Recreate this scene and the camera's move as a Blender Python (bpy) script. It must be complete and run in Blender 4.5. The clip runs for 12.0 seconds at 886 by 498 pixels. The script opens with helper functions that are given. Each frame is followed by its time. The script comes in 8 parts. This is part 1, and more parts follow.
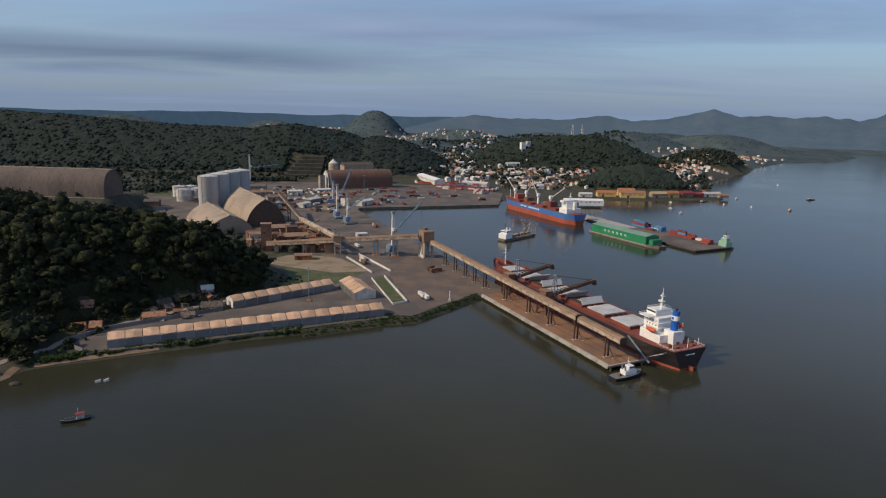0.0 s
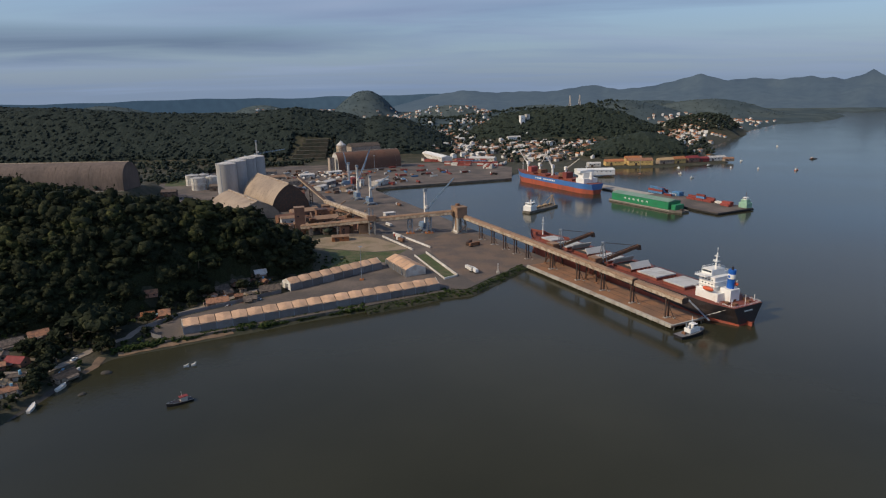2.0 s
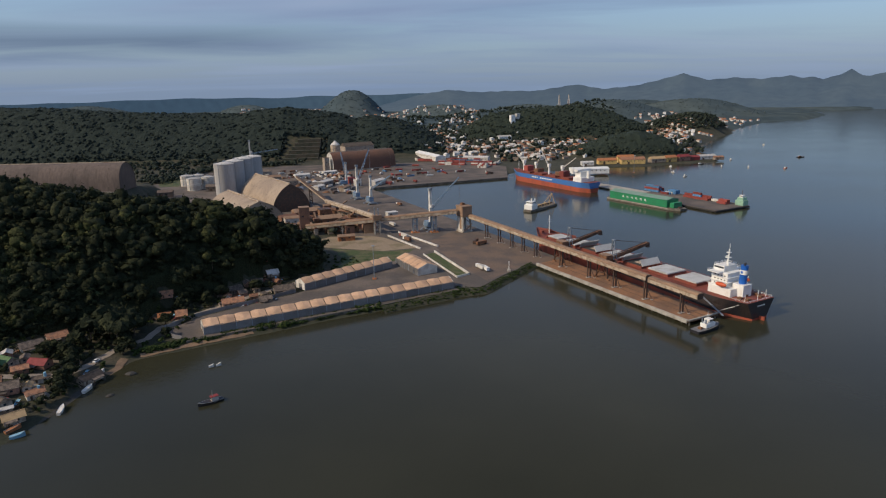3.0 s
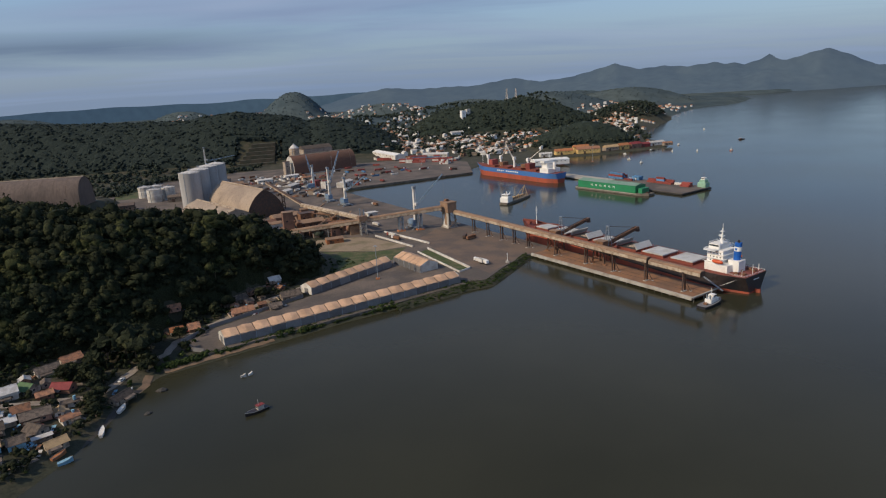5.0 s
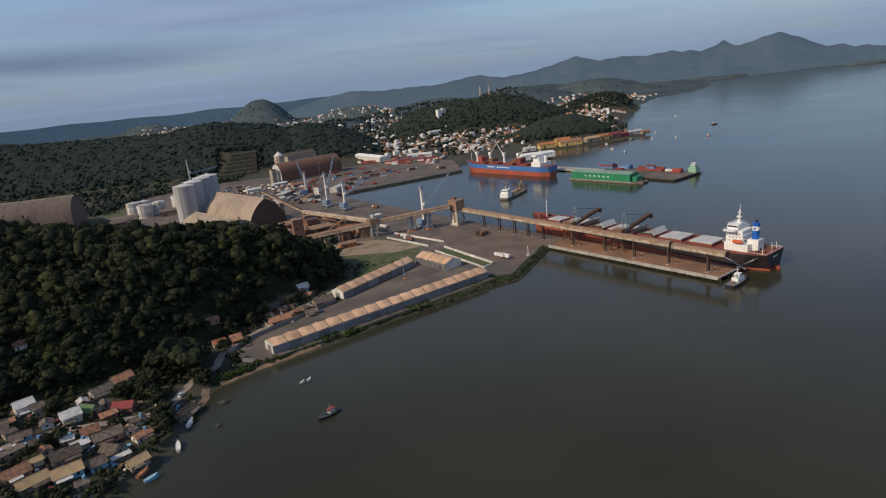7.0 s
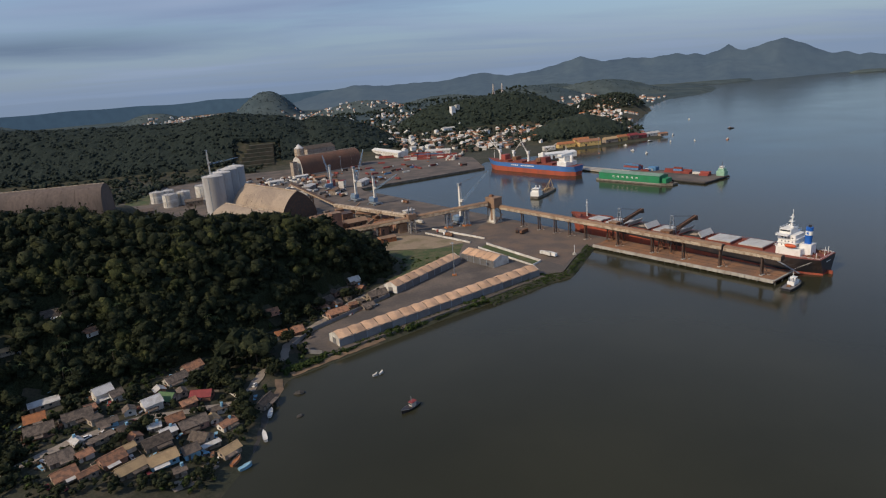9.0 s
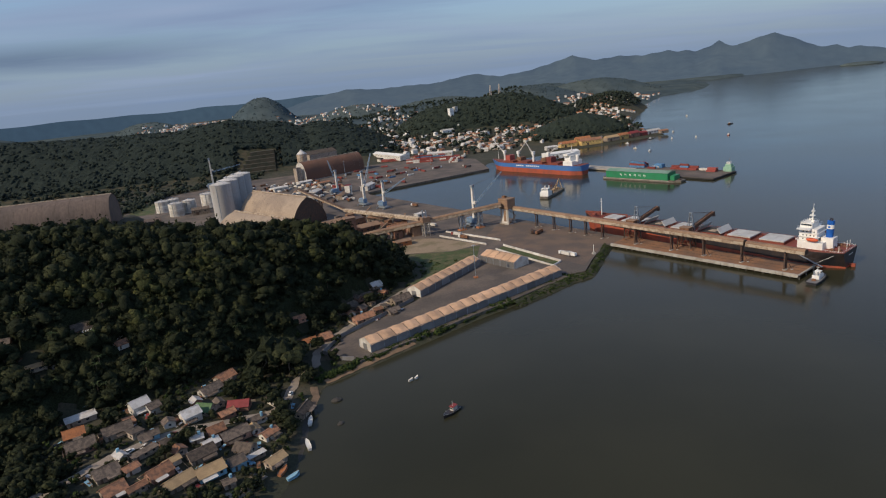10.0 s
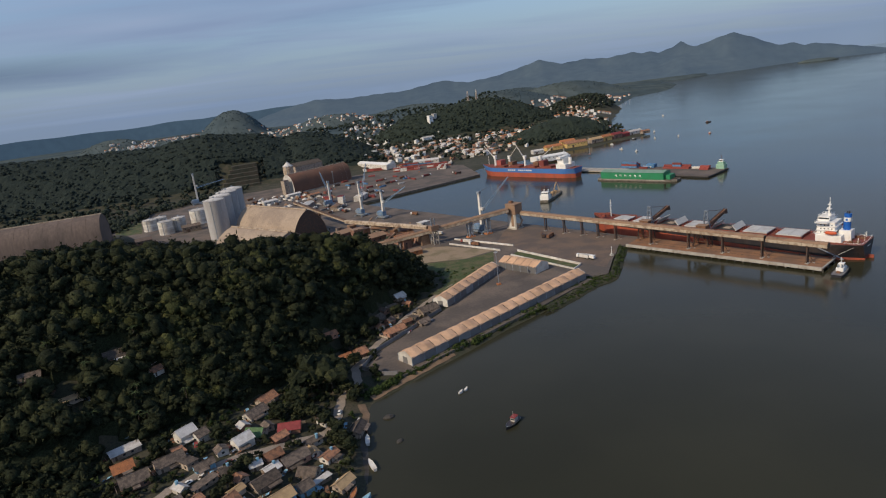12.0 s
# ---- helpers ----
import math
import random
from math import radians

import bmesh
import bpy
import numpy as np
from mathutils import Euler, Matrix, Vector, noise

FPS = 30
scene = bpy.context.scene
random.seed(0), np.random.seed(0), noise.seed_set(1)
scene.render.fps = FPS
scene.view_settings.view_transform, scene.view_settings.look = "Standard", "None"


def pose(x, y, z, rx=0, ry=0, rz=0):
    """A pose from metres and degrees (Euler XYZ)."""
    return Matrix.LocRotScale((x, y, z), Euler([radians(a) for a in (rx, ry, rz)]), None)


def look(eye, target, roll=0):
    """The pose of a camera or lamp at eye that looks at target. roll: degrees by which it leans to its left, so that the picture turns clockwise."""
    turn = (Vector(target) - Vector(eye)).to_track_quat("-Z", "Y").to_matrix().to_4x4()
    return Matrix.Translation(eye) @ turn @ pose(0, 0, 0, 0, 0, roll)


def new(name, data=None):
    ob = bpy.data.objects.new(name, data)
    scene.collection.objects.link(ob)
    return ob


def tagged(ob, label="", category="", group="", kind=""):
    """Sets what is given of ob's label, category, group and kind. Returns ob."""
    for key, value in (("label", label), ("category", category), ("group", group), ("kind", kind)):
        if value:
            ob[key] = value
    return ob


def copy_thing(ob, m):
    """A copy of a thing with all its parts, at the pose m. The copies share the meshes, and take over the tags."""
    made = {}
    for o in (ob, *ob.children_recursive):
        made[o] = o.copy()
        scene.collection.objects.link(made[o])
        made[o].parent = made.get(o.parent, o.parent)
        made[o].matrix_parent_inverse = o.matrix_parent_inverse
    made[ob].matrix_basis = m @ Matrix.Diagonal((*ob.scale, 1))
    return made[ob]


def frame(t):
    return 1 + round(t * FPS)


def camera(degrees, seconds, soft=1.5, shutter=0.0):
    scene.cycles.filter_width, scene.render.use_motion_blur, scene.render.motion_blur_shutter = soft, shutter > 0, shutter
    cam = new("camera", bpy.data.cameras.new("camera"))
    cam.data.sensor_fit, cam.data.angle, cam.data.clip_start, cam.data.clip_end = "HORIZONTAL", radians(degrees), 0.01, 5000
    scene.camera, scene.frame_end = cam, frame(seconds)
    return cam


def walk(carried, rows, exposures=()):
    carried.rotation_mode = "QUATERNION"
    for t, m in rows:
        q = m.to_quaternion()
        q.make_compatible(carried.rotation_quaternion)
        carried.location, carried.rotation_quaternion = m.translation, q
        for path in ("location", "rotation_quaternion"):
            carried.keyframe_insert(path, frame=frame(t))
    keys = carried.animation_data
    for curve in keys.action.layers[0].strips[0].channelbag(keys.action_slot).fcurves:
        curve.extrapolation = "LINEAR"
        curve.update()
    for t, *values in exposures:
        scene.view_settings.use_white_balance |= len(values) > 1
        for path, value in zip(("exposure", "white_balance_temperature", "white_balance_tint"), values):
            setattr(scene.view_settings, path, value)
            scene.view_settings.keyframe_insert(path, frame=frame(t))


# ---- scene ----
cam = camera(70.68, 12.0, soft=1.15)
PATH = [
    (0, (0.00, 0.00, 143.11), (0.000, 97.692, 121.746), 1.445),
    (0.5, (-11.51, -3.18, 142.42), (-13.119, 94.306, 120.201), 0.079),
    (1, (-22.80, -5.79, 142.68), (-26.634, 91.375, 119.333), -0.076),
    (1.5, (-34.32, -7.93, 142.70), (-34.992, 89.447, 119.956), -1.336),
    (2, (-45.95, -9.79, 142.63), (-43.981, 87.073, 117.840), -1.203),
    (2.5, (-57.45, -11.06, 143.31), (-54.053, 85.809, 118.738), -1.621),
    (3, (-68.20, -12.57, 143.35), (-63.531, 84.167, 118.436), -1.218),
    (5, (-114.14, -14.99, 145.93), (-100.276, 80.653, 120.252), -3.362),
    (5.5, (-126.06, -15.25, 147.03), (-110.186, 80.075, 121.306), -3.528),
    (6, (-137.15, -15.21, 147.95), (-121.118, 80.312, 123.072), -4.344),
    (6.5, (-147.63, -15.01, 149.07), (-130.238, 80.332, 124.431), -5.504),
    (7, (-158.83, -14.01, 150.09), (-139.869, 80.624, 123.912), -6.043),
    (9, (-202.04, -6.48, 154.39), (-182.191, 87.799, 127.609), -4.506),
    (9.5, (-212.73, -3.58, 155.37), (-193.365, 90.956, 129.133), -4.873),
    (10, (-222.18, -0.52, 156.69), (-201.315, 93.595, 130.111), -5.772),
    (10.5, (-232.00, 3.28, 157.83), (-210.782, 97.150, 130.644), -6.295),
    (11, (-241.92, 7.35, 158.97), (-221.257, 101.126, 131.065), -6.747),
    (11.5, (-250.47, 11.56, 159.61), (-229.519, 105.646, 132.997), -7.314),
    (12, (-258.88, 15.90, 160.82), (-233.198, 108.960, 134.737), -7.366),
]
walk(cam, [(t, look(eye, target, roll)) for t, eye, target, roll in PATH])

# ---- light ----
SUN_AZ, SUN_EL = 252.0, 37.0  # degrees clockwise from +y, degrees up
world = bpy.data.worlds.new("sky")
scene.world = world
world.use_nodes = True
wn, wl = world.node_tree.nodes, world.node_tree.links
wn.clear()
w_out = wn.new("ShaderNodeOutputWorld")
w_bg = wn.new("ShaderNodeBackground")
w_sky = wn.new("ShaderNodeTexSky")
w_sky.sky_type = "NISHITA"
w_sky.sun_disc = False
w_sky.sun_elevation, w_sky.sun_rotation = radians(SUN_EL), radians(SUN_AZ)
w_sky.air_density, w_sky.dust_density, w_sky.ozone_density = 1.0, 1.0, 1.0
w_tc = wn.new("ShaderNodeTexCoord")
w_sep = wn.new("ShaderNodeSeparateXYZ")
wl.new(w_tc.outputs["Generated"], w_sep.inputs[0])


def w_math(op, a, b=None, clamp=False):
    n = wn.new("ShaderNodeMath")
    n.operation, n.use_clamp = op, clamp
    for i, s in enumerate((a, b)):
        if s is None:
            continue
        if isinstance(s, (int, float)):
            n.inputs[i].default_value = s
        else:
            wl.new(s, n.inputs[i])
    return n.outputs[0]


# flat cloud sheet: the direction is projected on a high plane, so streaks lie level and thin out to the horizon
w_up = w_math("ADD", w_math("MAXIMUM", w_sep.outputs[2], 0.0), 0.06)
w_cx, w_cy = w_math("DIVIDE", w_sep.outputs[0], w_up), w_math("DIVIDE", w_sep.outputs[1], w_up)
w_comb = wn.new("ShaderNodeCombineXYZ")
wl.new(w_cx, w_comb.inputs[0])
wl.new(w_cy, w_comb.inputs[1])
w_map = wn.new("ShaderNodeMapping")
w_map.inputs["Rotation"].default_value = (0, 0, radians(8))
w_map.inputs["Scale"].default_value = (0.16, 0.36, 1)
w_map.inputs["Location"].default_value = (1.3, 0.35, 0)
wl.new(w_comb.outputs[0], w_map.inputs[0])
w_n1 = wn.new("ShaderNodeTexNoise")
w_n1.inputs["Scale"].default_value, w_n1.inputs["Detail"].default_value, w_n1.inputs["Roughness"].default_value = 1.4, 7, 0.55
w_n1.inputs["Distortion"].default_value = 0.6
wl.new(w_map.outputs[0], w_n1.inputs[0])
w_r1 = wn.new("ShaderNodeValToRGB")
w_r1.color_ramp.elements[0].position, w_r1.color_ramp.elements[1].position = 0.40, 0.70
wl.new(w_n1.outputs[0], w_r1.inputs[0])
w_n2 = wn.new("ShaderNodeTexNoise")
w_n2.inputs["Scale"].default_value, w_n2.inputs["Detail"].default_value = 0.7, 4
wl.new(w_map.outputs[0], w_n2.inputs[0])
w_cloud = wn.new("ShaderNodeValToRGB")
w_cloud.color_ramp.elements[0].position, w_cloud.color_ramp.elements[0].color = 0.40, (2.2, 2.65, 3.6, 1)
w_cloud.color_ramp.elements[1].position, w_cloud.color_ramp.elements[1].color = 0.60, (4.9, 5.1, 5.7, 1)
wl.new(w_n2.outputs[0], w_cloud.inputs[0])
w_mix = wn.new("ShaderNodeMix")
w_mix.data_type = "RGBA"
wl.new(w_math("MULTIPLY", w_r1.outputs[0], 0.95), w_mix.inputs["Factor"])
wl.new(w_sky.outputs[0], w_mix.inputs["A"])
wl.new(w_cloud.outputs[0], w_mix.inputs["B"])
# low grey-blue bank near the horizon
w_low = w_math("SUBTRACT", 1.0, w_math("MULTIPLY", w_math("ABSOLUTE", w_sep.outputs[2]), 5.0), clamp=True)
w_mix2 = wn.new("ShaderNodeMix")
w_mix2.data_type = "RGBA"
wl.new(w_math("MULTIPLY", w_low, 0.85), w_mix2.inputs["Factor"])
wl.new(w_mix.outputs["Result"], w_mix2.inputs["A"])
w_mix2.inputs["B"].default_value = (2.0, 2.5, 3.3, 1)
# a long dark streak of cloud low in the north-west
w_az = w_math("ARCTAN2", w_sep.outputs[0], w_sep.outputs[1])
w_bend = w_math("MULTIPLY", w_math("SUBTRACT", w_n1.outputs[0], 0.5), 0.05)
w_el = w_math("ABSOLUTE", w_math("SUBTRACT", w_math("ADD", w_sep.outputs[2], w_bend), w_math("ADD", 0.074, w_math("MULTIPLY", w_az, 0.012))))
w_band = w_math("SUBTRACT", 1.0, w_math("MULTIPLY", w_el, 38.0), clamp=True)
w_side = w_math("MULTIPLY", w_math("SUBTRACT", 0.02, w_az), 3.0, clamp=True)
w_dark = w_math("MULTIPLY", w_math("MULTIPLY", w_band, w_side), 0.62)
w_mix3 = wn.new("ShaderNodeMix")
w_mix3.data_type = "RGBA"
wl.new(w_dark, w_mix3.inputs["Factor"])
wl.new(w_mix2.outputs["Result"], w_mix3.inputs["A"])
w_mix3.inputs["B"].default_value = (0.85, 1.15, 1.75, 1)
w_tint = wn.new("ShaderNodeMix")
w_tint.data_type, w_tint.blend_type = "RGBA", "MULTIPLY"
w_tint.inputs["Factor"].default_value = 1.0
wl.new(w_mix3.outputs["Result"], w_tint.inputs["A"])
w_tint.inputs["B"].default_value = (0.86, 0.96, 1.11, 1)
wl.new(w_tint.outputs["Result"], w_bg.inputs[0])
w_bg.inputs["Strength"].default_value = 0.11
wl.new(w_bg.outputs[0], w_out.inputs[0])

sun_data = bpy.data.lights.new("sun", "SUN")
sun_data.energy, sun_data.angle, sun_data.color = 3.15, radians(0.6), (1.0, 0.82, 0.60)
sun_ob = new("sun", sun_data)
_a, _e = radians(SUN_AZ), radians(SUN_EL)
sun_ob.matrix_world = look((0, 0, 300), (-math.sin(_a) * math.cos(_e), -math.cos(_a) * math.cos(_e), 300 - math.sin(_e)))
scene.view_settings.exposure = 0.05


# ---- materials ----
def mat(name, color, rough=0.8, metal=0.0, var=0.25, scale=1.0, fine=8.0, bump=0.2, second=None, amount=0.5, edge=(0.45, 0.62), spread=0.0, stretch=(1, 1, 1), spec=0.5):
    """A surface with grain at two scales; `second` shows in patches; `spread` varies it from object to object."""
    m = bpy.data.materials.new(name)
    m.use_nodes = True
    n, l = m.node_tree.nodes, m.node_tree.links
    b = n["Principled BSDF"]
    b.inputs["Roughness"].default_value, b.inputs["Metallic"].default_value = rough, metal
    b.inputs["Specular IOR Level"].default_value = spec
    geo = n.new("ShaderNodeNewGeometry")
    mp = n.new("ShaderNodeMapping")
    mp.inputs["Scale"].default_value = stretch
    l.new(geo.outputs["Position"], mp.inputs[0])
    n1, n2 = n.new("ShaderNodeTexNoise"), n.new("ShaderNodeTexNoise")
    for nn, s, d in ((n1, scale, 5), (n2, fine, 3)):
        nn.inputs["Scale"].default_value, nn.inputs["Detail"].default_value = s, d
        l.new(mp.outputs[0], nn.inputs[0])
    mix = n.new("ShaderNodeMix")
    mix.data_type = "RGBA"
    mix.inputs["A"].default_value = (*color, 1)
    mix.inputs["B"].default_value = (*(second or [c * 0.55 for c in color]), 1)
    rp = n.new("ShaderNodeValToRGB")
    rp.color_ramp.elements[0].position, rp.color_ramp.elements[1].position = edge
    rp.color_ramp.elements[1].color = (amount, amount, amount, 1)
    l.new(n1.outputs[0], rp.inputs[0])
    l.new(rp.outputs[0], mix.inputs["Factor"])
    hsv = n.new("ShaderNodeHueSaturation")
    l.new(mix.outputs["Result"], hsv.inputs["Color"])
    mr = n.new("ShaderNodeMapRange")
    mr.inputs[1].default_value, mr.inputs[2].default_value = 0.25, 0.75
    mr.inputs[3].default_value, mr.inputs[4].default_value = 1 - var, 1 + var
    l.new(n2.outputs[0], mr.inputs[0])
    val = mr.outputs[0]
    if spread:
        oi = n.new("ShaderNodeObjectInfo")
        m2 = n.new("ShaderNodeMapRange")
        m2.inputs[3].default_value, m2.inputs[4].default_value = 1 - spread, 1 + spread
        l.new(oi.outputs["Random"], m2.inputs[0])
        mm = n.new("ShaderNodeMath")
        mm.operation = "MULTIPLY"
        l.new(val, mm.inputs[0])
        l.new(m2.outputs[0], mm.inputs[1])
        val = mm.outputs[0]
    l.new(val, hsv.inputs["Value"])
    l.new(hsv.outputs[0], b.inputs["Base Color"])
    if bump:
        bp = n.new("ShaderNodeBump")
        bp.inputs["Strength"].default_value, bp.inputs["Distance"].default_value = bump, 0.3
        l.new(n2.outputs[0], bp.inputs["Height"])
        l.new(bp.outputs[0], b.inputs["Normal"])
    return m


def leaf_mat(name, c1, c2, c3, haze=0.0):
    """Foliage: colour differs from clump to clump and within each."""
    m = bpy.data.materials.new(name)
    m.use_nodes = True
    n, l = m.node_tree.nodes, m.node_tree.links
    b = n["Principled BSDF"]
    b.inputs["Roughness"].default_value = 0.85
    b.inputs["Specular IOR Level"].default_value = 0.12
    geo = n.new("ShaderNodeNewGeometry")
    r = n.new("ShaderNodeValToRGB")
    r.color_ramp.elements[0].color, r.color_ramp.elements[1].color = (*c1, 1), (*c3, 1)
    e = r.color_ramp.elements.new(0.6)
    e.color = (*c2, 1)
    l.new(geo.outputs["Random Per Island"], r.inputs[0])
    nz = n.new("ShaderNodeTexNoise")
    nz.inputs["Scale"].default_value, nz.inputs["Detail"].default_value = 1.3, 5
    l.new(geo.outputs["Position"], nz.inputs[0])
    mr = n.new("ShaderNodeMapRange")
    mr.inputs[1].default_value, mr.inputs[2].default_value, mr.inputs[3].default_value, mr.inputs[4].default_value = 0.3, 0.7, 0.35, 1.5
    l.new(nz.outputs[0], mr.inputs[0])
    hs = n.new("ShaderNodeHueSaturation")
    l.new(r.outputs[0], hs.inputs["Color"])
    l.new(mr.outputs[0], hs.inputs["Value"])
    l.new(hs.outputs[0], b.inputs["Base Color"])
    bp = n.new("ShaderNodeBump")
    bp.inputs["Strength"].default_value, bp.inputs["Distance"].default_value = 0.9, 0.6
    l.new(nz.outputs[0], bp.inputs["Height"])
    l.new(bp.outputs[0], b.inputs["Normal"])
    return m


def water_mat():
    m = bpy.data.materials.new("harbour_water")
    m.use_nodes = True
    n, l = m.node_tree.nodes, m.node_tree.links
    b = n["Principled BSDF"]
    geo = n.new("ShaderNodeNewGeometry")
    b.inputs["Roughness"].default_value = 0.12
    b.inputs["IOR"].default_value = 1.33
    b.inputs["Specular IOR Level"].default_value = 0.29
    big = n.new("ShaderNodeTexNoise")
    big.inputs["Scale"].default_value, big.inputs["Detail"].default_value = 0.006, 4
    l.new(geo.outputs["Position"], big.inputs[0])
    cr = n.new("ShaderNodeValToRGB")
    cr.color_ramp.elements[0].position, cr.color_ramp.elements[1].position = 0.35, 0.7
    cr.color_ramp.elements[0].color, cr.color_ramp.elements[1].color = (0.029, 0.029, 0.017, 1), (0.043, 0.042, 0.025, 1)
    l.new(big.outputs[0], cr.inputs[0])
    l.new(cr.outputs[0], b.inputs["Base Color"])
    w1, w2 = n.new("ShaderNodeTexNoise"), n.new("ShaderNodeTexNoise")
    for w, s, d in ((w1, 0.35, 4), (w2, 0.05, 3)):
        w.inputs["Scale"].default_value, w.inputs["Detail"].default_value = s, d
        l.new(geo.outputs["Position"], w.inputs[0])
    b1, b2 = n.new("ShaderNodeBump"), n.new("ShaderNodeBump")
    b1.inputs["Strength"].default_value, b1.inputs["Distance"].default_value = 0.10, 0.35
    b2.inputs["Strength"].default_value, b2.inputs["Distance"].default_value = 0.06, 1.0
    l.new(w1.outputs[0], b1.inputs["Height"])
    l.new(w2.outputs[0], b2.inputs["Height"])
    l.new(b1.outputs[0], b2.inputs["Normal"])
    l.new(b2.outputs[0], b.inputs["Normal"])
    rr = n.new("ShaderNodeMapRange")
    rr.inputs[3].default_value, rr.inputs[4].default_value = 0.08, 0.22
    l.new(big.outputs[0], rr.inputs[0])
    l.new(rr.outputs[0], b.inputs["Roughness"])
    return m


def painted_haze_mat(name, c1, c2, haze_glow):
    """Distant woods and hills with air haze painted in as blue glow."""
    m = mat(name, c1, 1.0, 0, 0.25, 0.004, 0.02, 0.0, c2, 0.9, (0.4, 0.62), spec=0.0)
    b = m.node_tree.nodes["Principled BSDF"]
    b.inputs["Emission Color"].default_value = (*haze_glow, 1)
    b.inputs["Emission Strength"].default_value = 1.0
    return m


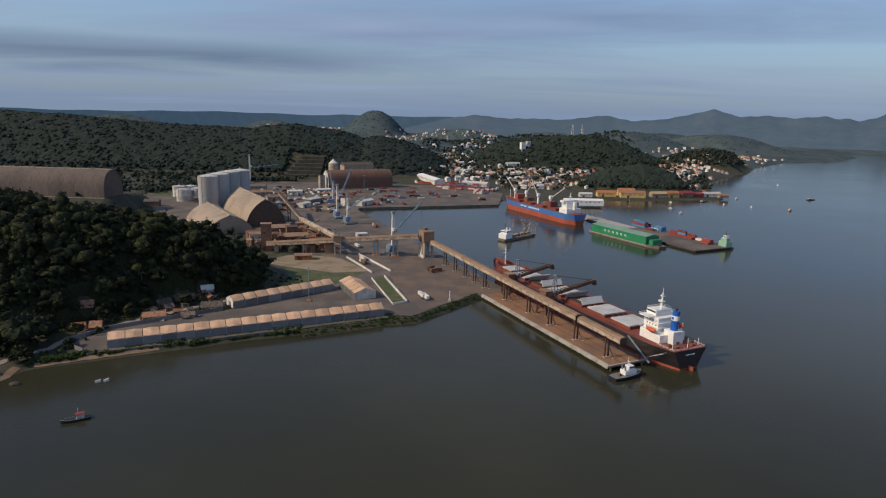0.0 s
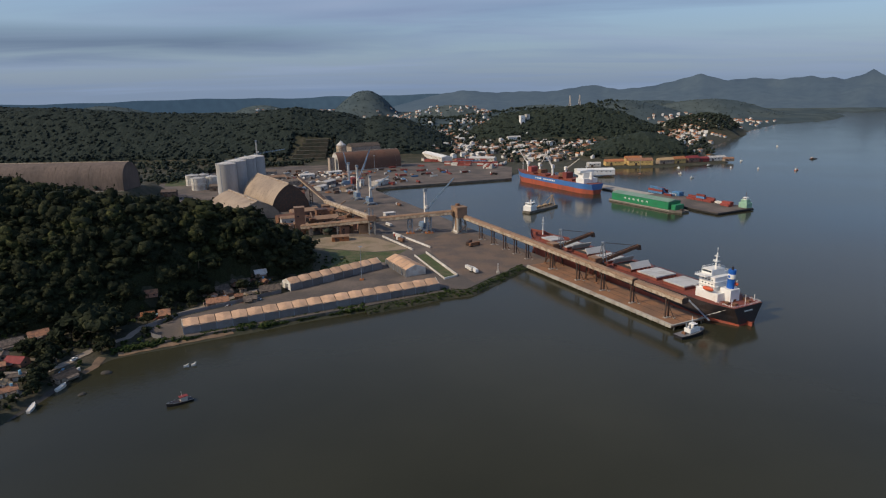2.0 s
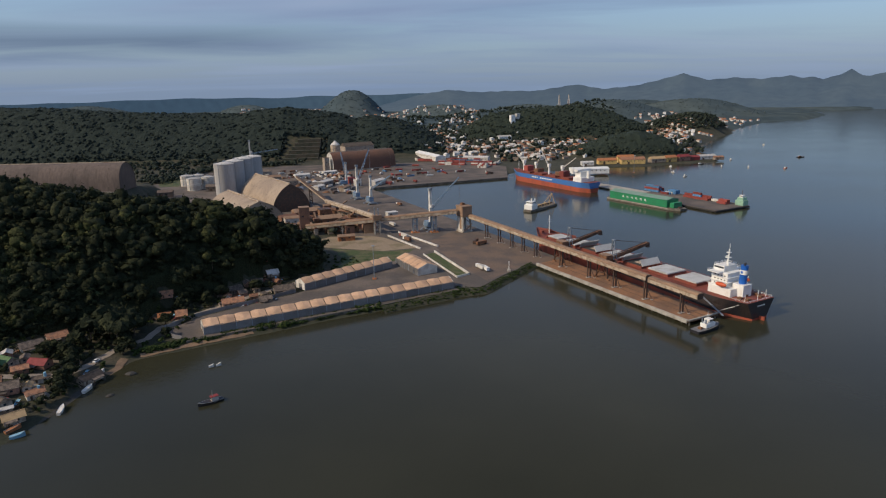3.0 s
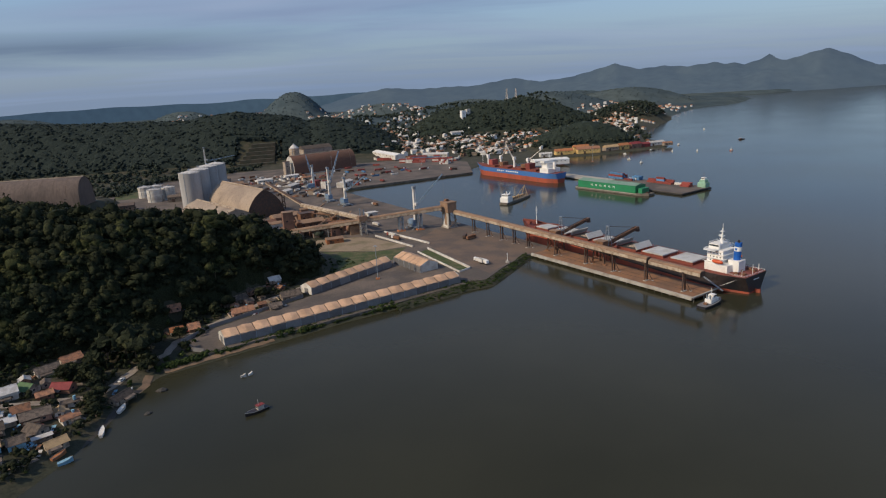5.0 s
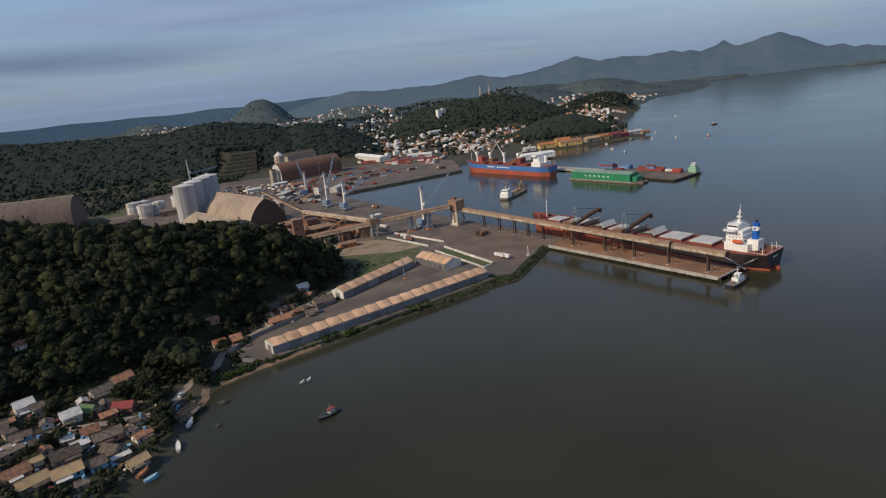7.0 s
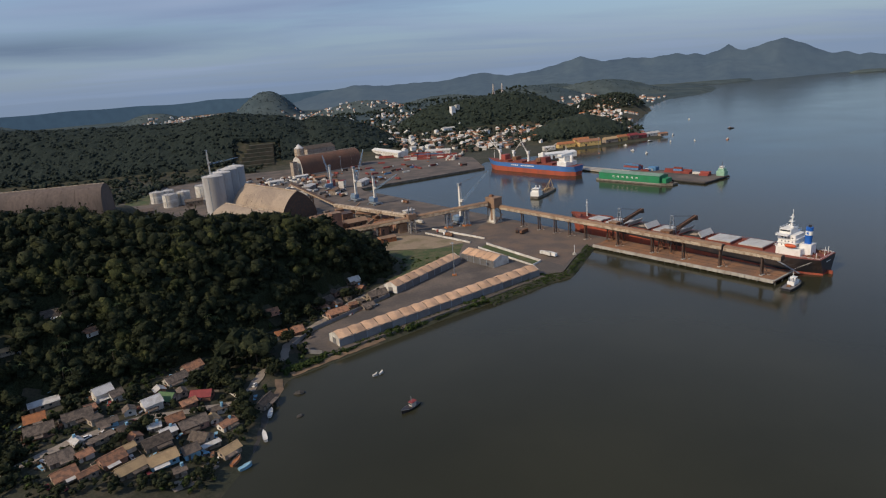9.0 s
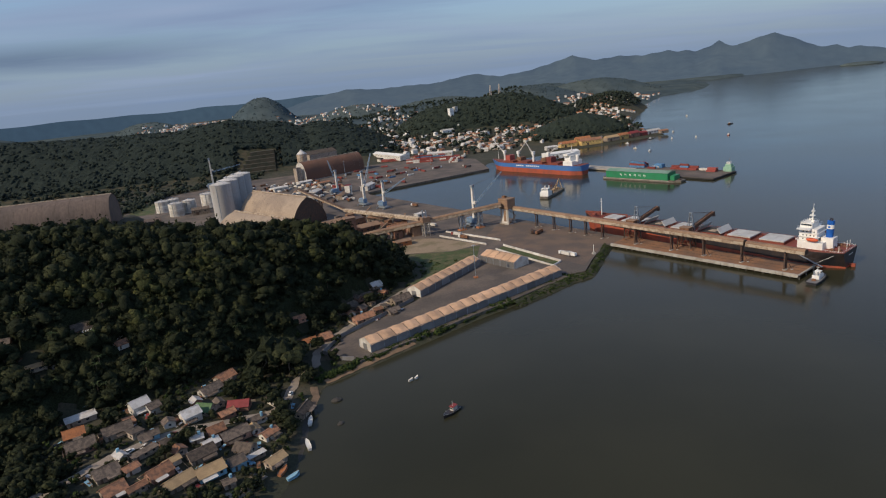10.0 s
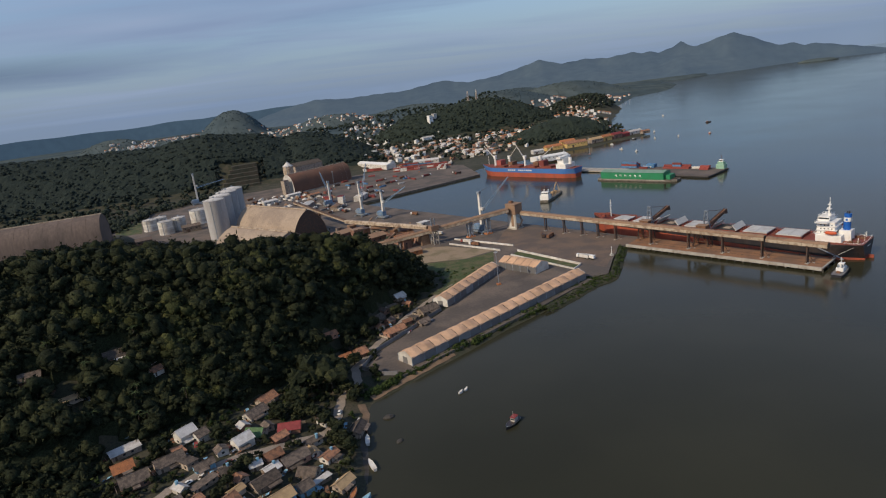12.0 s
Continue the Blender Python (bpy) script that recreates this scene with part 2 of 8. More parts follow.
M = dict(
    water=water_mat(),
    ground=mat("ground_soil_and_grass", (0.034, 0.036, 0.019), 0.95, 0, 0.45, 0.09, 0.9, 0.4, (0.075, 0.062, 0.04), 0.7, (0.48, 0.64)),
    grass=mat("rough_grass", (0.052, 0.075, 0.022), 0.95, 0, 0.4, 0.12, 1.2, 0.4, (0.12, 0.10, 0.05), 0.7),
    sand=mat("shore_sand", (0.23, 0.15, 0.09), 0.95, 0, 0.2, 0.2, 2, 0.2, (0.12, 0.085, 0.055), 0.6),
    asphalt=mat("worn_asphalt", (0.088, 0.074, 0.064), 0.92, 0, 0.18, 0.04, 0.6, 0.1, (0.155, 0.122, 0.098), 0.9, (0.42, 0.62)),
    dusty=mat("ore_dust_paving", (0.155, 0.108, 0.078), 0.95, 0, 0.2, 0.05, 0.7, 0.1, (0.095, 0.076, 0.065), 0.8, (0.42, 0.6)),
    dirt=mat("bare_earth", (0.27, 0.205, 0.135), 0.95, 0, 0.2, 0.08, 1.0, 0.2, (0.14, 0.12, 0.06), 0.7),
    terrace=mat("grassed_earth_terrace", (0.068, 0.058, 0.042), 0.95, 0, 0.25, 0.1, 1.0, 0.2, (0.036, 0.042, 0.028), 0.9, (0.4, 0.58)),
    lane=mat("dry_earth_lane", (0.30, 0.25, 0.20), 0.95, 0, 0.2, 0.15, 1.5, 0.2),
    rust_deck=mat("rust_brown_deck", (0.27, 0.135, 0.066), 0.9, 0, 0.18, 0.05, 0.8, 0.1, (0.16, 0.095, 0.06), 0.8, (0.42, 0.6)),
    concrete=mat("weathered_concrete", (0.40, 0.37, 0.32), 0.9, 0, 0.2, 0.15, 2, 0.15, (0.25, 0.21, 0.17), 0.7),
    quay=mat("stained_quay_wall", (0.16, 0.14, 0.115), 0.9, 0, 0.3, 0.3, 2, 0.3, (0.07, 0.065, 0.05), 0.8),
    white=mat("white_paint", (0.78, 0.77, 0.73), 0.55, 0, 0.08, 0.2, 2, 0.05, (0.5, 0.42, 0.34), 0.4, (0.52, 0.7)),
    offwhite=mat("dirty_white_wall", (0.62, 0.60, 0.55), 0.8, 0, 0.12, 0.2, 2, 0.1, (0.4, 0.34, 0.28), 0.6, spread=0.15),
    tarp=mat("tan_tarpaulin", (0.60, 0.38, 0.235), 0.75, 0, 0.10, 0.12, 1.2, 0.1, (0.40, 0.25, 0.155), 0.7, spread=0.14),
    shedwall=mat("grey_sheet_wall", (0.17, 0.168, 0.17), 0.7, 0.0, 0.12, 0.3, 3, 0.1, (0.13, 0.12, 0.115), 0.5, spread=0.3),
    gallery=mat("dusty_gallery_sheet", (0.27, 0.17, 0.105), 0.85, 0, 0.2, 0.12, 1.2, 0.1, (0.19, 0.12, 0.08), 0.8, spread=0.08),
    galside=mat("pale_gallery_side", (0.43, 0.35, 0.26), 0.85, 0, 0.2, 0.3, 2, 0.1, (0.22, 0.15, 0.10), 0.8, spread=0.12),
    darksteel=mat("dark_rusty_steel", (0.085, 0.06, 0.048), 0.7, 0.3, 0.3, 0.5, 3, 0.2, (0.15, 0.08, 0.05), 0.7),
    greysteel=mat("blue_grey_steel", (0.28, 0.32, 0.36), 0.55, 0.3, 0.15, 0.4, 3, 0.1, (0.17, 0.18, 0.19), 0.6),
    craneblue=mat("faded_blue_crane_paint", (0.13, 0.22, 0.34), 0.5, 0.1, 0.15, 0.4, 3, 0.1, (0.3, 0.33, 0.36), 0.6),
    rust=mat("rusty_machinery", (0.24, 0.12, 0.065), 0.85, 0.2, 0.25, 0.4, 3, 0.2, (0.11, 0.06, 0.04), 0.8),
    redoxide=mat("red_oxide_deck_paint", (0.22, 0.055, 0.035), 0.75, 0, 0.2, 0.15, 1.5, 0.1, (0.14, 0.045, 0.03), 0.7),
    redboot=mat("red_antifouling", (0.36, 0.075, 0.035), 0.7, 0, 0.15, 0.12, 1.5, 0.05, (0.22, 0.06, 0.04), 0.7, stretch=(1, 1, 0.3)),
    hullblack=mat("black_hull_paint", (0.018, 0.018, 0.022), 0.45, 0, 0.3, 0.1, 1, 0.05, (0.05, 0.035, 0.03), 0.6, stretch=(1, 1, 0.2)),
    hullblue=mat("blue_hull_paint", (0.045, 0.15, 0.40), 0.5, 0, 0.15, 0.1, 1, 0.05, (0.09, 0.16, 0.30), 0.5),
    funnelblue=mat("blue_funnel_paint", (0.012, 0.11, 0.44), 0.45, 0, 0.1, 0.4, 2, 0.0),
    hatch=mat("pale_grey_hatch_cover", (0.50, 0.50, 0.48), 0.7, 0, 0.10, 0.15, 1.5, 0.08, (0.36, 0.33, 0.29), 0.6, spread=0.06),
    hold=mat("dark_open_hold", (0.05, 0.045, 0.04), 0.9),
    greenbarge=mat("green_barge_paint", (0.022, 0.225, 0.095), 0.5, 0, 0.1, 0.1, 1, 0.05, (0.03, 0.17, 0.08), 0.6),
    greenroof=mat("pale_green_barge_roof", (0.20, 0.30, 0.24), 0.7, 0, 0.15, 0.1, 1, 0.1, (0.12, 0.24, 0.16), 0.6),
    glass=mat("dark_window_glass", (0.03, 0.04, 0.05), 0.1, 0, 0.1, 1, 4, 0.0),
    rubber=mat("black_rubber", (0.02, 0.02, 0.02), 0.8),
    orange=mat("orange_lifeboat_paint", (0.60, 0.10, 0.03), 0.5, 0, 0.1, 0.5, 3, 0.0),
    yellow=mat("yellow_ochre_wall", (0.58, 0.40, 0.15), 0.85, 0, 0.12, 0.2, 2, 0.1, spread=0.15),
    brick=mat("brown_brick_wall", (0.25, 0.13, 0.085), 0.9, 0, 0.2, 0.2, 2, 0.1, (0.17, 0.095, 0.07), 0.7, spread=0.12),
    plaster=mat("weathered_plaster", (0.34, 0.28, 0.22), 0.9, 0, 0.2, 0.5, 3, 0.1, (0.17, 0.13, 0.10), 0.8, spread=0.35),
    pinkwall=mat("salmon_wall", (0.33, 0.185, 0.13), 0.9, 0, 0.2, 0.5, 3, 0.1, (0.16, 0.10, 0.08), 0.8, spread=0.25),
    bluewall=mat("light_blue_wall", (0.22, 0.42, 0.55), 0.85, 0, 0.15, 0.4, 3, 0.1),
    tile=mat("terracotta_roof", (0.33, 0.16, 0.088), 0.9, 0, 0.35, 0.5, 3, 0.4, (0.14, 0.085, 0.06), 0.8, spread=0.3),
    oldtile=mat("lichen_dark_roof", (0.155, 0.12, 0.093), 0.95, 0, 0.35, 0.6, 3, 0.4, (0.075, 0.06, 0.05), 0.85, (0.42, 0.58), spread=0.4),
    tanroof=mat("tan_sheet_roof", (0.43, 0.295, 0.155), 0.85, 0, 0.15, 0.3, 3, 0.2, (0.3, 0.2, 0.11), 0.6, spread=0.1),
    whiteroof=mat("whitish_fibre_cement_roof", (0.56, 0.54, 0.51), 0.8, 0, 0.15, 0.3, 3, 0.2, (0.35, 0.32, 0.28), 0.6, spread=0.15),
    greenhouse_roof=mat("green_sheet_roof", (0.09, 0.17, 0.07), 0.8, 0, 0.15, 0.3, 3, 0.2),
    redroof=mat("dark_red_sheet_roof", (0.24, 0.04, 0.04), 0.8, 0, 0.15, 0.3, 3, 0.2),
    orangeroof=mat("orange_new_tile_roof", (0.40, 0.155, 0.06), 0.9, 0, 0.3, 0.5, 3, 0.3, (0.26, 0.11, 0.055), 0.7, spread=0.15),
    barrel=mat("dusty_barrel_roof", (0.35, 0.275, 0.205), 0.9, 0, 0.18, 0.05, 0.6, 0.1, (0.25, 0.195, 0.15), 0.8),
    barreldark=mat("brown_barrel_roof", (0.135, 0.102, 0.086), 0.9, 0, 0.2, 0.03, 0.4, 0.1, (0.085, 0.068, 0.06), 0.8, stretch=(1, 1, 0.3)),
    rustroof=mat("rust_red_barrel_roof", (0.17, 0.085, 0.055), 0.9, 0, 0.2, 0.04, 0.6, 0.1, (0.12, 0.07, 0.05), 0.7),
    silo=mat("stained_silo_concrete", (0.40, 0.39, 0.38), 0.85, 0, 0.1, 0.08, 1.0, 0.05, (0.30, 0.28, 0.26), 0.7, stretch=(1, 1, 0.15)),
    redbox=mat("red_container_paint", (0.25, 0.052, 0.042), 0.6, 0, 0.15, 0.3, 2, 0.1, (0.24, 0.06, 0.04), 0.6, spread=0.35),
    bluebox=mat("blue_container_paint", (0.08, 0.2, 0.36), 0.6, 0, 0.15, 0.3, 2, 0.1, spread=0.3),
    palegreen=mat("pale_green_paint", (0.28, 0.47, 0.34), 0.6, 0, 0.1, 0.4, 2, 0.05),
    bark=mat("tree_bark", (0.12, 0.09, 0.065), 0.95, 0, 0.3, 1, 6, 0.4),
    rock=mat("wet_shore_rock", (0.05, 0.045, 0.038), 0.8, 0, 0.3, 0.5, 3, 0.4),
    leaf=leaf_mat("dense_forest_leaves", (0.014, 0.019, 0.010), (0.024, 0.030, 0.014), (0.044, 0.049, 0.022)),
    leafpale=leaf_mat("pale_palm_leaves", (0.035, 0.055, 0.022), (0.055, 0.075, 0.032), (0.085, 0.105, 0.05)),
    bush=leaf_mat("fresh_green_shrubs", (0.022, 0.036, 0.012), (0.038, 0.058, 0.016), (0.065, 0.085, 0.024)),
    # ridge and town leaves: forest greens shifted to blue-grey as painted haze
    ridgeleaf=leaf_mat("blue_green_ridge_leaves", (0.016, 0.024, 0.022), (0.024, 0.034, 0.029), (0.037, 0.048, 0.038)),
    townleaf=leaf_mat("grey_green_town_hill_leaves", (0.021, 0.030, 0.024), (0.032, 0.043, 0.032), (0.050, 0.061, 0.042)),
    leafmid=leaf_mat("olive_slope_leaves", (0.024, 0.030, 0.012), (0.040, 0.047, 0.017), (0.072, 0.076, 0.028)),
    # far land and woods: base colour lightened and blued to imitate haze
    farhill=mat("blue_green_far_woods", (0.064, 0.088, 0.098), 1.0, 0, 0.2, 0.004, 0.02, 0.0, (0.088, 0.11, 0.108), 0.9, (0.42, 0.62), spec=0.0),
    # mountains and far plain emit a faint blue that stands in for haze
    mountain=painted_haze_mat("hazy_mountain", (0.024, 0.034, 0.036), (0.034, 0.044, 0.042), (0.056, 0.079, 0.114)),
    plain=painted_haze_mat("hazy_far_plain", (0.05, 0.07, 0.075), (0.06, 0.085, 0.09), (0.034, 0.058, 0.090)),
)


# ---- building helpers ----
class Geo:
    """Vertices and faces gathered for one mesh."""

    def __init__(self):
        self.v, self.f = [], []

    def add(self, verts, faces):
        k = len(self.v)
        self.v += [tuple(p) for p in verts]
        self.f += [tuple(i + k for i in f) for f in faces]
        return self

    def box(self, c, s, rz=0.0, taper=1.0):
        x, y, z = [q / 2 for q in s]
        ca, sa = math.cos(radians(rz)), math.sin(radians(rz))
        vs = []
        for dz in (-1, 1):
            k = taper if dz > 0 else 1.0
            for dx, dy in ((-1, -1), (1, -1), (1, 1), (-1, 1)):
                px, py = dx * x * k, dy * y * k
                vs.append((c[0] + ca * px - sa * py, c[1] + sa * px + ca * py, c[2] + dz * z))
        return self.add(vs, [(3, 2, 1, 0), (4, 5, 6, 7), (0, 1, 5, 4), (1, 2, 6, 5), (2, 3, 7, 6), (3, 0, 4, 7)])

    def beam(self, a, b, w, h=None):
        """A square bar from a to b."""
        a, b = Vector(a), Vector(b)
        d = (b - a).normalized()
        s = d.cross(Vector((0, 0, 1)))
        s = s.normalized() if s.length > 1e-4 else Vector((1, 0, 0))
        t = s.cross(d)
        s, t = s * w / 2, t * (h or w) / 2
        vs = [p + q for p in (a, b) for q in (-s - t, s - t, s + t, -s + t)]
        return self.add(vs, [(3, 2, 1, 0), (4, 5, 6, 7), (0, 1, 5, 4), (1, 2, 6, 5), (2, 3, 7, 6), (3, 0, 4, 7)])

    def tube(self, a, b, r, r2=None, n=10, caps=True):
        a, b = Vector(a), Vector(b)
        r2 = r if r2 is None else r2
        d = (b - a).normalized()
        s = d.cross(Vector((0, 0, 1)))
        s = s.normalized() if s.length > 1e-4 else Vector((1, 0, 0))
        t = s.cross(d)
        vs = []
        for p, q in ((a, r), (b, r2)):
            vs += [p + q * (math.cos(2 * math.pi * i / n) * s + math.sin(2 * math.pi * i / n) * t) for i in range(n)]
        fs = [(i, (i + 1) % n, n + (i + 1) % n, n + i) for i in range(n)]
        if caps:
            fs += [tuple(range(n - 1, -1, -1)), tuple(range(n, 2 * n))]
        return self.add(vs, fs)

    def extrude(self, outline, z0, z1):
        """A convex or mildly concave outline (x, y), as a solid from z0 to z1."""
        n = len(outline)
        vs = [(x, y, z0) for x, y in outline] + [(x, y, z1) for x, y in outline]
        return self.add(vs, [tuple(range(n - 1, -1, -1)), tuple(range(n, 2 * n))] + [(i, (i + 1) % n, n + (i + 1) % n, n + i) for i in range(n)])

    def loft(self, rings, closed=True, caps=True):
        n = len(rings[0])
        vs = [p for r in rings for p in r]
        fs = []
        for k in range(len(rings) - 1):
            for i in range(n if closed else n - 1):
                j = (i + 1) % n
                fs.append((k * n + i, k * n + j, (k + 1) * n + j, (k + 1) * n + i))
        if caps:
            fs += [tuple(range(n - 1, -1, -1)), tuple(range((len(rings) - 1) * n, len(rings) * n))]
        return self.add(vs, fs)

    def mesh(self, name, material, smooth=False, bevel=0.0):
        me = bpy.data.meshes.new(name)
        me.from_pydata(self.v, [], self.f)
        bm = bmesh.new()
        bm.from_mesh(me)
        bmesh.ops.recalc_face_normals(bm, faces=bm.faces)
        if bevel:
            bmesh.ops.bevel(bm, geom=bm.edges, offset=bevel, segments=1, affect="EDGES")
        for f in bm.faces:
            f.smooth = smooth
        bm.to_mesh(me)
        bm.free()
        me.materials.append(material)
        return me


def thing(name, m=None, label="", category="", group="", kind=""):
    ob = new(name)
    if m is not None:
        ob.matrix_basis = m
    return tagged(ob, label, category, group, kind)


def part(name, g, material, parent, label="", smooth=False, bevel=0.0):
    ob = new(name, g.mesh(name, material, smooth, bevel))
    ob.parent = parent
    return tagged(ob, label)


def solid(name, g, material, label, category, kind="", group="", smooth=False, m=None):
    ob = new(name, g.mesh(name, material, smooth))
    if m is not None:
        ob.matrix_basis = m
    return tagged(ob, label, category, group, kind)


def smoothstep(a, b, x):
    t = np.clip((x - a) / (b - a), 0, 1)
    return t * t * (3 - 2 * t)


# the berth line: a runs along the quay towards the pier's head, b out over the water
QO, QU, QV = np.array((-46.0, 698.0)), np.array((0.425, -0.905)), np.array((0.905, 0.425))
QTURN = math.degrees(math.atan2(QU[1], QU[0]))


def Q(a, b):
    p = QO + a * QU + b * QV
    return (float(p[0]), float(p[1]))


def qpose(a, b, z, turn=0.0):
    """A pose on the berth line: local x along the quay, local y to the water."""
    x, y = Q(a, b)
    return pose(x, y, z, 0, 0, QTURN + turn)


# ---- ground, water, distance ----
COAST = [(-2500, -900), (-420, -300), (-330, 100), (-262, 200), (-245, 236), (-238, 262), (-233, 295), (-226, 318), (-205, 328), (-176, 343), (-153, 354), (-123, 370),
         (-91, 383), (-60, 400), (-38, 413), (-22, 416), (0, 448), Q(228, -26), Q(222, -5), Q(-190, 0), (-124, 918), (80, 986), (92, 1030), (112, 1058), (205, 1062), (254, 1085),
         (344, 1086), (426, 1109), (513, 1124), (516, 1160), (560, 1330), (600, 1420), (720, 1590), (930, 1910), (1220, 2240), (1440, 2320), (1690, 2600), (1810, 3010), (1990, 2950),
         (2290, 3067), (2633, 3161), (2900, 3150), (3300, 3300), (3800, 3400), (3700, 3700), (3000, 4300), (2600, 5200), (-5200, 5200), (-5200, -900)]


def coast_distance(px, py):
    """Metres from the waterline, positive on land."""
    best = np.full(px.shape, 1e9)
    inside = np.zeros(px.shape, bool)
    for (x0, y0), (x1, y1) in zip(COAST, COAST[1:] + COAST[:1]):
        dx, dy = x1 - x0, y1 - y0
        t = np.clip(((px - x0) * dx + (py - y0) * dy) / (dx * dx + dy * dy), 0, 1)
        best = np.minimum(best, np.hypot(px - x0 - t * dx, py - y0 - t * dy))
        if y0 != y1:
            inside ^= ((y0 > py) != (y1 > py)) & (px < x0 + (py - y0) / dy * dx)
    return np.where(inside, best, -best)


def ripple(x, y, s, k=0.0):
    return (np.sin(x / s + 1.3 * np.sin(y / s * 0.7 + k)) + np.sin(y / s * 1.1 + 1.7 * np.sin(x / s * 0.6 + 2 * k)) + np.sin((x + y) / s * 0.53 + k)) / 3


CREST = ((-700, -520, -420, -350, -290, -240, -190, -160, -138, -120), (52, 66, 69, 67, 59, 48, 36, 17, 1, 0))


def near_hill(x, y):
    top = np.interp(x, *CREST)
    south = np.interp(x, (-600, -400, -330, -285, -240, -205, -160), (230, 275, 322, 340, 375, 425, 462))
    north = np.interp(x, (-600, -300, -130), (640, 590, 545))
    mid = np.interp(x, (-400, -250, -130), (455, 458, 500))
    up = np.where(y < mid, np.clip((y - south) / (mid - south), 0, 1), np.clip((north - y) / (north - mid), 0, 1))
    up = np.sin(up * math.pi / 2) ** 1.25
    return top * up * (1 + 0.07 * ripple(x, y, 22.0, 1.0))


def ridge(x, y, line, at, front, back, k=0.0):
    xs, zs = line
    up = np.where(y < at, np.clip((y - at + front) / front, 0, 1), np.clip((at + back - y) / back, 0, 1))
    return np.interp(x, xs, zs, left=0, right=0) * np.sin(up * math.pi / 2) ** 1.5 * (1 + 0.06 * ripple(x, y, 45.0, k))


LONG_RIDGE = ((-2400, -1500, -1036, -891, -730, -590, -455, -418, -345, -242, -190, -158, -92, -28, 15, 35), (75, 108, 104, 102, 90, 82, 76, 84, 94, 77, 60, 70, 59, 30, 5, 0))
MID_HILL = ((60, 95, 155, 248, 400, 480, 550, 610), (0, 26, 54, 66, 70, 54, 24, 0))
FRONT_HILL = ((240, 281, 331, 388, 446, 482, 500), (0, 14, 32, 41, 29, 6, 0))
FAR_HILLS = (  # x, y, height, half width, half depth
    (-330, 2880, 132, 130, 150), (-880, 2500, 45, 330, 200), (40, 2500, 68, 190, 150), (470, 2850, 52, 230, 200), (640, 2250, 80, 220, 190), (980, 2900, 62, 240, 200), (330, 2250, 55, 330, 150),
    (-60, 2150, 36, 260, 140), (1110, 2620, 72, 240, 160), (760, 1810, 42, 110, 110), (-520, 2900, 45, 500, 300), (-1450, 2800, 84, 260, 200), (-800, 2920, 80, 150, 130))


def land(x, y):
    """Height of the ground."""
    x, y = np.asarray(x, float), np.asarray(y, float)
    d = coast_distance(x, y)
    base = np.where(d > 0, np.minimum(d * 0.28, 2.55), np.maximum(d * 0.3, -8.0))
    village = smoothstep(-235, -330, x) * smoothstep(520, 250, y) * 9
    town = smoothstep(1150, 1700, y) * 10
    h = np.maximum(near_hill(x, y), ridge(x, y, LONG_RIDGE, 1480, 190, 260, 2.0))
    h = np.maximum(h, 19 * smoothstep(-415, -445, x) * smoothstep(760, 800, y) * smoothstep(930, 890, y))
    h = np.maximum(h, ridge(x, y, MID_HILL, 1700, 125, 190, 3.0))
    h = np.maximum(h, ridge(x, y, FRONT_HILL, 1250, 75, 110, 4.0))
    for cx, cy, t, wx, wy in FAR_HILLS:
        r = np.clip(1 - np.hypot((x - cx) / wx, (y - cy) / wy) / 1.5, 0, 1)
        h = np.maximum(h, t * np.sin(r * math.pi / 2) ** 1.35 * (1 + 0.07 * ripple(x, y, 60.0, cx)))
    return base + np.where(d > 0, (village + town + h) * smoothstep(0, 30, d), 0)


def grid_mesh(name, xs, ys, height, material, smooth=True):
    gx, gy = np.meshgrid(xs, ys)
    gz = height(gx, gy)
    n, k = len(xs), len(ys)
    me = bpy.data.meshes.new(name)
    idx = np.arange(n * k).reshape(k, n)
    quads = np.stack([idx[:-1, :-1], idx[:-1, 1:], idx[1:, 1:], idx[1:, :-1]], -1).reshape(-1, 4)
    me.from_pydata(np.stack([gx, gy, gz], -1).reshape(-1, 3).tolist(), [], quads.tolist())
    me.polygons.foreach_set("use_smooth", np.full(len(quads), smooth))
    me.materials.append(material)
    return me


def steps(*spans):
    out = []
    for a, b, s in spans:
        out += list(np.arange(a, b, s))
    return np.array(out + [spans[-1][1]])


GX = steps((-4900, -1600, 150), (-1600, -620, 35), (-620, 120, 5), (120, 700, 20), (700, 2200, 60), (2200, 4900, 150))
GY = steps((-900, 100, 50), (100, 660, 5), (660, 1900, 20), (1900, 3400, 50), (3400, 4900, 120))
GZ = land(*np.meshgrid(GX, GY))
GD = coast_distance(*np.meshgrid(GX, GY))


def on_grid(grid, x, y):
    """The value of a ground grid at one place."""
    i, j = min(max(int(np.searchsorted(GX, x)) - 1, 0), len(GX) - 2), min(max(int(np.searchsorted(GY, y)) - 1, 0), len(GY) - 2)
    u, v = (x - GX[i]) / (GX[i + 1] - GX[i]), (y - GY[j]) / (GY[j + 1] - GY[j])
    return float((grid[j, i] * (1 - u) + grid[j, i + 1] * u) * (1 - v) + (grid[j + 1, i] * (1 - u) + grid[j + 1, i + 1] * u) * v)


def ground_z(x, y):
    return on_grid(GZ, x, y)


def inland(x, y):
    return on_grid(GD, x, y)


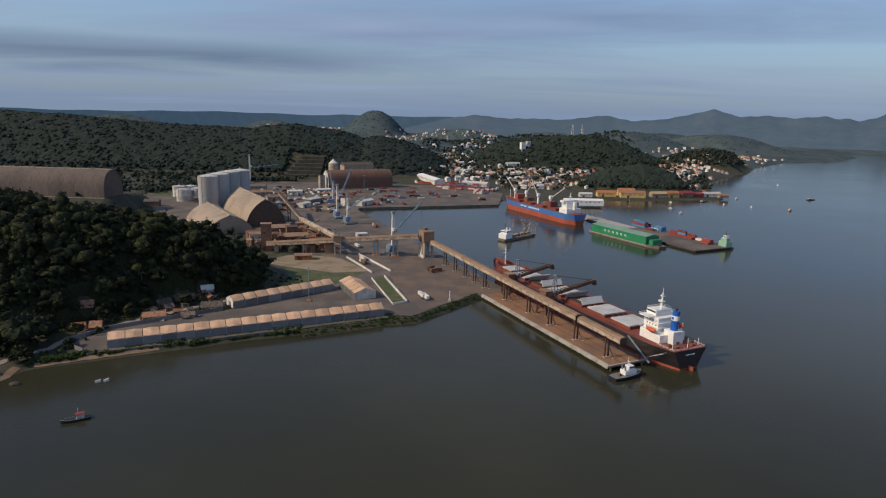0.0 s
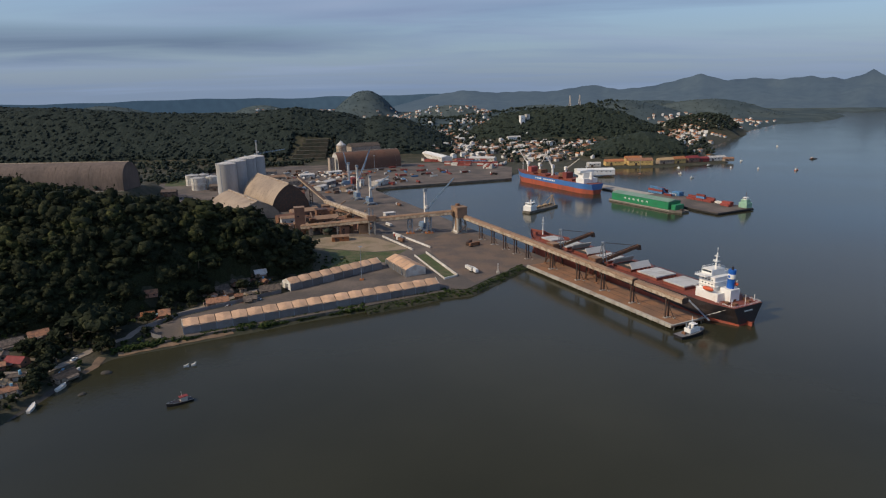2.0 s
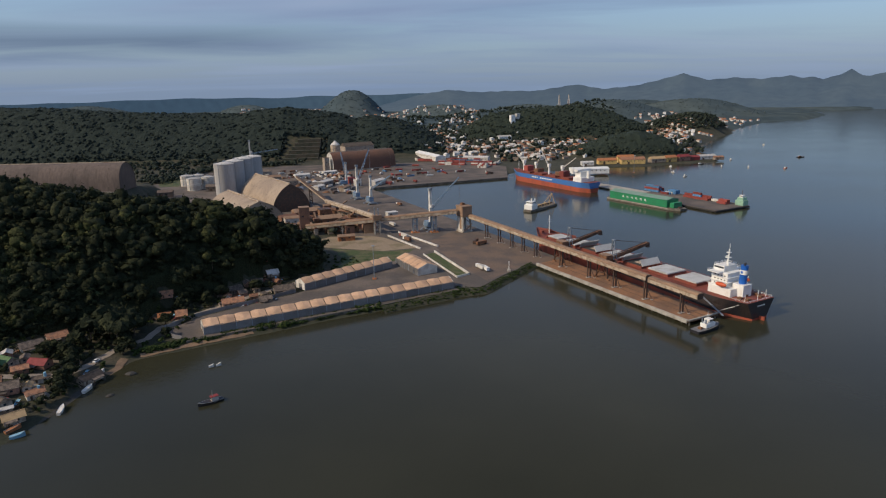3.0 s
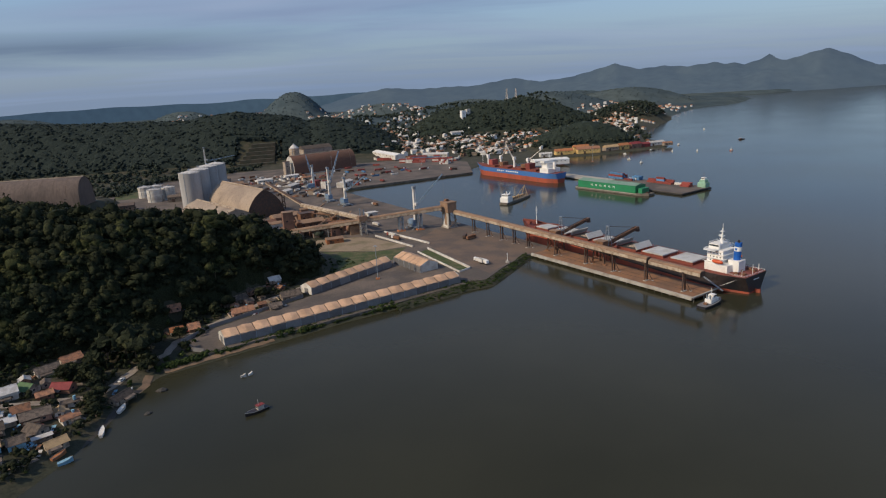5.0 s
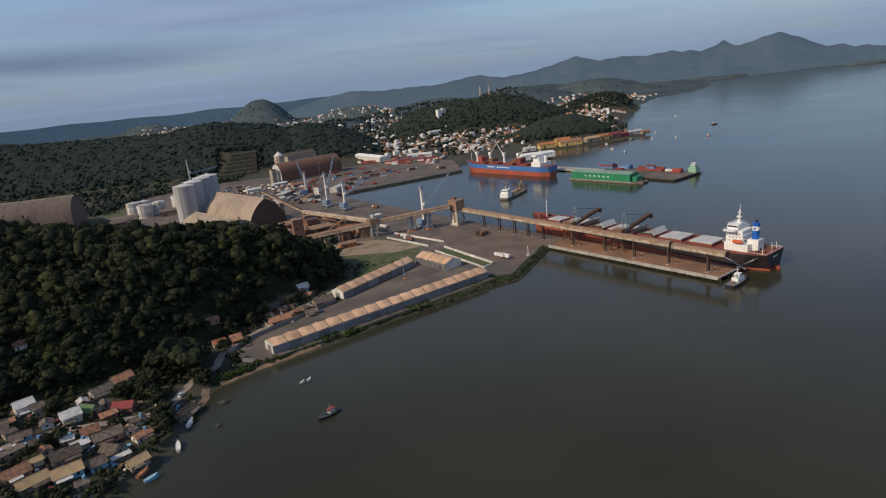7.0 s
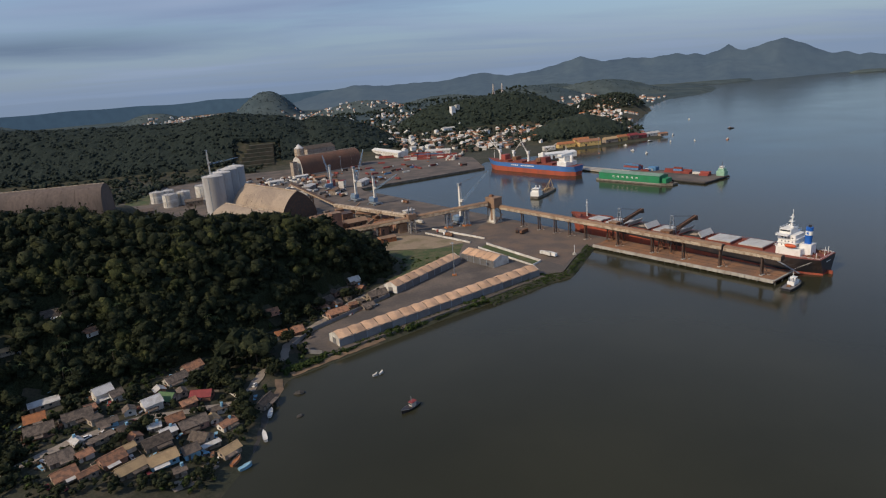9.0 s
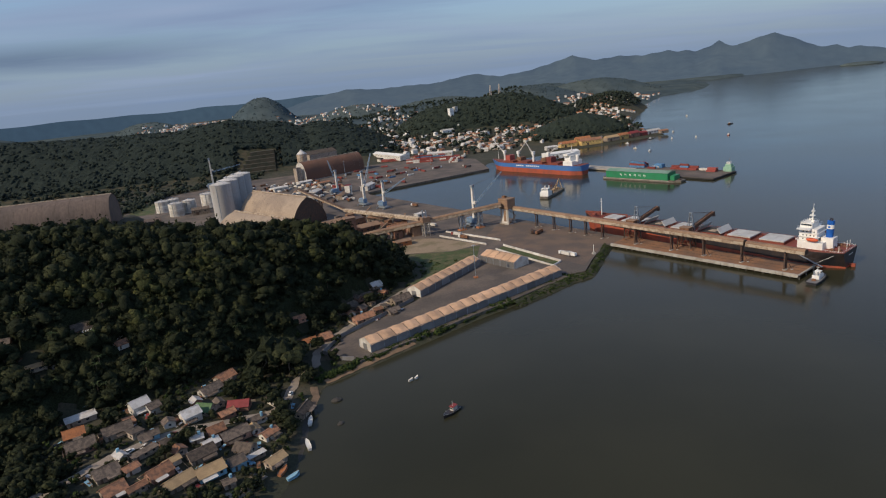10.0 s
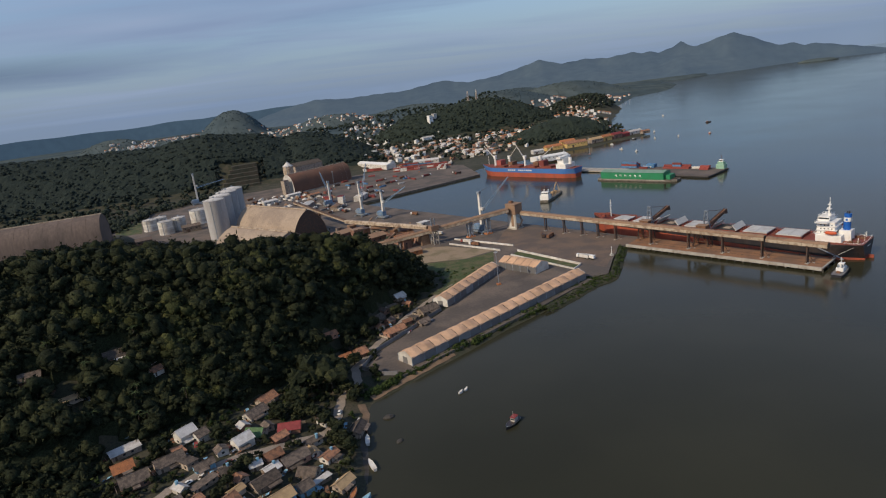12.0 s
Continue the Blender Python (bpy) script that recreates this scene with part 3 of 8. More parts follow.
JOIN = int(np.searchsorted(GY, 1899))
tagged(new("ground", grid_mesh("ground", GX, GY[:JOIN + 1], lambda x, y: GZ[:JOIN + 1], M["ground"])), "grassy and earthen land with wooded hills sloping to the harbour", "ground", kind="structure")
tagged(new("ground_far", grid_mesh("ground_far", GX, GY[JOIN:], lambda x, y: GZ[JOIN:], M["farhill"])), "distant wooded lowland and hills in a haze-tinted colour", "ground", kind="structure")
g = Geo()
g.add([(-4900, -3000, 0), (4900, -3000, 0), (4900, 4900, 0), (-4900, 4900, 0)], [(0, 1, 2, 3)])
solid("water", g, M["water"], "calm olive-brown harbour water with faint ripples", "water", "structure")

rings = [[(95 * f * math.cos(a) * (1 + 0.12 * math.sin(3 * a)), 38 * f * math.sin(a), z) for a in np.linspace(0, 2 * math.pi, 20, endpoint=False)] for f, z in ((1.0, -1), (0.95, 5), (0.75, 11), (0.4, 15), (0.05, 16))]
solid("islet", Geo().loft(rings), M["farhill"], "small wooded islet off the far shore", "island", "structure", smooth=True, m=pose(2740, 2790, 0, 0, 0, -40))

# mountains beyond the bay: bearing in degrees, height in metres
PEAKS = ((-2, 30), (1.9, 105), (4.4, 132), (6.9, 112), (10, 117), (12, 112), (15.6, 150), (17.8, 117), (20.3, 132), (22.3, 165), (24.3, 203), (25.4, 175), (26.2, 160), (28.2, 171), (30, 158), (32.1, 174), (32.9, 160), (33.6, 164), (34.3, 150), (35.3, 172), (36, 202), (36.6, 172),
         (37.2, 160), (38.6, 190), (39.9, 216), (41.2, 178), (43.1, 106), (44.2, 110), (45, 88), (45.8, 92), (47, 72), (49, 40), (51, 8))
pb, ph = np.array([p[0] for p in PEAKS]), np.array([p[1] for p in PEAKS])
g = Geo()
rings = []
bearings = np.arange(-2.0, 51.1, 0.25)
for k, (deep, f) in enumerate(((0.0, 0.0), (0.27, 0.16), (0.53, 0.40), (0.8, 0.72), (1.0, 1.0), (1.2, 0.8), (1.4, 0.3))):
    row = []
    for b in bearings:
        foot = float(np.interp(b, (30, 36, 40, 45, 51), (3650, 3720, 3930, 4220, 4290)))
        rad = foot + (4400 - foot) * deep
        h = float(np.interp(b, pb, ph)) * f
        h *= 1 + (0.0 if k in (0, 4) else 0.03) * math.sin(b * 1.3 + k * 0.5)
        h += (2.0 if k == 4 else 2.0 * f) * math.sin(b * 4.7 + k * 1.9) * min(1.0, h / 60)
        r = rad + (60 * math.sin(b * 0.9 + k * 2.1) + 16 * math.sin(b * 2.9 + k * 1.3) + 5 * math.sin(b * 7.1 + k * 2.7)) * (4400 - foot) / 750
        row.append((-130 + r * math.sin(radians(b)), r * math.cos(radians(b)), max(h, 0) - 1 + (1.5 if k else 0)))
    rings.append(row)
g.loft(rings, closed=False, caps=False)
solid("mountain_range", g, M["mountain"], "wooded mountains beyond the bay with blue haze painted on", "mountains", "structure", smooth=True)
g = Geo()
row0, row1 = [], []
for b in np.arange(-64, 48.1, 0.5):
    r = 4830
    t = 104 + 5 * math.sin(b * 0.31 + 1) + 2.5 * math.sin(b * 1.3) + (10 if -9 < b < -5 else 0) * math.sin((b + 9) / 4 * math.pi)
    row0.append((-130 + r * math.sin(radians(b)), r * math.cos(radians(b)), -2))
    row1.append((-130 + r * math.sin(radians(b)), r * math.cos(radians(b)), t * float(smoothstep(48, 38, b))))
g.loft([row0, row1], closed=False, caps=False)
solid("backdrop", g, M["plain"], "far blue-green lowland on the horizon with painted haze", "backdrop", "structure")


terraces = thing("terraced_bank", pose(-296, 1296, 2), "terraced brown earth bank cut into the wooded ridge", "bank", kind="structure")
for i in range(6):
    part("terrace", Geo().box((2.5 * i, 8 + i * 11, 4 + i * 3.4), (76 - 5 * i, 24, 8 + i * 6.8), 4, 0.95), M["terrace"], terraces)


def slab(name, outline, z0, z1, material, label, category="pavement", side=None):
    if sum((a[0] * b[1] - b[0] * a[1]) for a, b in zip(outline, outline[1:] + outline[:1])) < 0:
        outline = outline[::-1]
    me = bpy.data.meshes.new(name)
    bm = bmesh.new()
    top = [bm.verts.new((x, y, z1)) for x, y in outline]
    low = [bm.verts.new((x, y, z0)) for x, y in outline]
    f = bm.faces.new(top)
    f.normal_update()
    n = len(top)
    for i in range(n):
        q = bm.faces.new((top[i], low[i], low[(i + 1) % n], top[(i + 1) % n]))
        q.material_index = 1
    bmesh.ops.triangulate(bm, faces=[f], ngon_method="EAR_CLIP")
    bm.to_mesh(me)
    bm.free()
    me.materials.append(material)
    me.materials.append(side or M["quay"])
    return tagged(new(name, me), label, category, kind="structure")


APRON = [Q(-205, 11), Q(60, 4), Q(235, 2), Q(235, -24.5), (25, 474), (2, 448), (-20, 419), (-38, 419), (-60, 430), (-82, 470), (-108, 545), (-118, 585), (-160, 640), (-215, 705), (-300, 735),
         (-400, 850), (-480, 1000), (-470, 1130), (-300, 1230), (-60, 1330), (40, 1250), (105, 1120), (92, 1022), (86, 980), (-125, 910)]
slab("pavement", APRON, -4, 3.0, M["asphalt"], "dusty grey port apron with worn asphalt")
YARD = [(-211, 342), (-222, 356), (-209, 376), (-180, 398), (-152, 420), (-128, 444), (-98, 474), (-88, 492), (-78, 496), (-62, 472), (-52, 442), (-40, 420), (-36, 413), (-62, 402), (-93, 386), (-124, 373), (-155, 358), (-180, 347), (-203, 336)]
slab("road", YARD, 1.0, 3.06, M["asphalt"], "grey asphalt storage yard between tarpaulin sheds", "yard")
slab("trim", [Q(100, -4), Q(235, -4), Q(234, -24), (24, 476), (3, 452), (-14, 432), (-28, 470), (-44, 520), (-52, 566), (-30, 600)], 2.9, 3.012, M["dusty"], "brown ore dust spread over the apron", "paving")
slab("trim", [(-172, 566), (-150, 596), (-112, 594), (-98, 586), (-66, 540), (-96, 532), (-140, 548)], 1.0, 3.05, M["dirt"], "bare sandy ground beside the conveyor", "earth")
slab("lawn", [(-476, 1075), (-448, 1078), (-436, 1010), (-432, 975), (-462, 980), (-474, 1010)], 1.0, 3.05, M["grass"], "rough green grass beside the storage tanks", "lawn")
slab("lawn", [(-142, 546), (-96, 531), (-68, 536), (-82, 500), (-92, 492), (-130, 456), (-146, 452), (-158, 480), (-152, 515)], 1.0, 3.03, M["grass"], "rough green grass behind the tarpaulin sheds", "lawn")


# ---- the pier and its machinery ----
def build_pier():
    """Local x along the pier, y to the water, z up from the deck."""
    p = thing("pier", qpose(235, 0, 3.0), "long rust-brown ore pier with a pale kerb on concrete piles", "pier", kind="structure")
    L, W = 153.0, 26.5
    g = Geo().box((L / 2, -W / 2 + 2, -0.6), (L, W, 1.2))
    part("deck", g, M["rust_deck"], p)
    part("fascia", Geo().box((L / 2, 2.2, -1.0), (L, 0.5, 2.2)), M["quay"], p)
    g = Geo()
    for i in range(26):
        for y in (-23, -12, 0):
            g.tube((3 + i * 6, y, -9), (3 + i * 6, y, -1.2), 0.55, n=6, caps=False)
    part("piling", g, M["quay"], p)
    kerb = Geo().box((0, 0, 0), (4.7, 1.5, 0.9)).mesh("kerb_block", M["concrete"])
    lip = Geo().box((0, 0, 0), (4.6, 0.5, 1.5)).mesh("edge_panel", M["concrete"])
    rng = random.Random(3)
    for i in range(31):
        for me, y, z in ((kerb, -24.1, 0.12), (lip, -25.0, -0.75)):
            ob = new(me.name, me)
            ob.parent = p
            ob.location = (2.6 + i * 4.93, y, z + rng.uniform(-0.05, 0.03))
    for i in range(7):
        ob = new("kerb_block", kerb)
        ob.parent = p
        ob.location, ob.rotation_euler = (L - 0.2, -22 + i * 3.9, 0.05), (0, 0, math.pi / 2)
        ob.scale = (0.8, 0.7, 0.8)
    for x in (4.0, 10.0):
        part("rail_strip", Geo().box((L / 2, -x - 4, 0.03), (L, 0.5, 0.08)), M["darksteel"], p)
    return p


build_pier()


def bollard():
    b = thing("bollard", None, "short dark steel mooring bollard on the pier edge", "bollard", "bollards along the pier")
    part("post", Geo().tube((0, 0, 0), (0, 0, 0.8), 0.35, n=8), M["darksteel"], b)
    part("cap", Geo().tube((0, 0, 0.8), (0, 0, 1.05), 0.55, 0.45, n=8), M["darksteel"], b)
    return b


b0 = bollard()
b0.matrix_basis = qpose(245, 1.0, 3.0)
for a in range(265, 388, 20):
    copy_thing(b0, qpose(a, 1.0, 3.0))


def gallery(name, p0, p1, w, h, label, bays=None, roofmat="gallery"):
    """A covered conveyor between two points (x, y, z of its floor)."""
    p0, p1 = Vector(p0), Vector(p1)
    d = p1 - p0
    L = d.length
    rz, ry = math.atan2(d.y, d.x), -math.asin(d.z / L)
    t = thing(name, Matrix.Translation(p0) @ Matrix.Rotation(rz, 4, "Z") @ Matrix.Rotation(ry, 4, "Y"), label, "conveyor")
    n = bays or max(2, int(L / 9))
    s = L / n
    part("floor_truss", Geo().box((L / 2, 0, 0.15), (L, w, 0.5)), M["darksteel"], t)
    roof = Geo().loft([[(x, -w / 2 - 0.25, h * 0.72), (x, -w * 0.28, h), (x, w * 0.28, h), (x, w / 2 + 0.25, h * 0.72), (x, w / 2 + 0.25, h * 0.66), (x, -w / 2 - 0.25, h * 0.66)] for x in (0, s - 0.12)]).mesh("roof_panel", M[roofmat])
    wall = Geo().box((s / 2 - 0.06, 0, h * 0.36), (s - 0.15, 0.2, h * 0.62)).mesh("side_panel", M["galside"])
    for i in range(n):
        ob = new("roof_panel", roof)
        ob.parent, ob.location = t, (i * s, 0, 0)
        for y in (-w / 2, w / 2):
            ob = new("side_panel", wall)
            ob.parent, ob.location = t, (i * s, y, 0)
    for xx in (-0.05, L + 0.05):
        part("end_panel", Geo().box((xx, 0, h * 0.45), (0.2, w * 0.9, h * 0.8)), M["darksteel"], t)
    return t


def trestle(a, b, top, lean=1):
    """One leaning support of the pier conveyor."""
    t = thing("conveyor_support", qpose(a, b, 3.0), "dark steel two-legged conveyor support on the pier", "support", "supports of the pier conveyor")
    h = top - 3.0
    part("post", Geo().box((0, 1.2, h / 2), (0.9, 0.7, h)), M["darksteel"], t)
    part("post", Geo().beam((0, -1.2, h), (-0.3, -1.2, 0), 0.7, 0.9), M["darksteel"], t)
    part("strut", Geo().beam((0.0, 0.6, h * 0.62), (3.4, 2.8, 0.0), 0.45), M["darksteel"], t)
    part("crosshead", Geo().box((0, 0, h - 0.4), (1.3, 5.0, 0.8)), M["darksteel"], t)
    part("footing", Geo().box((0, 0, 0.25), (2.2, 4.6, 0.5)).box((3.4, 2.8, 0.2), (1.4, 1.4, 0.4)), M["concrete"], t)
    return t


def GB(a):
    """The pier conveyor's line, which lies slightly askew to the quay."""
    return -11.0 - 0.023 * (a - 137)


for a in (137, 160, 181, 199, 218, 253, 287, 315, 345, 376):
    trestle(a, GB(a), 16.6)
gallery("conveyor_gallery", (*Q(104, GB(104)), 17.0), (*Q(347, GB(347)), 16.6), 5.2, 4.0, "long rust-brown covered conveyor along the pier", 30)
gallery("conveyor_gallery", (*Q(348, GB(348) + 0.8), 15.9), (*Q(389, GB(389) + 0.8), 15.9), 5.2, 3.8, "dust-covered end span of the pier conveyor", 5)


def shiploader(a, boom_len):
    t = thing("shiploader", qpose(a, -4.0, 3.0), "rusty travelling shiploader with grey mast and raised boom", "shiploader", "shiploaders on the pier")
    for x in (-6, 6):
        for y in (-4, 4):
            part("leg", Geo().beam((x, y, 0.4), (x * 0.8, y, 12.5), 0.8), M["darksteel"], t)
            part("bogie", Geo().box((x, y, 0.5), (3.6, 0.9, 1.0)), M["rust"], t)
    part("portal_beam", Geo().box((0, -4, 12.6), (12, 0.9, 1.2)).box((0, 4, 12.6), (12, 0.9, 1.2)).box((-5, 0, 12.6), (0.9, 9, 1.1)).box((5, 0, 12.6), (0.9, 9, 1.1)), M["darksteel"], t)
    braces = [((-6, -4, 5), (6, -4, 5)), ((-6, -4, 1), (0, -4, 12)), ((6, -4, 1), (0, -4, 12))]
    for x in (-6, 6):
        braces += [((x, -4, 1), (x * 0.8, 4, 12)), ((x, 4, 1), (x * 0.8, -4, 12))]
    for p, q in braces:
        part("brace", Geo().beam(p, q, 0.4), M["rust"], t)
    house = part("machine_house", Geo().box((0, -1, 15.6), (8, 6, 4.6)), M["rust"], t)
    part("roof", Geo().box((0, -1, 18.05), (8.6, 6.6, 0.3)), M["gallery"], house)
    part("walkway", Geo().box((0, 4.4, 13.6), (14, 2.2, 0.2)).box((0, 5.5, 14.4), (14, 0.12, 0.12)), M["darksteel"], t)
    # grey pylon of four legs that holds the boom
    for x in (-2.6, 2.6):
        for y in (4.5, 8.0):
            part("mast_leg", Geo().beam((x, y, 13.0), (x * 0.35, 6.2, 28.0), 0.5), M["greysteel"], t)
    g = Geo()
    for z, k in ((17, 0.82), (21, 0.62), (25, 0.45)):
        g.beam((-2.6 * k, 5.2, z), (2.6 * k, 5.2, z), 0.3).beam((-2.6 * k, 7.2, z), (2.6 * k, 7.2, z), 0.3).beam((-2.6 * k, 5.2, z), (-2.6 * k, 7.2, z), 0.3).beam((2.6 * k, 5.2, z), (2.6 * k, 7.2, z), 0.3)
    g.box((0, 6.2, 28.2), (2.6, 1.8, 0.7))
    part("mast_bracing", g, M["greysteel"], t)
    # boom: an open truss with a covered belt
    y0, z0, y1, z1 = 5.0, 13.6, 5.0 + boom_len, 20.5
    boom = part("boom", Geo().beam((-1.5, y0, z0), (-1.5, y1, z1), 0.5).beam((1.5, y0, z0), (1.5, y1, z1), 0.5).beam((-1.2, y0, z0 + 2.4), (-1.2, y1, z1 + 1.6), 0.4).beam((1.2, y0, z0 + 2.4), (1.2, y1, z1 + 1.6), 0.4), M["darksteel"], t)
    part("belt_cover", Geo().beam((0, y0, z0 + 0.9), (0, y1, z1 + 0.8), 2.3, 1.3), M["rust"], boom)
    g = Geo()
    for i in range(9):
        f0, f1 = i / 9, (i + 1) / 9
        for x in (-1.4, 1.4):
            g.beam((x, y0 + boom_len * f0, z0 + (z1 - z0) * f0), (x, y0 + boom_len * f1, z0 + (z1 - z0) * f1 + 1.9), 0.22)
    part("lacing", g, M["rust"], boom)
    part("head_chute", Geo().box((0, y1 + 0.4, z1 - 0.8), (2.6, 2.6, 3.6), taper=0.7), M["darksteel"], boom)
    part("stay", Geo().tube((0.8, 6.2, 28), (0.8, y1 - 3, z1 + 1.4), 0.1, n=5).tube((-0.8, 6.2, 28), (-0.8, y1 - 3, z1 + 1.4), 0.1, n=5), M["darksteel"], t)
    return t


shiploader(243, 34)
shiploader(294, 36)


# ---- ships ----
def hull_rings(L, B, D, draught_z, bow=0.16, stern=0.12, flare=0.5, rake=6.0, sheer=2.0, fore=0.86):
    """Cross-sections from stern (x = 0) to bow (x = L). Returns rings of (x, y, z), keel to deck, port to starboard."""
    rings = []
    for i in range(29):
        f = i / 28
        wf = 1.0
        if f < stern:
            wf = 0.80 + 0.20 * math.sin(f / stern * math.pi / 2)
        wb = 1.0
        if f > 1 - bow:
            k = (f - 1 + bow) / bow
            wb = max(0.03, (1 - k ** 2.2))
        deck = wf * max(wb, 0.03) * B / 2
        low = deck * (1 - flare * (1 - wb)) if f > 0.5 else deck * (0.55 + 0.45 * min(1, f / stern))
        top = D + (sheer * max(0, (f - fore) / (1 - fore)) ** 0.6 if f > fore else 0) + (0.6 * max(0, 0.08 - f) / 0.08)
        xk = L * f + (rake * max(0, (f - 0.9) / 0.1) if f > 0.9 else 0)
        xl = L * f
        zl = draught_z if f > 0.06 else draught_z + (0.06 - f) / 0.06 * 3.0
        rings.append([(xl, -low, zl), (xl, -low, 2.0), (xk, -deck, top), (xk, deck, top), (xl, low, 2.0), (xl, low, zl)])
    return rings


def split_hull(rings, zc0, zc1, up, name_low, mat_low, name_up, mat_up, parent):
    """Two skins: below and above the paint line at zc."""
    lowr, upr = [], []
    for i, r in enumerate(rings):
        zc = zc0 + (zc1 - zc0) * i / (len(rings) - 1)
        a0, a1, a2 = Vector(r[0]), Vector(r[1]), Vector(r[2])

        def at_z(z):
            p, q = (a0, a1) if z < a1.z else (a1, a2)
            k = min(1, max(0, (z - p.z) / max(1e-6, q.z - p.z)))
            return p + (q - p) * k
        c = at_z(zc)
        keel = at_z(min(-1.5, zc - 0.5))
        half = [keel, c]
        lowr.append([tuple(p) for p in half] + [(p.x, -p.y, p.z) for p in reversed(half)])
        mids = [c, at_z(zc + (a2.z - zc) * 0.5), a2]
        upr.append([tuple(p) for p in mids] + [(p.x, -p.y, p.z) for p in reversed(mids)])
    part(name_low, Geo().loft(lowr), M[mat_low], parent, "red lower hull", smooth=False)
    part(name_up, Geo().loft(upr), M[mat_up], parent, up, smooth=False)


def rail(g, pts, h=1.1, r=0.07):
    for (x0, y0, z0), (x1, y1, z1) in zip(pts, pts[1:]):
        for k in (0.55, 1.0):
            g.beam((x0, y0, z0 + h * k), (x1, y1, z1 + h * k), r)
        n = max(1, int(math.dist((x0, y0), (x1, y1)) / 2.5))
        for i in range(n + 1):
            f = i / n
            g.beam((x0 + (x1 - x0) * f, y0 + (y1 - y0) * f, z0 + (z1 - z0) * f), (x0 + (x1 - x0) * f, y0 + (y1 - y0) * f, z0 + (z1 - z0) * f + h), r)
    return g


def windows(parent, x, ys, z, w=0.9, h=0.8, axis="x"):
    for y in ys:
        c = (x, y, z) if axis == "x" else (y, x, z)
        s = (0.12, w, h) if axis == "x" else (w, 0.12, h)
        part("window", Geo().box(c, s), M["glass"], parent)


def bulk_carrier():
    L, B, D = 226.0, 31.5, 11.5
    s = thing("bulk_carrier", qpose(403, 22.0, 0.0, 180), "black and red bulk carrier with grey hatches and white bridge", "ship")
    rings = hull_rings(L, B, D, -6, sheer=3.2, fore=0.93, rake=5, stern=0.10)
    split_hull(rings, 1.2, 11.0, "black upper hull", "boot_topping", "redboot", "upper_hull", "hullblack", s)
    deck = [(r[2][0], r[2][1] + 0.35, r[2][2] - 0.9) for r in rings]
    g = Geo()
    g.loft([[(x, y, z + 0.9 + 0.05), (x, -y, z + 0.9 + 0.05)] for x, y, z in deck], closed=False, caps=False)
    part("main_deck", g, M["redoxide"], s)
    g = Geo()
    for sy in (1, -1):
        rail(g, [(x, sy * (y + 0.2), z + 0.95) for x, y, z in deck[1:-2:3]], 1.1, 0.1)
    part("side_rail", g, M["redoxide"], s)
    g = Geo()
    for sy in (1, -1):
        for r0, r1 in zip(rings[-5:], rings[-4:]):
            a, b = r0[2], r1[2]
            g.add([(a[0], sy * a[1], a[2]), (b[0], sy * b[1], b[2]), (b[0] + 0.2, sy * b[1], b[2] + 1.6), (a[0] + 0.2, sy * a[1], a[2] + 1.6)], [(0, 1, 2, 3)])
    part("bulwark", g, M["redoxide"], s)
    # hatches, from the bridge forward
    x, z = 41.0, D
    states = ("shut", "shut", "open", "shut", "open", "shut", "shut")
    for i, st in enumerate(states):
        ln = 18.5 if i < 6 else 15.0
        w = 18.0 if i < 6 else 13.5
        h = thing_part("hatch", s)
        part("coaming", Geo().box((x + ln / 2, 0, z + 0.9), (ln, w, 1.8)), M["redoxide"], h)
        if st == "shut":
            for k in (0, 1):
                part("cover_panel", Geo().box((x + ln / 4 + k * ln / 2, 0, z + 2.25), (ln / 2 - 0.25, w + 0.6, 0.9)), M["hatch"], h, bevel=0.08)
        else:
            # no real opening: a dark plate on the coaming paints the hold's shade
            part("hold_opening", Geo().box((x + ln / 2, 0, z + 1.75), (ln - 1.2, w - 1.2, 0.22)), M["hold"], h)
            for k in (0, 1):
                xx = x + (1.2 if k == 0 else ln - 1.2)
                part("cover_panel", Geo().beam((xx - (2.2 if k == 0 else -2.2), 0, z + 2.0), (xx + (1.0 if k == 0 else -1.0), 0, z + 6.2), w, 0.8), M["hatch"], h)
            part("grain_heap", Geo().box((x + ln / 2, 1.0, z + 1.6), (ln * 0.55, w * 0.6, 1.4), taper=0.4), M["barrel"], h)
        for yy in (-4, 0, 4):
            part("vent", Geo().tube((x + ln + 3.2, yy, z), (x + ln + 3.2, yy, z + 2.6), 0.45, n=6), M["redoxide"], s)
        part("deck_locker", Geo().box((x + ln + 2.2, 6.0, z + 0.9), (2.2, 1.6, 1.8)), M["redoxide"], s)
        part("deck_locker", Geo().box((x + ln + 2.4, -6.5, z + 0.7), (2.0, 2.0, 1.4)), M["redoxide"], s)
        x += ln + 6.3
    g = Geo()
    for yy in (-10.6, 10.6):
        for k in (0, 0.8):
            g.tube((40, yy + k, z + 0.6), (200, yy + k, z + 0.6), 0.16, n=5)
    part("deck_pipe", g, M["redoxide"], s)
    # forecastle
    part("foremast", Geo().tube((212, 0, z + 2.5), (212, 0, z + 19), 0.5, 0.28, n=8).beam((212, -2.2, z + 13), (212, 2.2, z + 13), 0.25).box((212, 0, z + 15.5), (1.6, 1.6, 0.2)), M["white"], s)
    g = Geo()
    for yy in (-4.2, 4.2):
        g.box((217, yy, z + 3.9), (3.4, 2.6, 1.8)).tube((219.5, yy, z + 3.4), (219.5, yy, z + 5.0), 0.6, n=8)
    part("windlass", g, M["redoxide"], s)
    # accommodation
    acc = thing_part("superstructure", s)
    acc.location, acc.scale = (-6.0, 0, 0), (1.0, 0.74, 1.0)
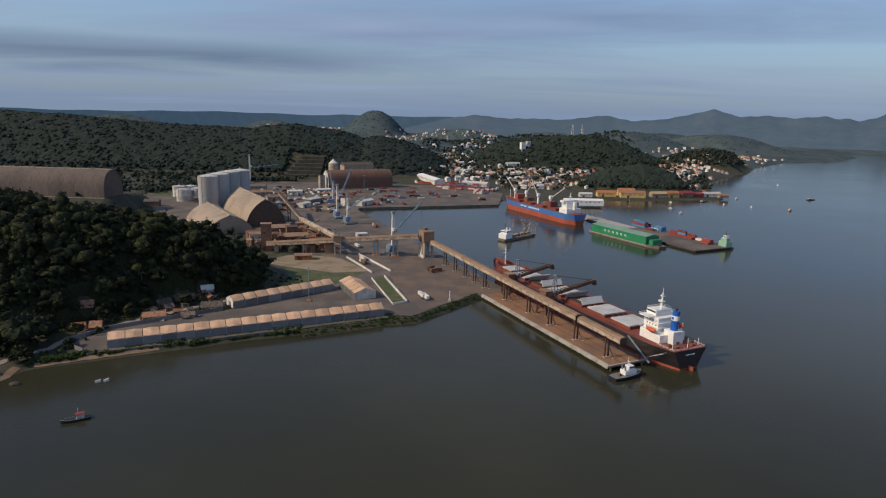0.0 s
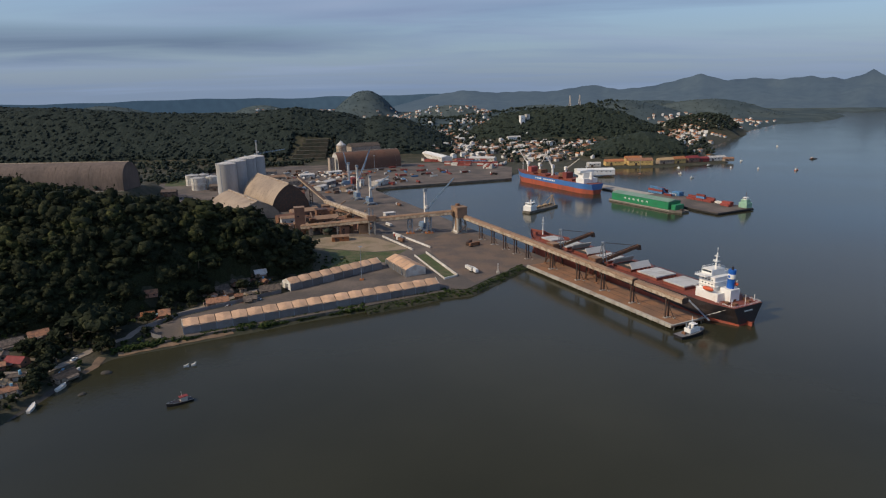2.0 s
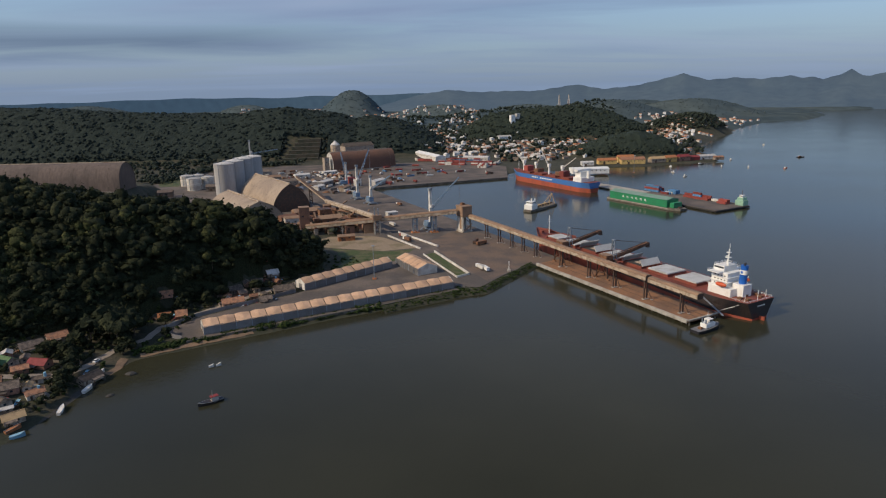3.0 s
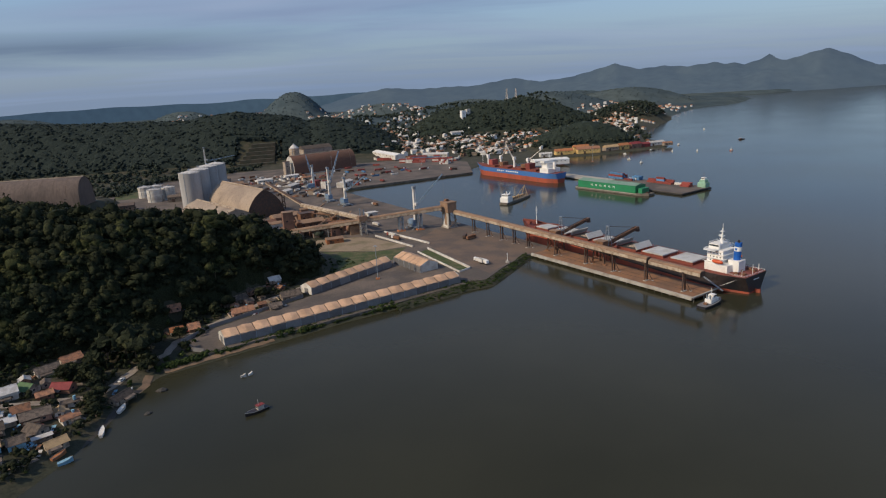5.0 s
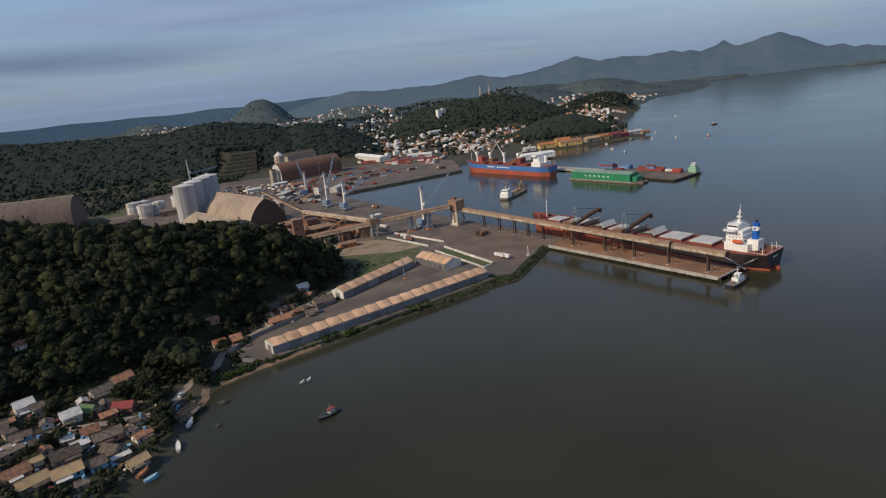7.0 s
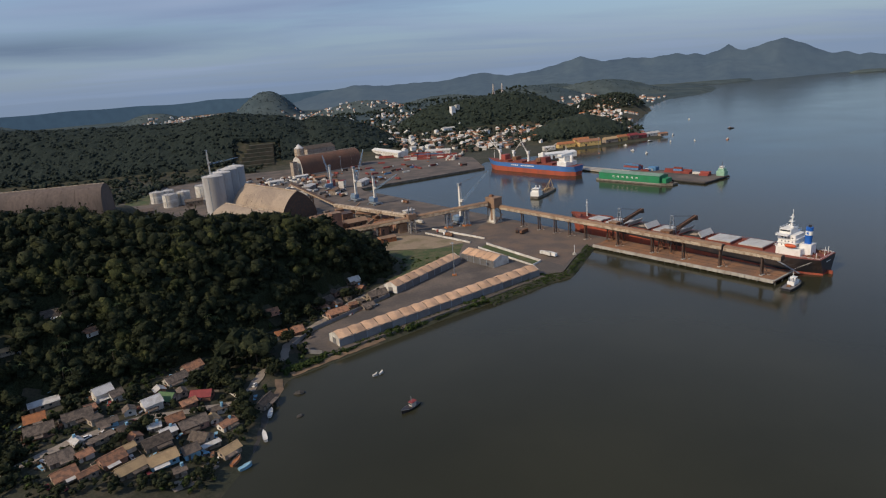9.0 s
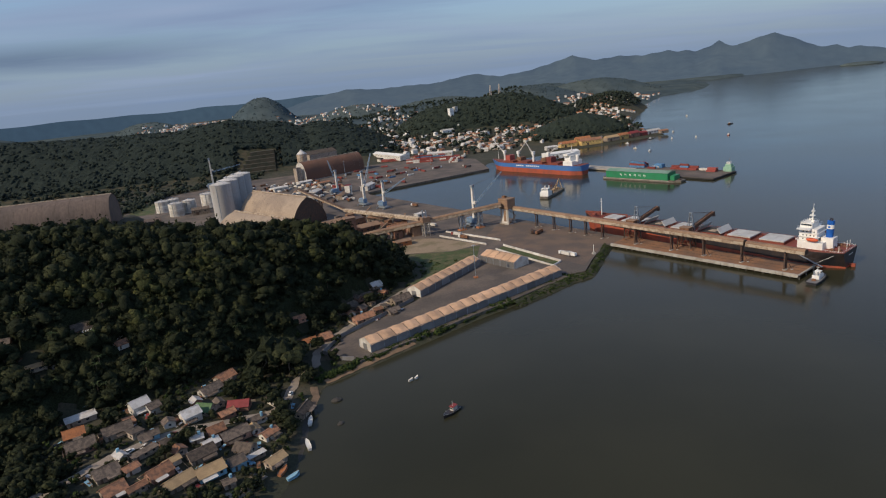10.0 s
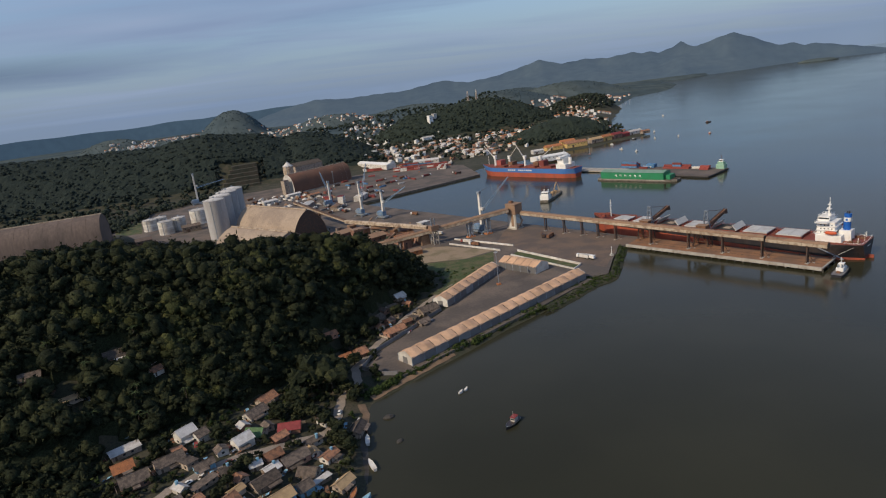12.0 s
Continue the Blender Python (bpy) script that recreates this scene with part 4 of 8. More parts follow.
    part("lower_house", Geo().box((29, 0, z + 2.6), (17, 27, 5.2)), M["white"], acc, bevel=0.15)
    part("upper_house", Geo().box((31.5, 0, z + 9.6), (12, 20, 8.8)), M["white"], acc, bevel=0.15)
    part("bridge_deck", Geo().box((33.5, 0, z + 14.25), (8.6, 31.5, 0.5)), M["white"], acc)
    part("wheelhouse", Geo().box((33.5, 0, z + 16.1), (8.0, 16, 3.2)), M["white"], acc, bevel=0.12)
    part("bridge_window", Geo().box((37.55, 0, z + 16.6), (0.12, 15.2, 1.1)).box((33.5, 8.05, z + 16.6), (7.0, 0.12, 1.1)).box((33.5, -8.05, z + 16.6), (7.0, 0.12, 1.1)), M["glass"], acc)
    for k in range(3):
        windows(acc, 37.55, [-8 + 2.7 * j for j in range(7)], z + 6.6 + 2.7 * k, 0.9, 0.9)
        for sy in (-1, 1):
            windows(acc, sy * 10.05, [27.5 + 2.4 * j for j in range(4)], z + 6.6 + 2.7 * k, 0.8, 0.8, "y")
    for k, (w, l) in enumerate(((25, 15), (22.5, 13.5), (21.5, 13))):
        part("deck_slab", Geo().box((31, 0, z + 5.3 + 2.9 * k), (l, w, 0.25)), M["white"], acc)
    g = Geo()
    for z2, x0, x1, w in ((z + 5.4, 23, 39, 13), (z + 14.5, 29.5, 37.6, 15.6), (z + 17.8, 29.7, 37.3, 7.8)):
        rail(g, [(x0, -w, z2), (x1, -w, z2), (x1, w, z2), (x0, w, z2), (x0, -w, z2)], 1.1, 0.1)
    part("railing", g, M["white"], acc)
    mast = part("radar_mast", Geo().tube((32, 0, z + 17.6), (31.4, 0, z + 28), 0.75, 0.45, n=8).box((31.8, 0, z + 22.5), (3.2, 4.4, 0.3)).box((31.6, 0, z + 25.8), (2.4, 3.0, 0.3)).tube((31.4, 0, z + 28), (31.4, 0, z + 31.5), 0.15, n=5), M["white"], acc)
    part("radar_scanner", Geo().box((32.6, 0, z + 23.4), (0.4, 4.6, 0.5)).box((31.6, 0, z + 26.6), (0.4, 3.2, 0.4)), M["white"], mast)
    part("radar_dome", Geo().tube((30.5, 1.6, z + 17.8), (30.5, 1.6, z + 19.6), 0.9, 0.5, n=10).tube((35, -5, z + 17.8), (35, -5, z + 19.2), 0.6, 0.4, n=8), M["white"], acc)
    # funnel casing aft of the house
    part("engine_casing", Geo().box((20.0, 0, z + 4.0), (8, 11, 8.0)), M["white"], acc, bevel=0.12)
    fun = part("funnel", Geo().loft([[(14.0 + 2.4 * math.cos(t) + lean, 2.0 * math.sin(t), zz) for t in np.linspace(0, 2 * math.pi, 16, endpoint=False)] for zz, lean in ((z + 8, 0), (z + 20, -0.5))]), M["funnelblue"], s, "blue funnel", smooth=False)
    part("white_band", Geo().loft([[(14.0 + 2.46 * math.cos(t) + lean, 2.06 * math.sin(t), zz) for t in np.linspace(0, 2 * math.pi, 16, endpoint=False)] for zz, lean in ((z + 14.2, -0.28), (z + 17.2, -0.4))], caps=False), M["white"], fun, "white funnel band")
    part("funnel_mark", Geo().box((13.8, 2.1, z + 15.7), (1.4, 0.12, 1.5)).box((13.8, -2.1, z + 15.7), (1.4, 0.12, 1.5)), M["funnelblue"], fun)
    part("exhaust_pipe", Geo().tube((12.8, 0.8, z + 20), (12.4, 0.8, z + 22), 0.5, n=8).tube((14.4, -0.6, z + 20), (14.0, -0.6, z + 21.6), 0.4, n=8), M["hullblack"], fun)
    # lifeboats
    for sy in (1, -1):
        lb = part("lifeboat", Geo().loft([[(17 + xx, sy * 11.2 + w * math.cos(t), z + 7.4 + hh * math.sin(t)) for t in np.linspace(0, 2 * math.pi, 10, endpoint=False)] for xx, w, hh in ((0, 0.3, 0.4), (1, 1.1, 1.1), (4, 1.4, 1.4), (7, 1.1, 1.1), (8, 0.3, 0.4))]), M["orange"], s, "orange-red lifeboat", smooth=True)
        part("davit", Geo().beam((18.5, sy * 9.8, z + 5.3), (18.5, sy * 11.8, z + 9.6), 0.35).beam((23.5, sy * 9.8, z + 5.3), (23.5, sy * 11.8, z + 9.6), 0.35), M["white"], lb)
    # stern gear, name bars, rudder
    for xx, yy in ((5, -6), (5, 6), (9, -8), (9, 8), (11, 0)):
        part("mooring_winch", Geo().box((xx, yy, z + 1.0), (2.6, 2.2, 1.4)).tube((xx, yy - 1.3, z + 1.2), (xx, yy + 1.3, z + 1.2), 0.7, n=8), M["rust"], s)
    g = Geo()
    rail(g, [(14, 12.4, z + 0.2), (1, 12.0, z + 0.4), (0.3, 0, z + 0.5), (1, -12.0, z + 0.4), (14, -12.4, z + 0.2)], 1.2, 0.1)
    g.beam((4, 10, z + 0.4), (4, 10, z + 5), 0.3).beam((4, -10, z + 0.4), (4, -10, z + 5), 0.3).beam((2.5, 0, z), (2.5, 0, z + 7), 0.25)
    part("stern_rail", g, M["white"], s)
    part("rudder", Geo().box((-1.0, 0, 0.2), (5.4, 0.9, 4.4)), M["redboot"], s, "red rudder")
    part("name_bar", Geo().box((-0.25, 0, 9.2), (0.12, 7, 0.7)), M["white"], s)
    part("mooring_line", Geo().tube((2, 8, z), (16.5, 19, 3.6), 0.09, n=4).tube((3, 11, z), (16.5, 21, 3.6), 0.09, n=4), M["offwhite"], s)
    part("gangway", Geo().beam((34, 16.5, z - 0.3), (9.5, 21.5, 3.4), 1.1, 0.5), M["greysteel"], s, "grey gangway down to the pier")
    return s


def thing_part(name, parent):
    ob = new(name)
    ob.parent = parent
    return ob


bulk_carrier()


def tug():
    t = thing("tugboat", qpose(398, -20.0, 0.0, 92), "small black-hulled tug with white wheelhouse at the pier head", "boat")
    t.scale = (0.84, 0.84, 0.9)
    rings = []
    for f in np.linspace(0, 1, 11):
        w = 4.4 * (0.86 + 0.14 * min(1, f / 0.15)) * (1 if f < 0.6 else math.sqrt(max(0.02, 1 - ((f - 0.6) / 0.4) ** 2)))
        zt = 1.9 + 1.5 * max(0, f - 0.4) ** 1.5 * 2
        rings.append([(25 * f - 12.5, -w * 0.85, -1), (25 * f - 12.5, -w, zt), (25 * f - 12.5, w, zt), (25 * f - 12.5, w * 0.85, -1)])
    part("hull", Geo().loft(rings), M["hullblack"], t)
    part("deck", Geo().loft([[(r[1][0], r[1][1] * 0.94, r[1][2] + 0.06), (r[2][0], r[2][1] * 0.94, r[2][2] + 0.06)] for r in rings], closed=False, caps=False), M["shedwall"], t)
    g = Geo()
    for sy in (1, -1):
        for r0, r1 in zip(rings, rings[1:]):
            g.beam((r0[1][0], sy * (r0[2][1] + 0.1), r0[1][2] - 0.1), (r1[1][0], sy * (r1[2][1] + 0.1), r1[1][2] - 0.1), 0.5)
    part("fender", g, M["rubber"], t)
    part("deckhouse", Geo().box((1.5, 0, 3.6), (10, 5.4, 3.0)), M["white"], t, bevel=0.2)
    wh = part("wheelhouse", Geo().box((2.2, 0, 6.4), (4.6, 4.4, 2.6)), M["white"], t, bevel=0.25)
    part("window", Geo().box((4.55, 0, 6.8), (0.1, 3.8, 0.9)).box((2.2, 2.25, 6.8), (3.8, 0.1, 0.9)).box((2.2, -2.25, 6.8), (3.8, 0.1, 0.9)), M["glass"], wh)
    part("mast", Geo().tube((1.0, 0, 7.6), (0.6, 0, 13), 0.25, 0.12, n=6).beam((0.8, -1.4, 10.4), (0.8, 1.4, 10.4), 0.14), M["white"], t)
    for sy in (1, -1):
        part("funnel", Geo().tube((-2.6, sy * 1.5, 5), (-2.9, sy * 1.5, 8), 0.55, n=8), M["greysteel"], t)
    part("winch", Geo().tube((-6.5, -1.2, 2.8), (-6.5, 1.2, 2.8), 0.8, n=8).box((-6.5, 0, 2.3), (2, 3, 0.8)), M["rust"], t)
    return t


tug()


def cargo_ship():
    L, B, D = 178.0, 27.0, 13.5
    s = thing("cargo_ship", pose(182, 826, 0.0, 0, 0, 117.0), "blue-hulled general cargo ship with white cranes at berth", "ship")
    rings = hull_rings(L, B, D, -6, sheer=3.0, fore=0.9, rake=8, stern=0.1)
    split_hull(rings, 6.0, 7.6, "blue upper hull", "boot_topping", "redboot", "upper_hull", "hullblue", s)
    part("main_deck", Geo().loft([[(r[2][0], r[2][1] * 0.97, r[2][2] + 0.05), (r[2][0], -r[2][1] * 0.97, r[2][2] + 0.05)] for r in rings], closed=False, caps=False), M["redoxide"], s)
    z = D
    # name painted on the side: six pale bars and five, too far to spell out
    g = Geo()
    for i in range(12):
        if i != 7:
            g.box((76 + i * 4.0, 13.55, 10.6), (2.6, 0.14, 1.8)).box((76 + i * 4.0, -13.55, 10.6), (2.6, 0.14, 1.8))
    part("name_bar", g, M["white"], s)
    for x in (52, 82, 112, 142):
        h = thing_part("hatch", s)
        part("coaming", Geo().box((x, 0, z + 1), (20, 18, 2)), M["redoxide"], h)
        part("cover_panel", Geo().box((x - 4.9, 0, z + 2.4), (9.4, 18.6, 0.9)).box((x + 4.9, 0, z + 2.4), (9.4, 18.6, 0.9)), M["redoxide"], h)
    for x, y, n in ((60, 2, 3), (75, -3, 2), (146, 0, 3), (124, -2, 2)):
        part("deck_cargo", Geo().box((x, y, z + 2.8 + n * 1.3), (9, 12, n * 2.6)), M["redbox"] if n == 3 else M["rust"], s)
    for x, yaw, el in ((67, 200, 35), (97, 20, 58), (128, 170, 40), (158, 30, 50)):
        c = thing_part("deck_crane", s)
        part("pedestal", Geo().tube((x, 0, z), (x, 0, z + 13), 1.8, 1.5, n=10), M["white"], c)
        part("cab", Geo().box((x, 0, z + 15), (4.2, 4.2, 5)), M["white"], c, bevel=0.3)
        a, e = radians(yaw), radians(el)
        tip = (x + 26 * math.cos(e) * math.cos(a), 26 * math.cos(e) * math.sin(a), z + 15 + 26 * math.sin(e))
        part("jib", Geo().beam((x + 1.5 * math.cos(a), 1.5 * math.sin(a) - 0.9, z + 15), tip, 0.8).beam((x + 1.5 * math.cos(a), 1.5 * math.sin(a) + 0.9, z + 15), tip, 0.8), M["offwhite"], c)
        part("hoist_rope", Geo().tube((x, 0, z + 18.5), tip, 0.12, n=4), M["darksteel"], c)
    acc = thing_part("superstructure", s)
    part("lower_house", Geo().box((22, 0, z + 3.2), (17, 24, 6.4)), M["white"], acc, bevel=0.15)
    part("upper_house", Geo().box((24, 0, z + 10), (11, 18, 8)), M["white"], acc, bevel=0.15)
    part("wheelhouse", Geo().box((25, 0, z + 15.4), (8, 25, 3)), M["white"], acc, bevel=0.15)
    part("bridge_window", Geo().box((29.06, 0, z + 15.8), (0.1, 23, 1.1)), M["glass"], acc)
    for k in range(3):
        windows(acc, 29.55, [-7 + 2.8 * j for j in range(6)], z + 7.2 + 2.6 * k, 1.0, 1.0)
    part("funnel", Geo().loft([[(13 + 2.6 * math.cos(t), 2.2 * math.sin(t), zz) for t in np.linspace(0, 2 * math.pi, 12, endpoint=False)] for zz in (z + 5, z + 15)]), M["white"], s)
    part("radar_mast", Geo().tube((23, 0, z + 16.8), (22.6, 0, z + 28), 0.6, 0.3, n=6).box((22.8, 0, z + 22), (2.4, 4, 0.3)), M["white"], acc)
    part("foremast", Geo().tube((172, 0, z + 3), (172, 0, z + 17), 0.4, 0.25, n=6), M["white"], s)
    return s


cargo_ship()


def green_barge():
    s = thing("covered_barge", qpose(27, 252.0, 0.0, 3.0), "long green covered barge with a pale ridge roof", "barge")
    L, W = 96.0, 22.0
    part("hull", Geo().loft([[(x, -w, -1), (x, -w, 2.4), (x, w, 2.4), (x, w, -1)] for x, w in ((-3, 7), (0, 11), (L, 11), (L + 8, 8), (L + 14, 6))]), M["quay"], s)
    part("hull_stripe", Geo().box((L / 2, -11.1, 1.9), (L, 0.2, 0.8)).box((L / 2, 11.1, 1.9), (L, 0.2, 0.8)), M["concrete"], s)
    part("cargo_house", Geo().loft([[(x, -10.2, 2.4), (x, -10.2, 11.4), (x, 10.2, 11.4), (x, 10.2, 2.4)] for x in (4, L - 2)]), M["greenbarge"], s, bevel=0.2)
    g = Geo()
    for i in range(29):
        g.box((6 + i * 3.1, -10.3, 6.9), (0.4, 0.25, 8.6)).box((6 + i * 3.1, 10.3, 6.9), (0.4, 0.25, 8.6))
    part("rib", g, M["greenbarge"], s)
    part("roof", Geo().loft([[(x, -10.6, 11.4), (x, 0, 13.6), (x, 10.6, 11.4)] for x in (3.5, L - 1.5)]), M["greenroof"], s)
    for i in range(6):
        x = 27 + i * 7.0
        part("logo_mark", Geo().extrude([(-1.3, 1.3), (1.3, 1.3), (1.3, -1.3), (0.6, -1.3), (0.6, 0.6), (-0.6, 0.6), (-0.6, -0.6), (-1.3, -0.6)], 0, 0.14), M["white"], s, "plain white mark").matrix_basis = Matrix.Translation((x, -10.42, 7.0)) @ Matrix.Rotation(math.pi / 2, 4, "X")
    part("stern_house", Geo().box((L + 2.5, 0, 5.4), (6, 14, 6)), M["greenbarge"], s, bevel=0.2)
    part("deck_winch", Geo().box((L + 9, 0, 3.1), (3, 4, 1.4)).tube((L + 11, -4, 2.4), (L + 11, -4, 5), 0.3, n=6), M["darksteel"], s)
    return s


green_barge()


# ---- the container jetty ----
def jetty():
    p = thing("jetty", qpose(0, 0, 0), "grey concrete container jetty on piles", "jetty", kind="structure")
    part("deck", Geo().box((98, 306, 1.7), (134, 58, 1.8)), M["asphalt"], p)
    part("approach", Geo().box((-105, 305, 1.7), (272, 22, 1.7)), M["concrete"], p)
    part("fender_beam", Geo().box((98, 276.6, 1.2), (134, 0.8, 1.6)).box((165.4, 306, 1.2), (0.8, 58, 1.6)), M["rubber"], p)
    g = Geo()
    for i in range(18):
        for y in (280, 306, 332):
            g.tube((34 + i * 7.6, y, -6), (34 + i * 7.6, y, 0.8), 0.6, n=6, caps=False)
    part("piling", g, M["quay"], p)


jetty()


def container(material, label, length=12.2):
    c = thing("shipping_container", None, label, "container", "shipping containers")
    part("shell", Geo().box((0, 0, 1.3), (length, 2.44, 2.5)), M[material], c)
    n = int(length / 0.8)
    for y in (-1.24, 1.24):
        g = Geo()
        for i in range(n):
            g.box((-length / 2 + 0.5 + i * 0.8, y, 1.3), (0.3, 0.08, 2.2))
        part("corrugation", g, M[material], c)
    g = Geo()
    for x in (-length / 2, length / 2):
        for y in (-1.15, 1.15):
            g.box((x, y, 1.3), (0.18, 0.2, 2.56))
    part("corner_post", g, M[material], c)
    return c


BOXES = [container("redbox", "rust-red corrugated steel shipping container"), container("bluebox", "blue corrugated steel shipping container"), container("offwhite", "off-white refrigerated shipping container")]
for i, c in enumerate(BOXES):
    c.matrix_basis = qpose(52 + i * 1.0, 318 + 3 * i, 2.6)
rng = random.Random(11)


def stack(x0, y0, turn, cols, rows, high, kinds, z0, gap=0.35):
    """A block of containers: cols end to end, rows side by side, up to `high` tiers."""
    for i in range(cols):
        for j in range(rows):
            for k in range(rng.randint(1, high)):
                lx, ly = i * 12.7, j * (2.44 + gap)
                ca, sa = math.cos(radians(turn)), math.sin(radians(turn))
                copy_thing(BOXES[rng.choice(kinds)], pose(x0 + ca * lx - sa * ly, y0 + sa * lx + ca * ly, z0 + k * 2.6, 0, 0, turn + rng.uniform(-0.6, 0.6)))


for a, b, c, r, h, k in ((20, 322, 2, 4, 3, (0, 0, 1)), (58, 326, 1, 3, 2, (1, 1, 0)), (86, 322, 3, 3, 3, (0, 0, 0, 0, 1)), (140, 318, 1, 3, 2, (0, 0)), (126, 326, 1, 2, 1, (2,))):
    x, y = Q(a, b)
    stack(x, y, QTURN, c, r, h, k, 2.6)
# the yard behind the inner basin
for x, y, t, c, r, h, k in ((-10, 1172, -20, 4, 5, 3, (0, 0, 0, 2)), (12, 1215, -20, 5, 4, 3, (0, 0, 0, 1)), (50, 1150, -22, 3, 5, 3, (0, 0, 2)), (68, 1112, 68, 2, 6, 3, (0, 2, 2)), (-48, 1240, -20, 3, 3, 2, (0, 0)),
                            (-132, 1206, -15, 2, 3, 2, (0,)), (-195, 1130, 0, 2, 2, 2, (0, 0, 1)), (-112, 1150, 30, 1, 2, 1, (0,)), (-90, 1110, 10, 1, 2, 1, (0, 0)), (-165, 1180, 10, 2, 3, 2, (0, 0)), (-60, 1165, -10, 1, 2, 1, (0,)), (90, 1150, 68, 3, 3, 2, (0, 2))):
    stack(x, y, t, c, r, h, k, 3.0)


def workboat(m, label, hull, house, L=14.0, W=4.0, awning=None):
    t = thing("workboat", m, label, "boat", "small boats on the water")
    rings = []
    for f in np.linspace(0, 1, 9):
        w = W / 2 * (0.8 + 0.2 * min(1, f / 0.2)) * (1 if f < 0.55 else max(0.05, 1 - ((f - 0.55) / 0.45) ** 2))
        zt = 0.9 + 0.9 * f ** 2
        rings.append([(L * (f - 0.5), -w * 0.7, -0.5), (L * (f - 0.5), -w, zt), (L * (f - 0.5), w, zt), (L * (f - 0.5), w * 0.7, -0.5)])
    part("hull", Geo().loft(rings), M[hull], t)
    part("deck", Geo().loft([[(r[1][0], r[1][1] * 0.92, r[1][2] - 0.1), (r[2][0], r[2][1] * 0.92, r[2][2] - 0.1)] for r in rings], closed=False, caps=False), M["darksteel"], t)
    part("gunwale", Geo().loft([[(r[1][0], r[1][1] * 1.02, r[1][2]), (r[1][0], r[1][1] * 1.02, r[1][2] + 0.15)] for r in rings], closed=False, caps=False).loft([[(r[2][0], r[2][1] * 1.02, r[2][2]), (r[2][0], r[2][1] * 1.02, r[2][2] + 0.15)] for r in rings], closed=False, caps=False), M["offwhite"], t)
    if house:
        h = part("cabin", Geo().box((-L * 0.16, 0, 1.9), (L * 0.28, W * 0.6, 2.2)), M[house], t, bevel=0.15)
        part("cabin_roof", Geo().box((-L * 0.16, 0, 3.1), (L * 0.32, W * 0.7, 0.2)), M[awning or "offwhite"], h)
        part("window", Geo().box((-L * 0.02 + 0.05, 0, 2.3), (0.1, W * 0.45, 0.7)), M["glass"], h)
        part("mast", Geo().tube((-L * 0.1, 0, 3), (-L * 0.1, 0, 6), 0.09, n=5), M["offwhite"], t)
    return t


workboat(pose(-167.5, 264, 0, 0, 0, 218), "small wooden fishing boat with a red-roofed cabin", "hullblack", "offwhite", 12, 3.8, "redroof")
workboat(pose(-179.5, 305, 0, 0, 0, 20), "tiny open rowing boat on calm water", "offwhite", None, 2.8, 1.2)
workboat(pose(-176, 306.5, 0, 0, 0, 35), "tiny open rowing boat on calm water", "offwhite", None, 2.6, 1.1)
for x, y, t, L in ((751, 1412, 80, 10), (514, 1039, 60, 8), (365, 953, 20, 7), (365, 1001, 120, 7), (477, 1060, 60, 8), (390, 1072, 100, 9), (540, 1150, 40, 10), (455, 1095, 10, 13)):
    workboat(pose(x, y, 0, 0, 0, t), "small white moored motor boat", "offwhite" if L < 13 else "hullblack", "white", L, 2.8)
workboat(pose(683, 1161, 0, 0, 0, 15), "dark-hulled fishing vessel lying in the bay", "hullblack", "rust", 18, 5)
workboat(pose(564, 1012, 0, 0, 0, 40), "red-hulled workboat moored in the bay", "redboot", "offwhite", 13, 4)


def dredger():
    s = thing("dredger", pose(70, 709, 0, 0, 0, 46), "white workboat with a dark crane barge in tow", "boat")
    rings = []
    for f in np.linspace(0, 1, 9):
        w = 7 * (0.75 + 0.25 * min(1, f / 0.2)) * (1 if f < 0.85 else 0.9)
        rings.append([(58 * f - 5, -w, -1), (58 * f - 5, -w, 2.4), (58 * f - 5, w, 2.4), (58 * f - 5, w, -1)])
    part("hull", Geo().loft(rings), M["quay"], s)
    part("bow_house", Geo().box((3, 0, 5.2), (12, 11, 5.6)).box((3, 0, 9.8), (8, 9, 3.8)), M["white"], s, bevel=0.2)
    part("window", Geo().box((3, -4.56, 10.4), (7, 0.12, 1.0)).box((-1.05, 0, 10.4), (0.12, 8, 1.0)), M["glass"], s)
    part("funnel", Geo().tube((8, 2.5, 8), (8, 2.5, 14), 0.9, n=8).tube((8, -2.5, 8), (8, -2.5, 14), 0.9, n=8), M["white"], s)
    part("mast", Geo().tube((2, 0, 11.6), (2, 0, 20), 0.3, n=6), M["darksteel"], s)
    g = Geo().beam((50, -4, 2.4), (50, 0, 15), 0.6).beam((50, 4, 2.4), (50, 0, 15), 0.6).beam((50, 0, 15), (30, 0, 5), 0.4)
    for x in (22, 28, 34, 40, 46):
        g.box((x, 3 - (x % 4), 3.4), (3.2, 3, 2.2)).tube((x, -3, 2.4), (x, -3, 6), 0.3, n=6)
    part("deck_gear", g, M["tanroof"], s)
    part("spoil_pipe", Geo().tube((14, 0, 3.4), (50, 0, 3.6), 0.8, n=8), M["darksteel"], s)
    return s


dredger()


